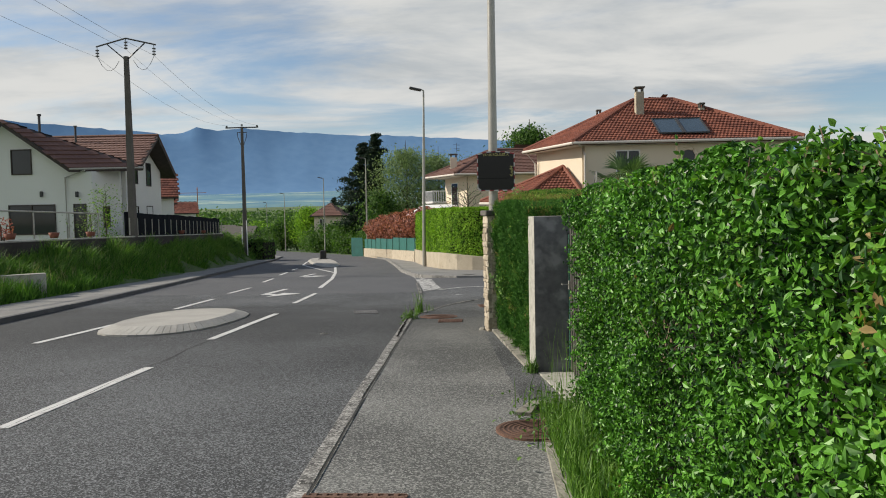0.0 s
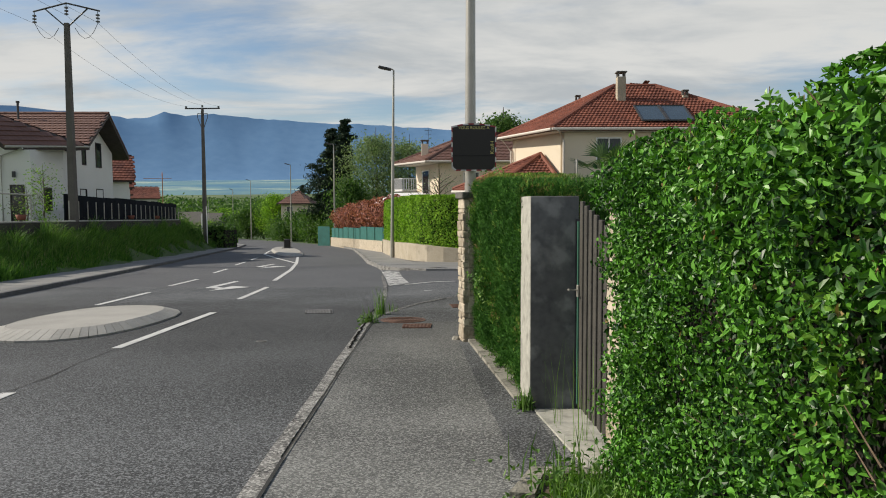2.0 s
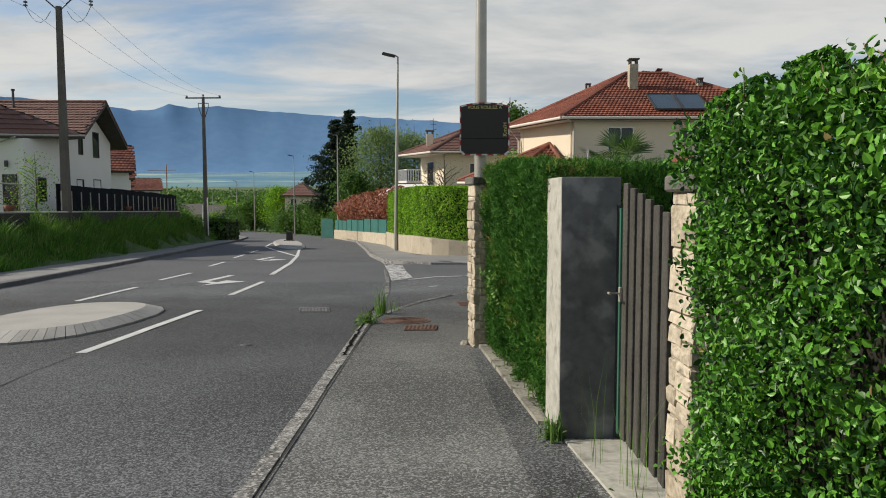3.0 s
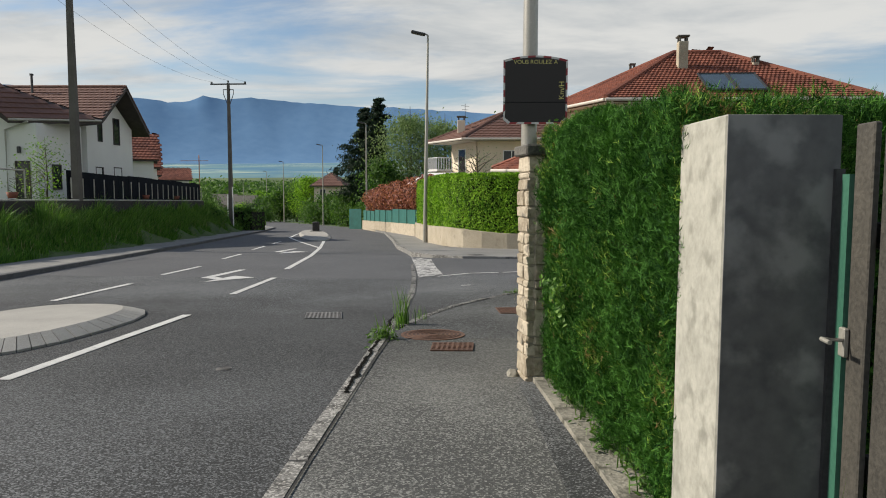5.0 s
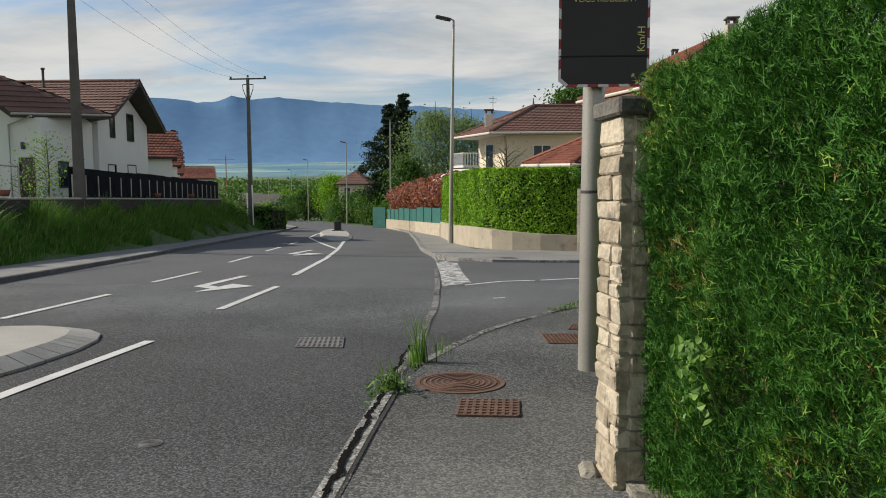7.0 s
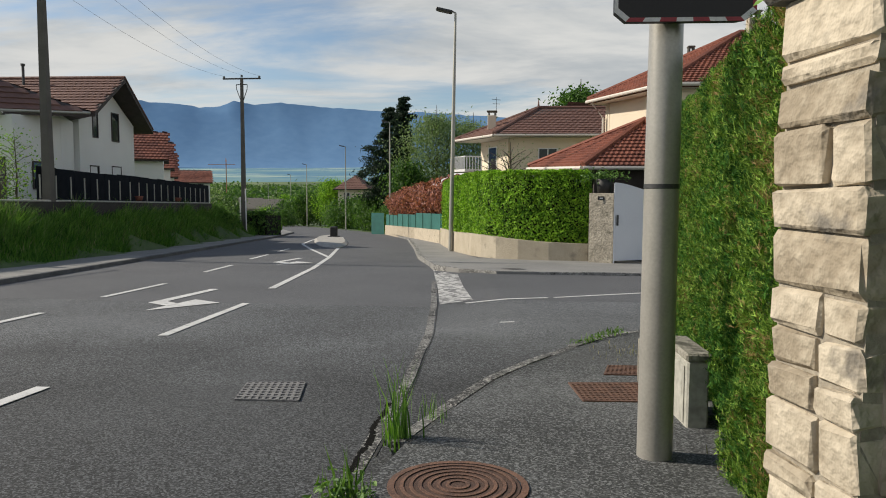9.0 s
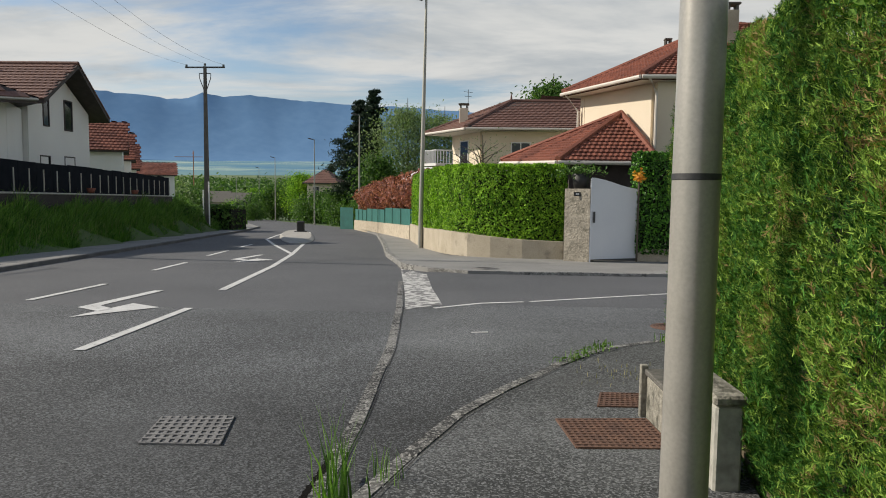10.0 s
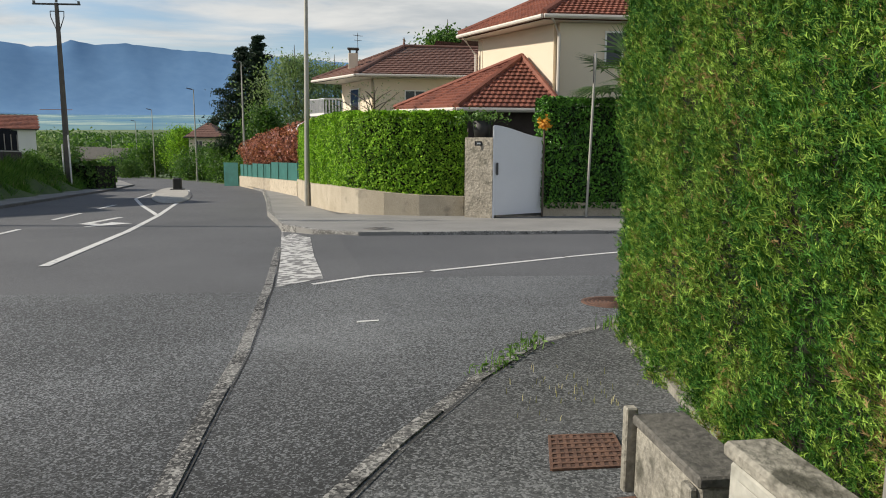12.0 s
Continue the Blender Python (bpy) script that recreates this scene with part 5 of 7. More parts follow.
def chimney(parent, x, y, z0, z1, w=0.55, material=None):
    ch = part("chimney", Mesh().box((x - w / 2, y - w / 2, z0), (x + w / 2, y + w / 2, z1), bevel=0.02), material or CREAM, parent, "rendered chimney stack")
    for sx in (-1, 1):
        for sy in (-1, 1):
            part("post", Mesh().box((x + sx * w * 0.36 - 0.04, y + sy * w * 0.36 - 0.04, z1), (x + sx * w * 0.36 + 0.04, y + sy * w * 0.36 + 0.04, z1 + 0.2)), CAP_STONE, ch)
    part("cap", Mesh().box((x - w * 0.62, y - w * 0.62, z1 + 0.2), (x + w * 0.62, y + w * 0.62, z1 + 0.28), bevel=0.02), CAP_STONE, ch)


def inset(outline, d):
    c = (sum(p[0] for p in outline) / len(outline), sum(p[1] for p in outline) / len(outline))
    r = []
    for x, y in outline:
        v = Vector((x - c[0], y - c[1]))
        r.append((x - v.x / max(v.length, 1e-6) * d * 1.4, y - v.y / max(v.length, 1e-6) * d * 1.4))
    return r


def gutter_run(parent, a, b):
    part("gutter", Mesh().tube([a, b], 0.075, 8), GUTTER, parent, "pale gutter")


# cream house with red tiles and solar panels
EZ = 5.15
A, B, C, D = (4.4, 36.9), (2.1, 41.8), (16.0, 37.3), (15.0, 47.5)
R1, R2 = (8.35, 41.7, 7.85), (10.6, 41.78, 7.85)
h1 = thing("house", (9, 41, -1.5), "cream rendered house with a red tiled hip roof and solar panels", "house")
A3, B3, C3, D3 = ((*p, EZ) for p in (A, B, C, D))
roof(h1, [[A3, C3, R2, R1], [B3, A3, R1], [C3, D3, R2], [D3, B3, R1, R2]], TILE_RED, tw=0.19, tl=0.225, ridges=[(A3, R1), (B3, R1), (C3, R2), (R1, R2)], under=TILE_RED)
wi = [(5.05, 37.35), (15.3, 37.75), (14.4, 46.8), (2.85, 41.6)]
walls(h1, wi, -1.6, EZ - 0.2, CREAM)
part("soffit", Mesh().quad(*[(x, y, EZ - 0.19) for x, y in (B, D, C, A)]), GUTTER, h1, "pale eaves soffit")
gutter_run(h1, (A[0], A[1] - 0.05, EZ - 0.08), (C[0], C[1] - 0.05, EZ - 0.08))
gutter_run(h1, (A[0] - 0.05, A[1], EZ - 0.08), (B[0] - 0.05, B[1], EZ - 0.08))
part("downpipe", Mesh().tube([(A[0] + 0.25, A[1] - 0.05, EZ - 0.1), (5.0, 37.22, EZ - 0.6), (5.0, 37.22, -1.5)], 0.055, 8), GUTTER, h1, "pale downpipe")
part("downpipe", Mesh().tube([(B[0] + 0.1, B[1] - 0.3, EZ - 0.1), (2.75, 41.5, EZ - 0.8), (2.75, 41.5, -1.5)], 0.055, 8), GUTTER, h1, "pale downpipe")
window(h1, (6.6, 37.40), (7.85, 37.45), 3.5, 4.7, (0.03, -1), bars=1)
m = Mesh()
cx, cz = 10.3, 4.3
m.quad(*[(cx + 0.36 * math.cos(2 * math.pi * k / 24), 37.545, cz + 0.36 * math.sin(2 * math.pi * k / 24)) for k in range(24)])
rw = part("round_window", m, WINDOW_DARK, h1, "small round window")
m = Mesh().tube([(cx + 0.42 * math.cos(2 * math.pi * k / 24), 37.55, cz + 0.42 * math.sin(2 * math.pi * k / 24)) for k in range(25)], 0.09, 6, caps=False)
part("window_surround", m, CREAM, rw)
chimney(h1, 8.35, 40.0, 6.4, 8.05, 0.44, ROUGHCAST)
chimney(h1, 11.8, 40.4, 6.2, 7.15, 0.28, ROUGHCAST)
chimney(h1, 6.5, 42.3, 6.2, 7.2, 0.25, ROUGHCAST)
# solar panels lie on the front slope
s_u = Vector((C[0] - A[0], C[1] - A[1], 0)).normalized()
s_n = (Vector(C3) - Vector(A3)).cross(Vector(R1) - Vector(A3)).normalized()
s_w = s_n.cross(s_u)
for k in range(2):
    o = Vector(A3) + s_u * (4.45 + 1.3 * k) + s_w * (0.45) + s_n * 0.16
    c = [o, o + s_u * 1.22, o + s_u * 1.22 + s_w * 1.85, o + s_w * 1.85]
    m = Mesh().quad(*c)
    pn = part("solar_panel", m, SOLAR, h1, "blue-grey glass solar panel")
    for p, q in zip(c, c[1:] + c[:1]):
        part("panel_frame", Mesh().tube([p, q], 0.05, 4), DARK_METAL, pn)
part("small_hip", Mesh().quad((8.6, 35.4, 2.75), (9.9, 34.2, 2.75), (10.0, 36.6, 3.55)).quad((9.9, 34.2, 2.75), (11.6, 35.4, 2.75), (10.0, 36.6, 3.55)), TILE_RED, h1, "small red tiled porch roof")

# garage with a red pyramid roof beside the house
N3, R3, L3, K3, AP = (1.5, 36.3, 2.12), (5.0, 36.5, 2.12), (-0.42, 40.6, 2.24), (5.6, 41.6, 2.2), (4.05, 38.8, 3.97)
gar = thing("garage", (2.5, 38.6, -1.4), "low garage with a red tiled hip roof beside the cream house", "garage")
roof(gar, [[N3, R3, AP], [L3, N3, AP], [K3, L3, AP], [R3, K3, AP]], TILE_RED, tw=0.19, tl=0.225, ridges=[(N3, AP), (L3, AP), (R3, AP)], under=TILE_RED)
# walls take the near-black eave colour for the shade under the carport roof
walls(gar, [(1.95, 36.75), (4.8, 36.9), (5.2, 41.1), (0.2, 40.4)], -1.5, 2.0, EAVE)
gutter_run(gar, (N3[0], N3[1] - 0.05, 2.03), (R3[0], R3[1] - 0.05, 2.03))
gutter_run(gar, (N3[0] - 0.05, N3[1], 2.03), (L3[0] - 0.05, L3[1], 2.14))

# cream house further along, brown tiles and a balcony
E2 = 4.45
a2, b2, c2, d2 = (-2.3, 50.5, E2), (-4.9, 54.8, E2), (9.0, 51.0, E2), (8.5, 62.0, E2)
p2, q2 = (0.28, 56.0, 6.5), (5.5, 56.4, 6.5)
h2 = thing("house", (2, 56, -2), "cream house with a brown tiled hip roof and a white balcony", "house")
roof(h2, [[a2, c2, q2, p2], [b2, a2, p2], [c2, d2, q2], [d2, b2, p2, q2]], TILE_BROWN, 0.33, 0.38, ridges=[(a2, p2), (b2, p2), (p2, q2)], wave=0.02)
walls(h2, [(-1.4, 51.2), (8.2, 51.6), (7.8, 61.2), (-3.3, 55.2)], -2.1, E2 - 0.18, CREAM)
part("soffit", Mesh().quad(*[(p[0], p[1], E2 - 0.17) for p in (b2, d2, c2, a2)]), GUTTER, h2)
gutter_run(h2, (a2[0], a2[1] - 0.05, E2 - 0.08), (c2[0], c2[1] - 0.05, E2 - 0.08))
gutter_run(h2, (a2[0] - 0.05, a2[1], E2 - 0.08), (b2[0] - 0.05, b2[1], E2 - 0.08))
chimney(h2, -2.55, 53.6, 4.5, 5.8, 0.5, CREAM)
part("finial", Mesh().tube([(p2[0], p2[1], 6.45), (p2[0], p2[1], 7.05)], [0.09, 0.02], 8), TILE_BROWN, h2)
part("aerial", merge(*[(mm.v, mm.f) for mm in (Mesh().tube([(-2.3, 53.6, 5.6), (-2.3, 53.6, 6.9)], 0.015, 5), Mesh().tube([(-2.55, 53.4, 6.75), (-2.05, 53.8, 6.75)], 0.015, 4), Mesh().tube([(-2.5, 53.5, 6.5), (-2.1, 53.7, 6.5)], 0.015, 4))]), DARK_METAL, h2, "thin roof aerial")
window(h2, (-2.75, 53.95), (-2.2, 52.85), 2.2, 3.9, (-0.9, -0.4), PAINT_WHITE, 0)
window(h2, (0.2, 51.26), (1.3, 51.31), 2.6, 3.7, (0, -1), PAINT_WHITE, 1)
bal = part("balcony", Mesh().prism([(-5.0, 53.8), (-4.1, 52.5), (-3.1, 52.9), (-3.3, 55.2)], [2.4] * 4, [2.55] * 4), PAINT_WHITE, h2, "white balcony slab")
for k in range(16):
    s = k / 15
    p = Vector((-4.95, 53.75, 0)).lerp(Vector((-4.1, 52.55, 0)), min(1, s * 1.6)) if s < 0.625 else Vector((-4.1, 52.55, 0)).lerp(Vector((-3.15, 52.95, 0)), (s - 0.625) / 0.375)
    part("baluster", Mesh().box((p.x - 0.035, p.y - 0.02, 2.55), (p.x + 0.035, p.y + 0.02, 3.28)), PAINT_WHITE, bal)
part("rail", Mesh().tube([(-4.95, 53.75, 3.3), (-4.1, 52.55, 3.3), (-3.15, 52.95, 3.3)], 0.04, 6), PAINT_WHITE, bal)
part("awning", Mesh().quad((-5.9, 50.9, 1.55), (-2.6, 50.3, 1.65), (-2.6, 51.5, 2.3), (-4.8, 52.6, 2.3)).quad((-4.8, 52.6, 2.26), (-2.6, 51.5, 2.26), (-2.6, 50.3, 1.61), (-5.9, 50.9, 1.51)), PAINT_WHITE, h2, "white sloping awning")

# white house behind the wall
hl = thing("house", (-25, 43, 0.2), "white rendered house with brown tiled gable roofs", "house")
ZL = 0.1
g_near, g_apex, g_far = (-21.2, 42.6, 4.95), (-22.1, 46.9, 7.22), (-23.0, 51.4, 4.85)
dx = -12.0
roof(hl, [[g_near, (g_near[0] + dx, g_near[1] - 0.6, g_near[2]), (g_apex[0] + dx, g_apex[1] - 0.6, g_apex[2]), g_apex], [g_far, g_apex, (g_apex[0] + dx, g_apex[1] - 0.6, g_apex[2]), (g_far[0] + dx, g_far[1] - 0.6, g_far[2])]], TILE_BROWN, 0.31, 0.40, ridges=[(g_apex, (g_apex[0] + dx, g_apex[1] - 0.6, g_apex[2]))], wave=0.02, thick=0.22)
# gable wall set back under the roof edge
gw = Mesh()
a_, b_, c_ = (-22.9, 43.9), (-23.7, 50.4), (-23.3, 46.95)
gw.quad((*a_, ZL), (*b_, ZL), (*b_, 5.0), (*c_, 6.85), (*a_, 5.15))
gw.quad((a_[0] - 0.3, a_[1], ZL), (a_[0] - 0.3, a_[1], 5.15), (c_[0] - 0.3, c_[1], 6.85), (b_[0] - 0.3, b_[1], 5.0), (b_[0] - 0.3, b_[1], ZL))
part("gable_wall", gw, WHITE_WALL, hl)
part("wall", Mesh().prism([(-33, 43.5), (a_[0], a_[1]), (a_[0] - 0.3, a_[1] + 0.3), (-33, 43.8)], [ZL] * 4, [5.05] * 4), WHITE_WALL, hl)
window(hl, (-23.08, 45.3), (-23.14, 45.9), 3.95, 5.45, (1, 0.12), EAVE, 0)
window(hl, (-23.35, 47.5), (-23.45, 48.4), 3.9, 5.5, (1, 0.12), EAVE, 0)
window(hl, (-23.05, 44.9), (-23.15, 45.9), 1.3, 2.5, (1, 0.12), EAVE, 0)
window(hl, (-23.35, 47.4), (-23.5, 48.6), 1.0, 2.55, (1, 0.12), EAVE, 0)
# nearer wing
E1, E2b, AN = (-21.7, 35.8, 4.35), (-19.8, 40.0, 4.65), (-25.6, 35.9, 7.05)
roof(hl, [[E1, E2b, AN], [E2b, (-23.4, 43.9, 4.9), AN], [(-30.5, 35.9, 4.3), AN, (-29.0, 44.0, 4.4)]], TILE_BROWN, 0.31, 0.40, ridges=[], wave=0.01, thick=0.22)
fw = Mesh().quad((-30.0, 36.6, ZL), (-20.95, 36.6, ZL), (-20.95, 36.6, 4.15), (-21.8, 36.6, 4.2), (-25.6, 36.6, 6.8), (-30.0, 36.6, 4.2))
part("front_wall", fw, WHITE_WALL, hl)
part("wall", Mesh().prism([(-20.95, 36.6), (-21.5, 40.4), (-21.8, 40.4), (-21.25, 36.61)], [ZL] * 4, [4.2, 4.5, 4.5, 4.2]), WHITE_WALL, hl)
part("wall", Mesh().prism([(-21.5, 40.41), (-23.2, 43.9), (-23.5, 43.9), (-21.8, 40.41)], [ZL] * 4, [4.6] * 4), WHITE_WALL, hl)
window(hl, (-25.35, 36.58), (-24.2, 36.58), 4.1, 5.45, (0, -1), EAVE, 0)
window(hl, (-25.6, 36.58), (-23.0, 36.58), 0.9, 2.5, (0, -1), EAVE, 1)
window(hl, (-22.0, 36.58), (-21.3, 36.58), 0.6, 2.5, (0, -1), EAVE, 0)
window(hl, (-21.12, 37.9), (-21.25, 38.8), 1.2, 2.4, (1, 0.14), EAVE, 0)
part("gutter", Mesh().tube([(E1[0], E1[1], 4.3), (E2b[0], E2b[1], 4.6)], 0.07, 6), LAMP_STEEL, hl)
part("downpipe", Mesh().tube([(-21.2, 36.4, 4.25), (-22.35, 36.5, 3.9), (-22.35, 36.5, 0.4)], 0.05, 6), LAMP_STEEL, hl)
for x, y, z in ((-24.8, 38.3, 6.55), (-27.2, 45.8, 6.9)):
    part("flue", Mesh().tube([(x, y, z - 0.6), (x, y, z + 0.9)], 0.07, 8), DARK_METAL, hl, "thin metal flue")
    part("flue_cap", Mesh().tube([(x, y, z + 0.9), (x, y, z + 1.0)], 0.11, 8), DARK_METAL, hl)
for x, z in ((-23.7, 2.9), (-21.75, 2.85)):
    part("wall_lamp", Mesh().box((x - 0.07, 36.44, z), (x + 0.07, 36.56, z + 0.3), bevel=0.02), DARK_METAL, hl)


def row_house(x, y, z0, eave, ridge, w, d, label, grp=""):
    th = thing("house", (x - w / 2, y + d / 2, z0), label, "house", grp)
    m = Mesh().prism([(x - w, y), (x, y), (x, y + d), (x - w, y + d)], [z0] * 4, [eave] * 4)
    m.quad((x, y, eave), (x, y + d, eave), (x, y + d / 2, ridge))
    part("wall", m, WHITE_WALL, th)
    o = 0.4
    r0, r1 = (x + o, y + d / 2, ridge + 0.1), (x - w, y + d / 2, ridge + 0.1)
    roof(th, [[(x + o, y - o, eave - 0.1), (x - w, y - o, eave - 0.1), r1, r0], [(x + o, y + d + o, eave - 0.1), r0, r1, (x - w, y + d + o, eave - 0.1)]], TILE_RED, 0.3, 0.36, wave=0.02)
    window(th, (x - 2.6, y - 0.012), (x - 1.4, y - 0.012), z0 + 1.2, z0 + 2.6, (0, -1), EAVE, 0)
    # the row stands turned to the road
    o = th.matrix_basis.translation.copy()
    th.matrix_basis = pose(x, y, 0, 0, 0, 27) @ pose(o.x - x, o.y - y, o.z)
    return th


row_house(-28.0, 62, -1.5, 3.7, 5.75, 9, 5, "white house with a red tiled roof beyond the fence", "row of houses")
row_house(-32.6, 72, -2, 3.4, 5.7, 8, 5, "white house with a red tiled roof beyond the fence", "row of houses")
row_house(-38.3, 84, -2.5, 2.9, 5.4, 8, 5, "white house with a red tiled roof beyond the fence", "row of houses")
row_house(-47.0, 112, -4, 2.7, 4.4, 13, 6, "low house with a red tiled roof beyond the fence", "row of houses")
# small cream house below the road
hs = thing("house", (-30, 134, -5), "small cream house with a brown hip roof among trees", "house")
part("wall", Mesh().box((-32.2, 130, -5.5), (-27.2, 136, 1.8)), CREAM, hs)
c_ = [(-32.9, 129.3, 1.8), (-26.5, 129.3, 1.8), (-26.5, 136.7, 1.8), (-32.9, 136.7, 1.8)]
roof(hs, [[p, q, (-29.7, 133, 4.3)] for p, q in zip(c_, c_[1:] + c_[:1])], TILE_BROWN, 0.5, 0.5)
window(hs, (-31.2, 129.98), (-30.1, 129.98), -0.2, 1.2, (0, -1), PAINT_WHITE, 1)
# grey roofs far down the road
for x, y, z, w in ((-78, 215, -3.4, 11), (-93, 240, -3.2, 10), (-64, 230, -3.4, 8)):
    fh = thing("far_house", (x, y, z - 6), "distant house with a grey slate roof among trees", "house", "distant houses")
    part("wall", Mesh().box((x - w / 2, y, z - 8), (x + w / 2, y + 8, z)), ROUGHCAST, fh)
    part("roof", Mesh().quad((x - w / 2 - 0.5, y - 0.5, z - 0.2), (x + w / 2 + 0.5, y - 0.5, z - 0.2), (x + w / 2, y + 4, z + 2.6), (x - w / 2, y + 4, z + 2.6)).quad((x + w / 2 + 0.5, y + 8.5, z - 0.2), (x - w / 2 - 0.5, y + 8.5, z - 0.2), (x - w / 2, y + 4, z + 2.6), (x + w / 2, y + 4, z + 2.6)), CAP_STONE, fh)
    for q in (0.25, 0.6):
        part("window", Mesh().quad((x - w / 2 + w * q, y - 0.02, z - 2.2), (x - w / 2 + w * q + 1.1, y - 0.02, z - 2.2), (x - w / 2 + w * q + 1.1, y - 0.02, z - 1), (x - w / 2 + w * q, y - 0.02, z - 1)), WINDOW_DARK, fh)

# ---- left garden wall, fence and screen ----
gwall = thing("garden_wall", (-17, 25, -0.5), "old dark garden wall with a pale rounded coping above the bank", "garden wall", kind="structure")
wy = [10, 16, 22, 28, 34, 40, 46, 53.4]
for a, b in zip(wy, wy[1:]):
    xa, xb = lerp_line(WALL_L, a), lerp_line(WALL_L, b)
    part("wall_section", Mesh().prism([(xa, a), (xb, b), (xb - 0.25, b), (xa - 0.25, a)], [G(a) - 0.4, G(b) - 0.4, G(b) - 0.4, G(a) - 0.4], [wl_top(a), wl_top(b), wl_top(b), wl_top(a)]), WALL_OLD, gwall)
    part("coping", Mesh().tube([(xa - 0.12, a, wl_top(a) + 0.02), (xb - 0.12, b, wl_top(b) + 0.02)], 0.045, 8), CONCRETE, gwall, "pale coping")
fence = thing("fence", (-19.3, 44, 0.6), "light post fence with a dark privacy screen on the wall", "fence")
yy = 32.2
while yy < 53.2:
    x = lerp_line(WALL_L, yy) - 0.12
    part("post", Mesh().tube([(x, yy, wl_top(yy) + 0.1), (x, yy, wl_top(yy) + 0.9)], 0.028, 6), LAMP_STEEL, fence)
    yy += 1.05
for y in (16.5, 19, 21.5, 24, 26.5, 29):
    x = lerp_line(WALL_L, y) - 0.12
    part("post", Mesh().tube([(x, y, wl_top(y) + 0.1), (x, y, wl_top(y) + 1.05)], 0.03, 6), LAMP_STEEL, fence)
part("rail", Mesh().tube([(lerp_line(WALL_L, y) - 0.12, y, wl_top(y) + 1.05) for y in (16.5, 24, 29)], 0.03, 6), LAMP_STEEL, fence)
ys_ = list(np.arange(32.8, 55.2, 1.3))
for a, b in zip(ys_, ys_[1:]):
    xa, xb = lerp_line(WALL_L, a) - 0.55, lerp_line(WALL_L, b) - 0.55
    h = 1.2 + random.uniform(-0.03, 0.03)
    part("screen_panel", Mesh().prism([(xa, a), (xb, b - 0.02), (xb - 0.05, b - 0.02), (xa - 0.05, a)], [wl_top(a) - 0.5] * 4, [wl_top(a) + h, wl_top(b) + h, wl_top(b) + h, wl_top(a) + h]), DARK_SCREEN, fence, "dark woven screen panel")
for y in (22.5, 25.3, 28.2, 40.5, 46.5):
    x = lerp_line(WALL_L, y) - 0.1
    pt = thing("flower_pot", (x, y, wl_top(y) + 0.12), "small terracotta flower pot standing on the wall", "flower pot", "pots on the wall")
    part("pot", Mesh().tube([(x, y, wl_top(y) + 0.1), (x, y, wl_top(y) + 0.3)], [0.13, 0.19], 12), TILE_RED, pt, smooth=True)
low = part("bank_block", Mesh().prism([(-16.5, 17.2), (-13.15, 20.3), (-13.4, 20.6), (-16.8, 17.5)], [G(19) - 0.2] * 4, [G(19) + 0.72] * 4), CONCRETE, None, "low pale concrete wall end in the grass bank", at=(-14.5, 19, G(19)))
tagged(low, category="low wall", kind="structure")

# ---- far corner: low wall, pillar, gate, hedges ----
fw = thing("low_wall", (-2, 37, G(37)), "low pale roughcast wall under the clipped hedge", "low wall", kind="structure")
WL = [(1.45, 33.3), (0.2, 33.45), (-0.8, 33.72), (-1.55, 34.15), (-2.1, 34.85), (-2.5, 35.8), (-3.6, 39.6), (-5.0, 47.6)]
WT = (-0.53, -0.50, -0.44, -0.38, -0.35, -0.36, -0.5, -0.75)
for a, b, ta, tb in zip(WL, WL[1:], WT, WT[1:]):
    part("wall_section", Mesh().prism([b, a, (a[0] + 0.25, a[1] + 0.3), (b[0] + 0.25, b[1] + 0.3)], [G(b[1]) - 0.2, G(a[1]) - 0.2, G(a[1]) - 0.2, G(b[1]) - 0.2], [tb, ta, ta, tb]), ROUGHCAST, fw)
hp = thing("gate_pillar", (1.85, 32.7, G(33)), "roughcast gate pillar with a plant pot on top", "pillar")
part("shaft", Mesh().prism([(1.42, 32.75), (2.12, 32.3), (2.3, 32.7), (1.6, 33.15)], [G(33) - 0.1] * 4, [1.12] * 4), PILLAR_ROUGH, hp)
part("number_plate", Mesh().box((1.66, 32.47, 0.90), (1.86, 32.50, 1.02)), BLACK_PLASTIC, hp, "small dark plate with a pale bar")
part("plate_bar", Mesh().box((1.71, 32.462, 0.94), (1.81, 32.469, 0.98)), PAINT_WHITE, hp)
fp = thing("plant_pot", (1.88, 32.75, 1.12), "black plant pot with a trailing plant on the pillar", "plant pot")
part("pot", Mesh().tube([(1.88, 32.75, 1.12), (1.88, 32.75, 1.56)], [0.2, 0.27], 14), BLACK_PLASTIC, fp, smooth=True)
pp = np.array([1.88, 32.7, 1.66]) + rng.normal(0, 1, (260, 3)) * [0.34, 0.2, 0.10]
part("foliage", leaves_mesh(pp, np.tile([0, -0.4, 1.0], (260, 1)), 0.13, 0.05, 0.8), WEED, fp)
wg = thing("white_gate", (2.9, 32.7, G(32.7)), "closed white sheet-metal gate with a curved top", "gate")
m = Mesh()
n = 10
gtop = lambda s: 1.45 - 0.10 * s - 0.22 * math.sin(s * math.pi / 2) ** 2
gy_ = lambda s: 32.33 + 0.75 * s
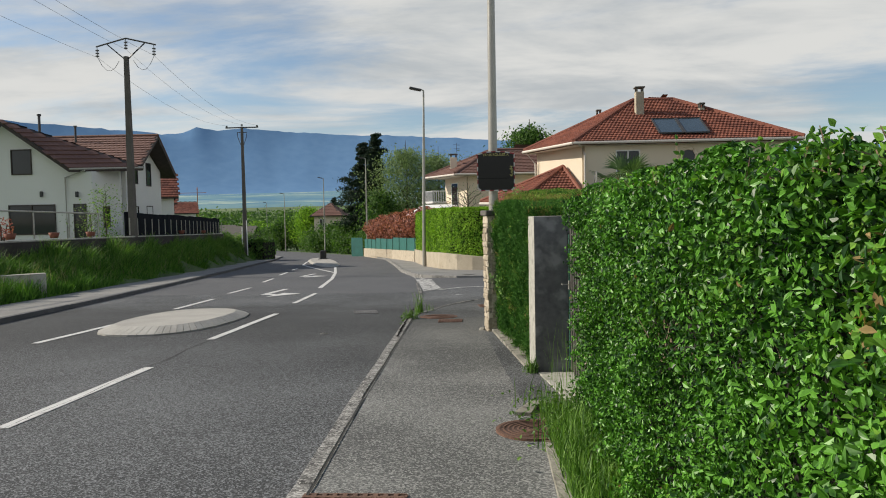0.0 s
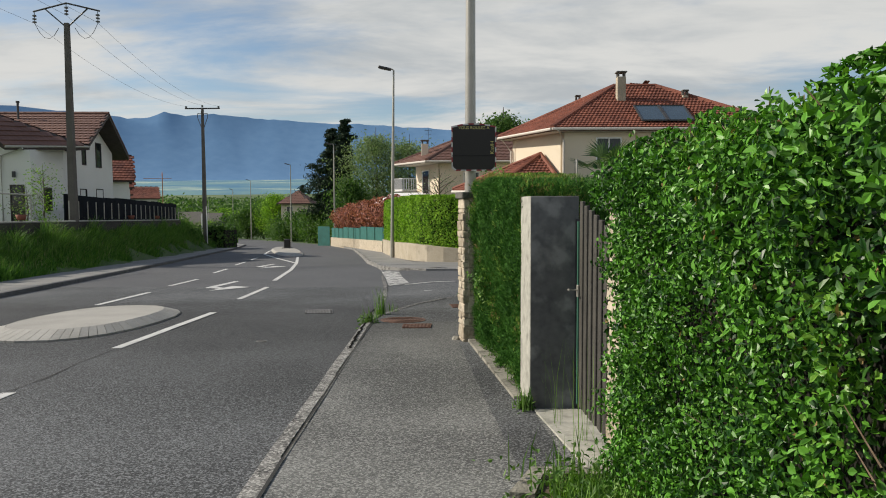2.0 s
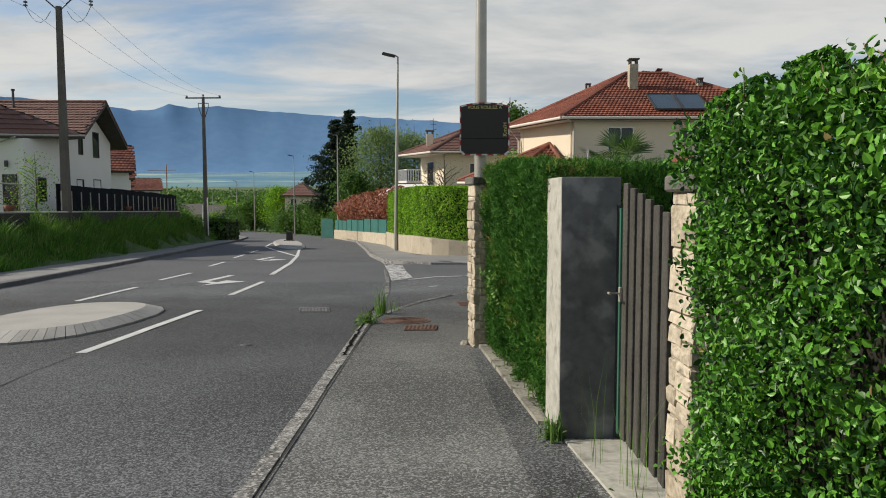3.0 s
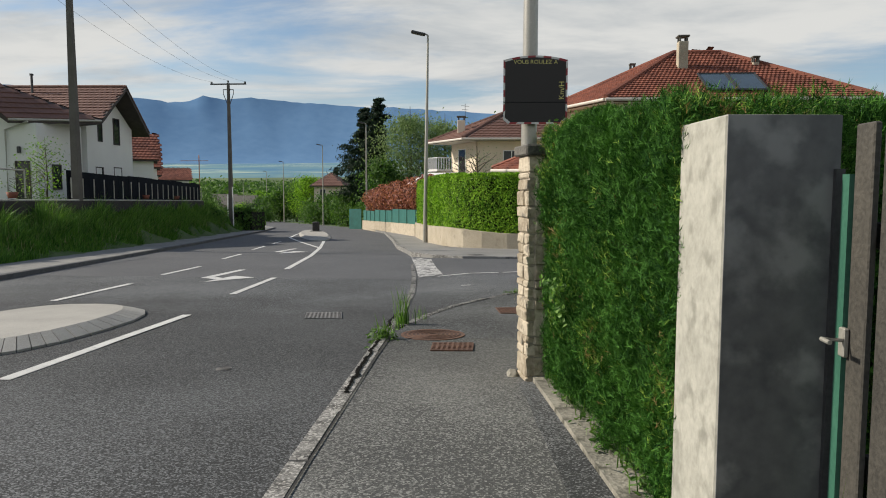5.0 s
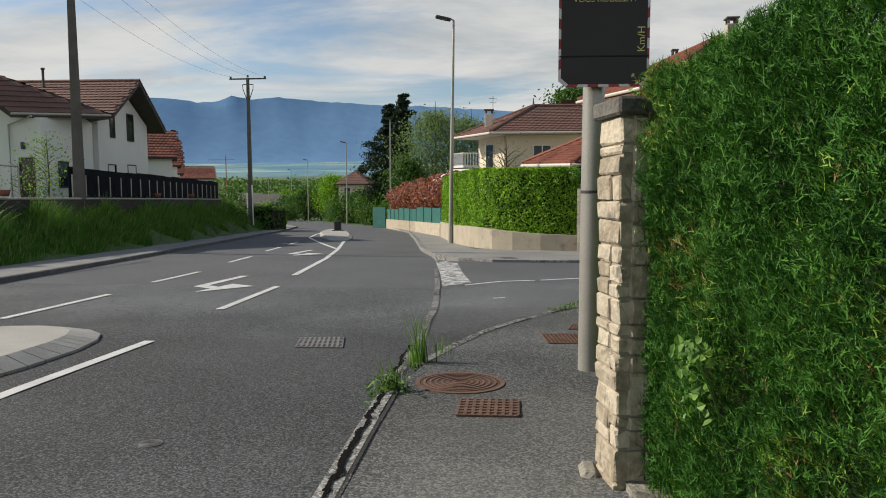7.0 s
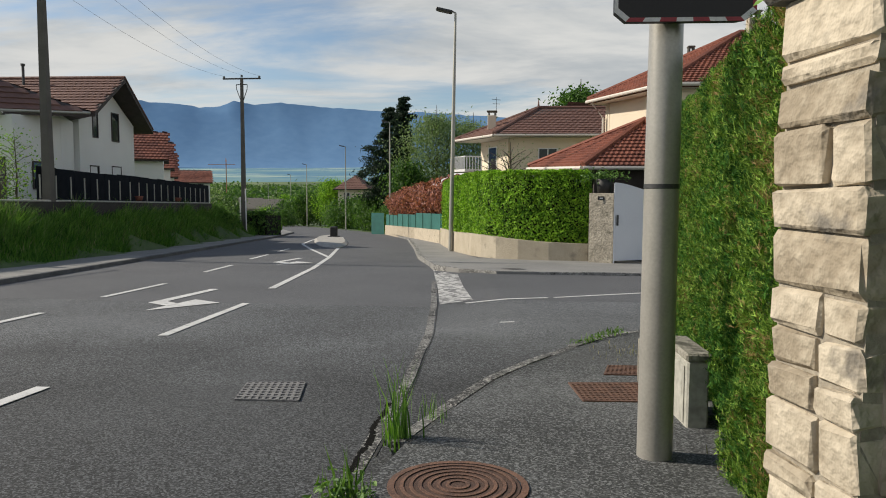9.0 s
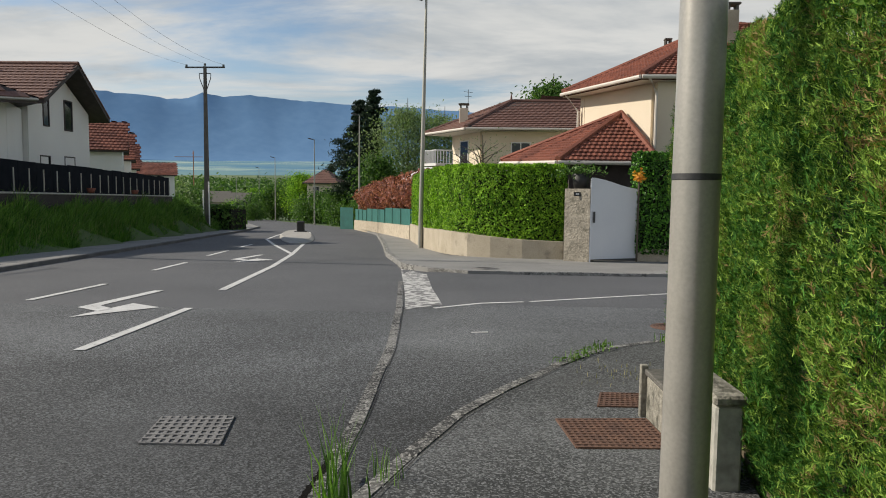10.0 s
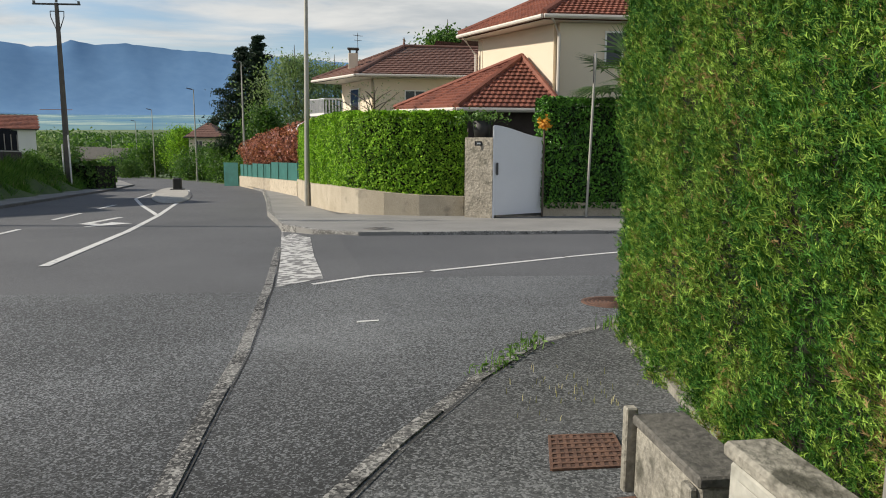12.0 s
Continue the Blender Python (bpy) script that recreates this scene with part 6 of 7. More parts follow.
for k in range(n):
    s0, s1 = k / n, (k + 1) / n
    x0, x1 = 2.16 + 1.5 * s0, 2.16 + 1.5 * s1
    m.quad((x0, gy_(s0), G(32.5) + 0.2), (x1, gy_(s1), G(32.5) + 0.2), (x1, gy_(s1), gtop(s1)), (x0, gy_(s0), gtop(s0)))
    m.quad((x1, gy_(s1) + 0.04, G(32.5) + 0.2), (x0, gy_(s0) + 0.04, G(32.5) + 0.2), (x0, gy_(s0) + 0.04, gtop(s0)), (x1, gy_(s1) + 0.04, gtop(s1)))
    m.quad((x0, gy_(s0), gtop(s0)), (x1, gy_(s1), gtop(s1)), (x1, gy_(s1) + 0.04, gtop(s1)), (x0, gy_(s0) + 0.04, gtop(s0)))
part("panel", m, GATE_WHITE, wg)
part("handle", Mesh().box((2.22, 32.29, 0.12), (2.28, 32.34, 0.45), bevel=0.01), DARK_METAL, wg, "black handle")
part("frame_edge", Mesh().box((2.13, 32.30, G(32.5) + 0.12), (2.17, 32.37, 1.42)), GATE_WHITE, wg)
pg = part("gate_wing_wall", Mesh().box((3.68, 33.05, G(33) - 0.1), (8.5, 33.3, G(33) + 0.5), bevel=0.02), ROUGHCAST, None, "low pale wall beside the white gate", at=(3.7, 33.1, G(33)), kind="structure")
tagged(pg, category="low wall")
post = thing("road_sign", (4.75, 32.4, G(32.4) + 0.12), "thin grey post with a round sign seen edge-on", "road sign")
part("post", Mesh().tube([(4.75, 32.4, G(32.4) + 0.12), (4.87, 32.4, 3.35)], 0.035, 10), LAMP_STEEL, post)
part("sign_plate", Mesh().tube([(4.80, 32.36, 2.95), (4.83, 32.352, 2.95)], 0.38, 24), IRON, post, "grey sign back")
gf_ = thing("fence", (-10, 66, G(66)), "green mesh fence on a low stone wall", "fence")
FL = [(-5.1, 48.2), (-7.9, 57.5), (-10.8, 67), (-13.4, 75.5)]
for k, (a, b) in enumerate(zip(FL, FL[1:])):
    part("wall_section", Mesh().prism([b, a, (a[0] + 0.3, a[1] + 0.2), (b[0] + 0.3, b[1] + 0.2)], [G(b[1]) - 0.2, G(a[1]) - 0.2, G(a[1]) - 0.2, G(b[1]) - 0.2], [G(b[1]) + 0.85, G(a[1]) + 0.85, G(a[1]) + 0.85, G(b[1]) + 0.85]), STONE, gf_, "pale rubble wall")
    part("screen", Mesh().prism([(b[0] + 0.12, b[1]), (a[0] + 0.12, a[1]), (a[0] + 0.17, a[1]), (b[0] + 0.17, b[1])], [G(b[1]) + 0.86, G(a[1]) + 0.86, G(a[1]) + 0.86, G(b[1]) + 0.86], [G(b[1]) + 1.85, G(a[1]) + 1.72, G(a[1]) + 1.72, G(b[1]) + 1.85]), GREEN_MESH, gf_, "green screen")
    for s in (0, 0.33, 0.66):
        x, y = a[0] + (b[0] - a[0]) * s, a[1] + (b[1] - a[1]) * s
        part("post", Mesh().tube([(x + 0.06, y, G(y) + 0.8), (x + 0.06, y, G(y) + 1.8)], 0.025, 6), GREEN_METAL, gf_)
part("screen", Mesh().prism([(-15.0, 76.9), (-13.6, 76), (-13.6, 76.1), (-15.0, 77.0)], [G(77) - 0.1] * 4, [G(77) + 2.0] * 4), GREEN_MESH, gf_, "green gate screen")

# ---- far crane ----
cr = thing("tower_crane", (-125, 300, -14), "thin orange tower crane far off in the valley", "crane")
CR = mat("crane_paint", (0.40, 0.17, 0.09), (0.5, 0.22, 0.12), 2, 0.6, 0)
part("mast", Mesh().box((-125.14, 299.85, -16), (-124.86, 300.15, 14.2)), CR, cr)
part("jib", Mesh().box((-133, 299.9, 12.9), (-121, 300.1, 13.1)), CR, cr)
part("peak", Mesh().tube([(-125, 300, 14.2), (-125, 300, 15.6)], [0.3, 0.1], 5), CR, cr)


# ---- hedges ----
LOW = lambda x, y: G(y) + 0.04
hedge("hedge", "glossy green privet hedge, clipped, with bare brown patches", [(0.76, -0.2), (0.78, 3.0), (0.80, 6.25)], 1.3, LOW, lambda x, y: 1.66 + 0.05 * noise.noise(Vector((x, y, 0))), 8000, LAUREL, 0.030, 0.0175, rough=0.12, group="hedges along the footway", spread=0.95, holes=0.58, shoots=2200, ends=(False, True), mix=((0.035, THUJA_BROWN, "dry_foliage", "dry brown leaves"), (0.10, SHOOT, "young_foliage", "fresh lighter leaves")), bias=lambda p: 1.0 * np.clip((p[:, 2] - 1.0) / 0.4, 0, 1) * np.clip((2.2 - p[:, 1]) / 0.6, 0, 1))
hedge("hedge", "dense dark green cypress hedge, clipped flat", [(0.47, 8.58), (0.28, 9.9), (0.10, 11.45)], 0.95, LOW, lambda x, y: 1.62 + 0.03 * (y - 8.4), 12000, THUJA, 0.060, 0.0042, "fan", 0.08, group="hedges along the footway", spread=0.6, under=0.10, furrow=0.06, mix=((0.012, THUJA_BROWN, "dry_sprays", "dry brown sprays"), (0.05, THUJA_PALE, "pale_sprays", "yellow-green sprays")))
hedge("hedge", "dark green cypress hedge running back from the gate", [(7.5, 9.6), (1.3, 8.75)], 0.9, LOW, lambda x, y: 1.60, 900, THUJA, 0.13, 0.022, "fan", 0.05, group="hedges along the footway")
hedge("hedge", "tall cypress hedge, yellow-green with dry brown sprays", [(0.30, 11.85), (0.42, 13.7), (0.84, 16.2), (1.13, 18.6), (1.42, 19.2), (2.3, 19.55)], 1.1, LOW, lambda x, y: 1.80 + 0.045 * (y - 12) + 0.05 * noise.noise(Vector((x * 2, y * 2, 0))), 8600, THUJA, 0.052, 0.0046, "fan", 0.065, under=0.04, furrow=0.12, mix=((0.12, THUJA_BROWN, "dry_sprays", "dry brown sprays"), (0.48, THUJA_PALE, "pale_sprays", "yellow-green sprays")), group="hedges along the footway", spread=0.5, ends=(True, False), bias=lambda p: 0.45 * np.clip(13.6 - p[:, 1], -0.5, 1.0))
hedge("hedge", "bright green clipped hedge on the low wall", [(1.45, 33.5), (0.2, 33.63), (-0.72, 33.88), (-1.42, 34.3), (-1.93, 34.95), (-2.32, 35.85), (-3.45, 39.7), (-4.85, 47.5)], 1.4, lambda x, y: G(y) + 0.7, lambda x, y: 1.84 - max(0, y - 36) * 0.016, 850, BRIGHT_HEDGE, 0.09, 0.048, rough=0.085, group="hedges at the corner", spread=0.6)
hedge("hedge", "dark green clipped hedge beside the white gate", [(7.6, 32.9), (3.62, 33.0), (3.6, 34.0)], 1.2, lambda x, y: G(y) + 0.35, lambda x, y: 2.2, 650, LAUREL, 0.10, 0.05, rough=0.09, group="hedges at the corner")
for x, y, w in ((-24.0, 64, 3.4), (-56, 150, 7), (-66, 172, 8)):
    hedge("hedge", "clipped green hedge beside the road further down", [(x + w, y - 0.4), (x, y)], 3.0, lambda x, y: terrain(x, y) - 0.2, lambda x, y: G(y) + 1.9, 60, BRIGHT_HEDGE if y > 100 else TREE_GREEN, 0.25, 0.16, rough=0.12, group="hedges down the road")

# red shrub behind the green fence
def shrub(name, label, blobs, material, count, length, width, category="shrub", group=""):
    x0, y0, z0 = blobs[0][:3]
    th = thing(name, (x0, y0, terrain(x0, y0)), label, category, group)
    P, N = [], []
    tw = Mesh()
    for x, y, z, rx, ry, rz in blobs:
        n = int(count * rx * rz)
        d = rng.normal(0, 1, (n, 3)); d /= np.linalg.norm(d, axis=1, keepdims=True)
        r = rng.uniform(0.55, 1.0, n) ** 0.6
        p = d * r[:, None] * [rx, ry, rz] + [x, y, z]
        j = bumps(p, 1.2) * 0.35
        p += d * j[:, None]
        P.append(p); N.append(d)
        for k in range(5):
            e = Vector((x + random.uniform(-0.6, 0.6) * rx, y + random.uniform(-0.5, 0.5) * ry, z + 0.6 * rz))
            tw.tube([(x, y, terrain(x, y) - 0.1), (x + (e.x - x) * 0.4, y, (z + terrain(x, y)) / 2), e], [0.06, 0.04, 0.015], 5)
    part("branches", tw, BARK, th)
    part("foliage", leaves_mesh(np.concatenate(P), np.concatenate(N), length, width, 0.8), material, th, kind="stuff")
    return th


shrub("shrub", "dense red-leaved shrub behind the green fence", [(-4.5 - 0.92 * k, 50.0 + 3.1 * k, G(50 + 3.1 * k) + 2.75, 1.35, 1.6, 1.25) for k in range(9)], RED_LEAF, 1200, 0.19, 0.11)


# ---- trees ----
def tree(x, y, h, r, material, label, leaf_len=0.3, count=5000, trunk=0.16, base=0.25, kind="broad", sink=0.0):
    z0 = terrain(x, y) - 0.1 - sink
    th = thing("tree", (x, y, z0), label, "tree", "trees")
    rd = random.Random(int(abs(x * 13 + y * 7)))
    tr = Mesh()
    tr.tube([(x, y, z0), (x + 0.1, y, z0 + h * 0.45), (x + 0.05, y, z0 + h * 0.92)], [trunk, trunk * 0.7, trunk * 0.12], 8)
    tips = []
    nl = 34 if kind != "conifer" else 90
    for k in range(nl):
        f = base + (0.95 - base) * k / nl
        a = k * 2.4 + rd.uniform(-0.4, 0.4)
        if kind == "conifer":
            ln = r * ((1 - f) / (1 - base)) ** 0.62 * rd.uniform(0.35, 1.15) * (0.8 + 0.3 * math.sin(a * 1.0 + f * 9))
            rise = -0.10 * ln
        else:
            s = (f - base) / (0.95 - base)
            ln = r * math.sin(math.pi * min(1, 0.18 + 0.78 * s)) ** 0.7 * rd.uniform(0.55, 1.12)
            rise = ln * rd.uniform(0.25, 0.8)
        p = Vector((x, y, z0 + h * f * (0.86 if kind != "conifer" else 1)))
        q = p + Vector((math.cos(a) * ln, math.sin(a) * ln, rise))
        tr.tube([p, p.lerp(q, 0.5) + Vector((0, 0, 0.06 * ln)), q], [trunk * 0.3, trunk * 0.18, 0.012], 4)
        tips.append((p, q, ln))
    part("trunk", tr, BARK, th, "branching trunk")
    P, N = [], []
    for p, q, ln in tips:
        n = int(count / nl)
        s = np.clip(rng.beta(2.2, 1.2, n), 0, 1)[:, None]
        c = np.array(p)[None] * (1 - s) + np.array(q)[None] * s
        sp_ = 0.11 * ln + 0.10 if kind == "conifer" else 0.25 * ln + 0.22
        o = rng.normal(0, 1, (n, 3)) * [sp_, sp_, sp_ * (0.45 if kind == "conifer" else 0.8)]
        if kind == "birch":
            o[:, 2] -= np.abs(rng.normal(0, 0.5, n))
        P.append(c + o)
        nn = o + [0, 0, 0.3]
        N.append(nn / np.linalg.norm(nn, axis=1, keepdims=True))
    part("crown", leaves_mesh(np.concatenate(P), np.concatenate(N), leaf_len, leaf_len * (0.24 if kind == "conifer" else 0.5), 0.8, droop=1.2 if kind == "birch" else 0), material, th, kind="stuff")
    return th


tree(-15.2, 96, 17.2, 3.9, CONIFER, "dark tall spruce with drooping branches", 0.46, 21000, 0.3, 0.12, "conifer")
tree(-17.3, 98, 16.2, 5.4, CONIFER, "dark conifer beside the tall spruce", 0.46, 21000, 0.25, 0.1, "conifer")
tree(-10.6, 92, 16.0, 4.8, BIRCH, "airy birch with fine pale green leaves", 0.28, 13000, 0.2, 0.2, "birch")
tree(-6.6, 95, 15.5, 4.6, BIRCH, "airy birch with fine pale green leaves", 0.28, 11000, 0.2, 0.25, "birch")
tree(-13.2, 88, 9.0, 2.6, TREE_GREEN, "green garden tree behind the red shrub", 0.35, 4500, 0.15, 0.2)
tree(4.4, 76, 15.6, 2.9, TREE_GREEN, "round dark green tree behind the houses", 0.32, 15000, 0.25, 0.3)
tree(-24.0, 110, 4.6, 2.8, TREE_GREEN, "leafy green roadside tree", 0.4, 4500, 0.15, 0.12)
tree(-19.5, 98, 4.6, 2.4, TREE_GREEN, "leafy green roadside bush tree", 0.35, 4000, 0.12, 0.08)
tree(-35.0, 137, 9.6, 3.3, BRIGHT_HEDGE, "fresh bright green tree beside the small house", 0.32, 9000, 0.18, 0.12)
tree(-38.5, 141, 7.6, 2.8, TREE_GREEN, "fresh green tree beside the road", 0.32, 6000, 0.18, 0.12)
tree(-33.2, 152, 12.0, 2.6, CONIFER, "small dark conifer behind the small house", 0.4, 6000, 0.18, 0.12, "conifer")
tree(-42, 142, 6.5, 3.5, TREE_GREEN, "leafy green roadside tree", 0.45, 3500, 0.15, 0.1)
tree(-48, 152, 5.0, 3.2, TREE_GREEN, "leafy green roadside tree", 0.45, 3500, 0.15, 0.1)
for x, y, h, r, m_ in ((-41, 128, 3.0, 2.2, TREE_GREEN), (-45.5, 138, 3.2, 2.4, CONIFER), (-50, 147, 3.4, 2.6, TREE_GREEN), (-59, 168, 3.8, 3.0, BRIGHT_HEDGE), (-27.5, 112, 3.6, 2.2, TREE_GREEN)):
    tree(x, y, h, r, m_, "rounded bush beside the road further down", 0.26, 2600, 0.08, 0.05)
tree(-77, 190, 7.0, 3.4, TREE_GREEN, "leafy green tree far down the road", 0.5, 2500, 0.15, 0.1)
rt = random.Random(5)
for k in range(22):
    y = rt.uniform(125, 260)
    tree(-y * rt.uniform(0.39, 0.52) - 2, y, rt.uniform(4.5, 8.5), rt.uniform(2.5, 4.5), (TREE_GREEN, BIRCH, TREE_GREEN)[k % 3], "green tree beyond the bend of the road", 0.6, 1200, 0.18, 0.08)
for k in range(9):
    y = 84 + 5.5 * k
    tree(lerp_line(GUT, y) + rt.uniform(2.5, 4.5), y, rt.uniform(2.2, 3.4), rt.uniform(1.6, 2.4), TREE_GREEN, "low dark green bush beside the road", 0.3, 2200, 0.08, 0.05)
for k in range(26):
    y = rt.uniform(190, 330)
    x = -0.36 * y + rt.uniform(-70, 48)
    tree(x, y, rt.uniform(4.5, 8), rt.uniform(2.5, 4.5), (TREE_GREEN, BIRCH, BRIGHT_HEDGE)[k % 3], "distant green tree in the valley", 0.65, 1000, 0.2, 0.1, sink=1.5)
# woods and hedgerows of the valley floor, past counting
wp = []
for k in range(150):
    d = 330 + 260 * rt.random() ** 1.3
    a = radians(rt.uniform(5, 33))
    cx, cy = -d * math.sin(a), d * math.cos(a)
    r = rt.uniform(3, 6)
    q = rng.normal(0, 1, (100, 3)) * [r * 1.4, r * 0.6, r * 0.32] + [cx, cy, terrain(cx, cy) + r * 0.4]
    wp.append(q)
wp = np.concatenate(wp)
tagged(part("far_woods", leaves_mesh(wp, np.tile([0, -0.5, 0.8], (len(wp), 1)), 1.9, 1.3, 0.8), TREE_GREEN, None, "distant green woods and hedgerows in the valley", kind="stuff"), category="woods")
tree(-18.6, 33.5, 3.6, 0.75, BRIGHT_HEDGE, "slim young tree with fresh leaves behind the wall", 0.11, 520, 0.04, 0.2)
tree(-19.8, 34.2, 2.5, 0.9, BIRCH, "slim young tree with fresh leaves behind the wall", 0.10, 320, 0.04, 0.2)
tree(-1.3, 43.5, 5.7, 2.3, BIRCH, "sparse pale garden tree with bare twigs", 0.09, 800, 0.11, 0.2)

# ---- palm in front of the house ----
PC = Vector((6.35, 33.5, 2.5))
pm = thing("palm", (PC.x, PC.y, -1.3), "fan palm with spiky grey-green leaves beside the house", "palm")
part("trunk", Mesh().tube([(PC.x - 0.05, PC.y, -1.4), tuple(PC)], [0.16, 0.2], 10), BARK, pm)
for k in range(30):
    fr = Mesh()
    a, el = k * 2.4, random.uniform(-0.3, 1.3)
    d = Vector((math.cos(a) * math.cos(el), math.sin(a) * math.cos(el), math.sin(el)))
    c = PC + d * 1.0
    sd = d.cross(Vector((0, 0, 1))).normalized()
    upv = sd.cross(d)
    fr.tube([PC, c], 0.014, 3)
    for q in range(13):
        t = (q - 6) / 6 * 1.3
        v = d * math.cos(t) + sd * math.sin(t)
        w = -d * math.sin(t) + sd * math.cos(t)
        fr.quad(c - w * 0.025, c + v * 0.55 - w * 0.045 + upv * 0.05, c + v * 1.1 - Vector((0, 0, 0.12)), c + v * 0.55 + w * 0.045 + upv * 0.05)
    part("frond", fr, PALM, pm)


# ---- grass and weeds ----
def scatter_box(n, x0, x1, y0, y1, zf):
    p = np.stack([rng.uniform(x0, x1, n), rng.uniform(y0, y1, n), np.zeros(n)], 1)
    p[:, 2] = [zf(x, y) for x, y, _ in p]
    return p


def bank_points(n, lo=0.0, hi=1.0):
    yb = 12 + 57 * rng.uniform(0, 1, n) ** 0.95
    kx = np.array([left_line(y) - 1.9 for y in yb]); wx = np.array([lerp_line(WALL_L, y) for y in yb])
    xb = kx + (wx - kx) * rng.uniform(lo, hi, n)
    p = np.stack([xb, yb, [terrain(x, y) - 0.03 for x, y in zip(xb, yb)]], 1)
    clump = bumps(p, 0.55, 2.0) + 0.7 * bumps(p, 1.7, 8.0)
    return p, np.clip(0.62 + 0.75 * clump, 0.34, 1.25)


for name_, label_, cnt_, lo_, hi_, h_, w_, lean_, m_ in (
        ("bank_grass", "long dark green grass on the sloping bank", 70000, 0.0, 1.0, 0.62, 0.026, 0.8, BANK_GRASS),
        ("bank_grass_tall", "tall uneven grass and weeds below the garden wall", 26000, 0.45, 1.0, 0.85, 0.024, 0.9, GRASS),
        ("bank_stems", "pale seeding stems standing in the bank grass", 3500, 0.1, 1.0, 0.95, 0.012, 0.5, DRY_GRASS)):
    p_, c_h = bank_points(cnt_, lo_, hi_)
    tagged(part(name_, blades(p_, h_ * c_h, w_, lean_), m_, None, label_, kind="stuff"), category="grass")
shrub("shrub", "red flowering bush behind the garden wall", [(-16.4, 22.9, 1.25, 0.5, 0.4, 0.45)], RED_FLOWER, 1300, 0.08, 0.05)
shrub("shrub", "dark green bushes in the tall grass past the wall end", [(-21.0, 55.6, G(55.6) + 1.5, 1.0, 1.3, 1.0), (-21.8, 58.4, G(58.4) + 1.2, 1.2, 1.6, 1.1), (-23.6, 62.5, G(62.5) + 1.0, 1.3, 1.6, 1.0)], TREE_GREEN, 900, 0.16, 0.09)
pe = scatter_box(5200, 0.44, 0.82, 0.8, 6.2, lambda x, y: G(y) + 0.01)
tagged(part("verge_grass", blades(pe, 0.20, 0.008, 0.7), GRASS, None, "fresh green grass strip along the hedge foot", kind="stuff"), category="grass")


def weed_tuft(x, y, z, n, h, spread, material, label, width=0.008, leaves=0):
    th = thing("weed_tuft", (x, y, z), label, "weed", "weeds on the footway")
    p = np.array([x, y, z]) + rng.normal(0, 1, (n, 3)) * [spread, spread, 0]
    part("foliage", blades(p, h, width, 0.3), material, th, kind="stuff")
    if leaves:
        q = np.array([x, y, z + h * 0.3]) + rng.normal(0, 1, (leaves, 3)) * [spread * 1.3, spread * 1.3, h * 0.18]
        q[:, 2] = np.maximum(q[:, 2], z + 0.01)
        part("leafage", leaves_mesh(q, np.tile([0, 0, 1.0], (leaves, 1)), 0.05, 0.024, 0.7), WEED, th, kind="stuff")
    return th


FZ = lambda y: G(y) + S(y)
weed_tuft(-1.50, 13.15, G(13.2), 34, 0.34, 0.06, WEED, "leafy weed growing from the kerb joint", 0.013, 280)
weed_tuft(-1.42, 14.2, G(14.2) + 0.03, 70, 0.50, 0.04, GRASS, "tuft of tall grass growing from the kerb joint", 0.010)
weed_tuft(-1.25, 14.65, G(14.6) + 0.05, 20, 0.22, 0.05, GRASS, "thin grass tuft growing from the kerb joint", 0.006)
for k in range(7):
    s = k / 6
    weed_tuft(-0.05 + 0.55 * s, 17.75 + 0.8 * s, FZ(18), 10, 0.08, 0.045, WEED, "small low weeds along the kerb", 0.010, 9)
weed_tuft(1.30, 19.0, FZ(19), 90, 0.12, 0.08, GRASS, "small grass tuft at the hedge foot", 0.008, 20)
weed_tuft(0.46, 8.10, FZ(8), 40, 0.2, 0.035, WEED, "bright weed at the pillar foot", 0.012, 50)
weed_tuft(0.82, 7.2, G(7.2), 16, 0.7, 0.06, GRASS, "tall thin seeding grass at the gate", 0.004)
weed_tuft(0.66, 7.6, G(7.6), 8, 0.8, 0.05, GRASS, "tall thin seeding grass at the gate", 0.004)
weed_tuft(0.62, 6.1, G(6.1), 60, 0.35, 0.16, WEED, "leafy weeds at the hedge foot", 0.012, 420)
weed_tuft(0.60, 5.3, G(5.3), 60, 0.3, 0.14, GRASS, "leafy weeds at the hedge foot", 0.010, 160)
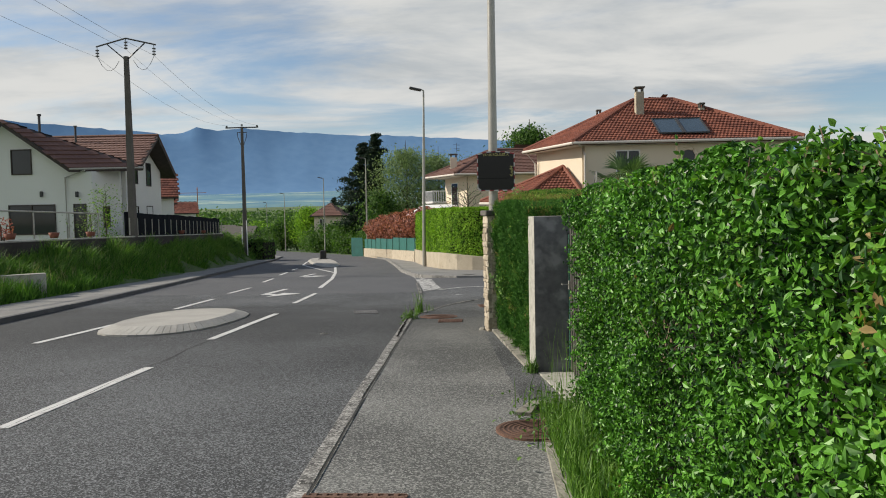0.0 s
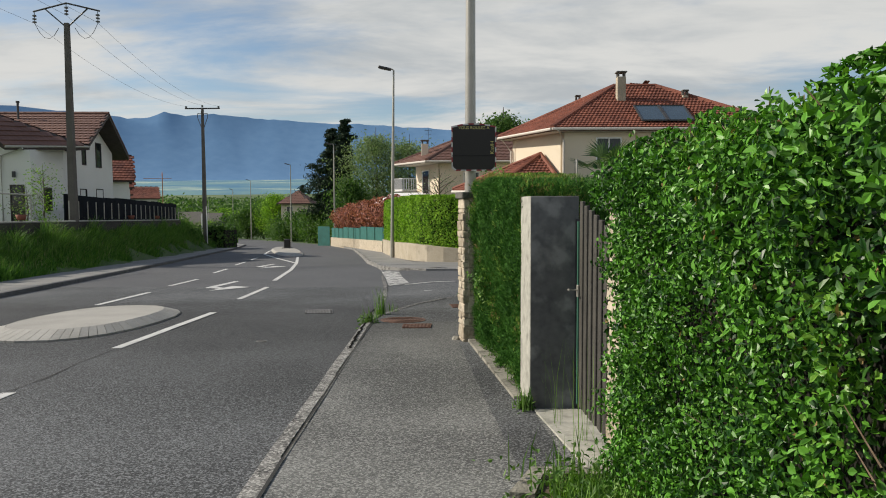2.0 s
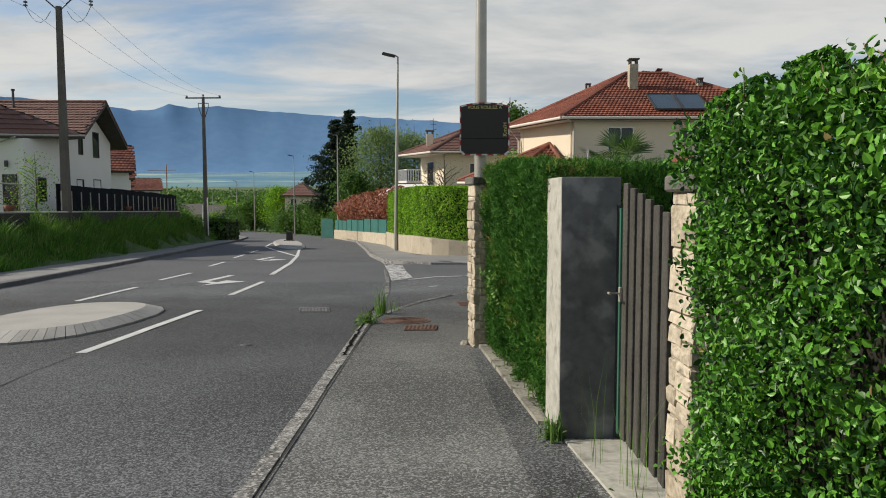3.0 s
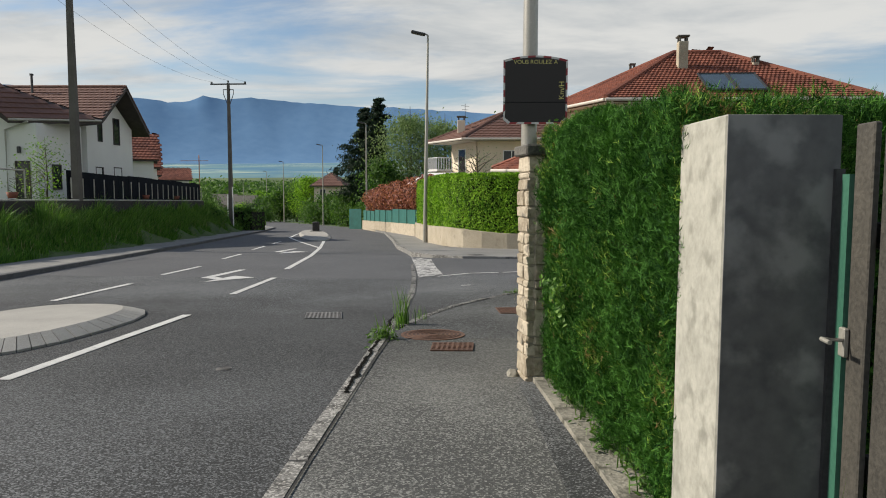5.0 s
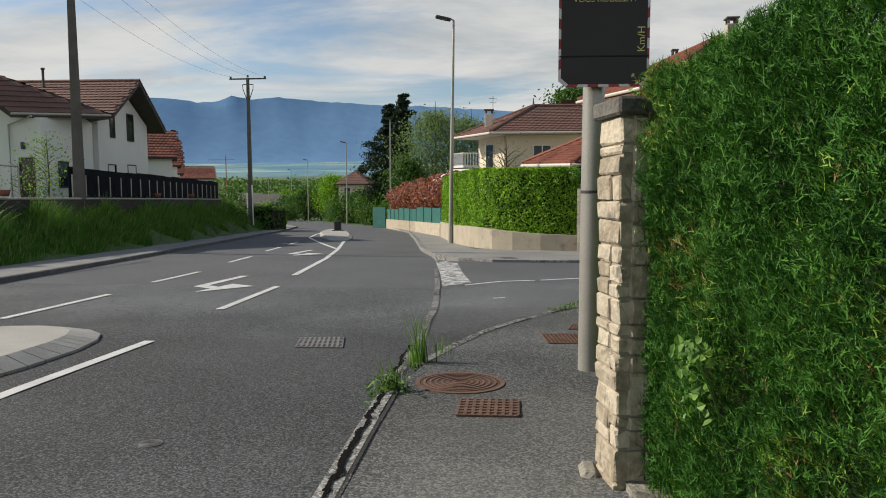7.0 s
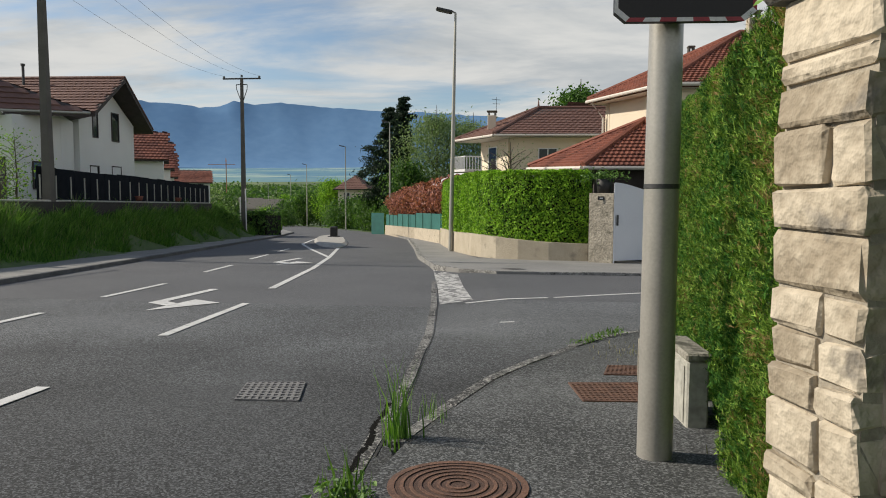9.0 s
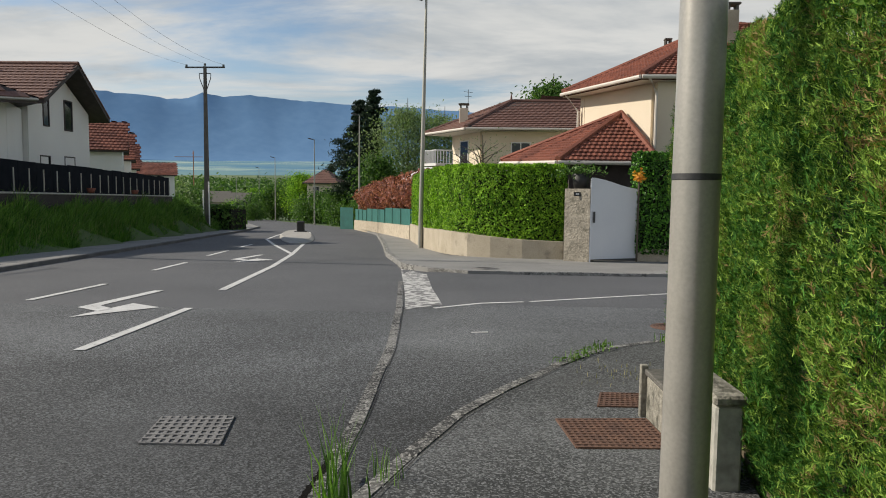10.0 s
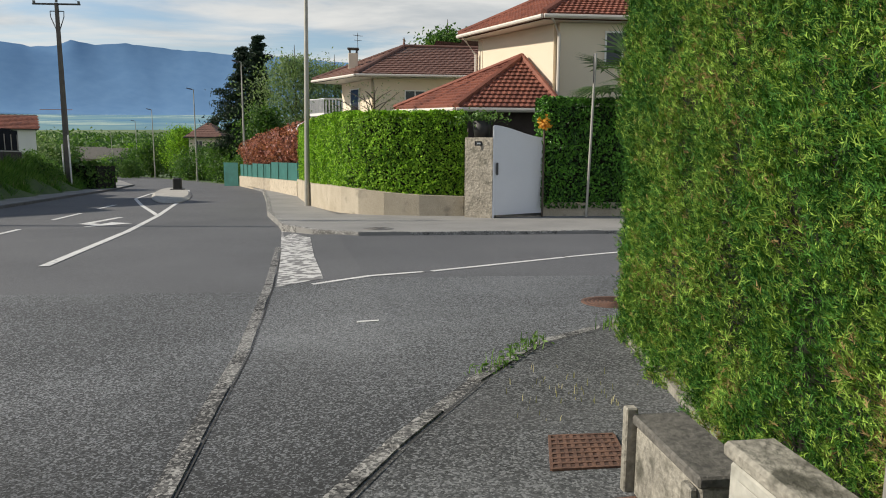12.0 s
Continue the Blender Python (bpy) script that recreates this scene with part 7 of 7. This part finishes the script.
for k in range(9):
    y = 8.8 + 0.3 * k
    weed_tuft(0.57 - 0.125 * (y - 8.3), y, G(y) + 0.06, 10, 0.14, 0.04, WEED, "small weeds under the cypress hedge", 0.008, 22)
weed_tuft(0.62, 14.0, FZ(14), 20, 0.1, 0.12, DRY_GRASS, "dry clippings at the hedge foot", 0.006, 0)
weed_tuft(0.40, 17.3, FZ(17.3), 60, 0.05, 0.22, DRY_GRASS, "dry moss and clippings on the footway", 0.006, 0)
yf = np.array([3.62, 32.8, 1.5]) + rng.normal(0, 1, (60, 3)) * [0.08, 0.06, 0.09]
fl = thing("flowers", (3.62, 32.85, G(33) + 0.1), "orange flowers beside the white gate", "flowers")
part("stem", Mesh().tube([(3.62, 32.85, G(33) + 0.1), (3.62, 32.85, 1.5)], 0.03, 6), BARK, fl)
part("blossom", leaves_mesh(yf, np.tile([0, -1.0, 0.3], (60, 1)), 0.1, 0.08, 0.6), FLOWER, fl)


def bramble(x, y, z, n, spread, label):
    th = thing("bramble", (x, y, z - 0.3), label, "bramble", "bramble shoots")
    st = Mesh()
    P = []
    for k in range(5):
        e = Vector((x, y, z)) + Vector(rng.normal(0, 1, 3) * spread)
        st.tube([(x + 0.12, y, z - 0.25), ((x + e.x) / 2, (y + e.y) / 2, (z + e.z) / 2 + 0.04), e], [0.003, 0.003, 0.002], 4)
        s = rng.uniform(0.3, 1, n)[:, None]
        P.append(np.array([[x, y, z]]) * (1 - s) + np.array(e)[None] * s + rng.normal(0, 0.035, (n, 3)))
    part("stem", st, WEED, th)
    P = np.concatenate(P)
    part("foliage", leaves_mesh(P, np.tile([-0.7, -0.5, 0.6], (len(P), 1)), 0.042, 0.026, 0.6), GRASS, th, kind="stuff")
    return th


bramble(0.13, 10.55, 0.55, 20, [0.05, 0.3, 0.14], "pale bramble shoot growing out of the dark hedge")
bramble(0.40, 11.6, 1.70, 8, [0.08, 0.13, 0.07], "pale bramble shoot over the pillar cap")
bramble(0.45, 12.5, 1.86, 16, [0.14, 0.3, 0.16], "green bramble shoots on top of the tall hedge")
bramble(0.46, 13.3, 1.75, 12, [0.08, 0.2, 0.2], "green bramble shoots on top of the tall hedge")
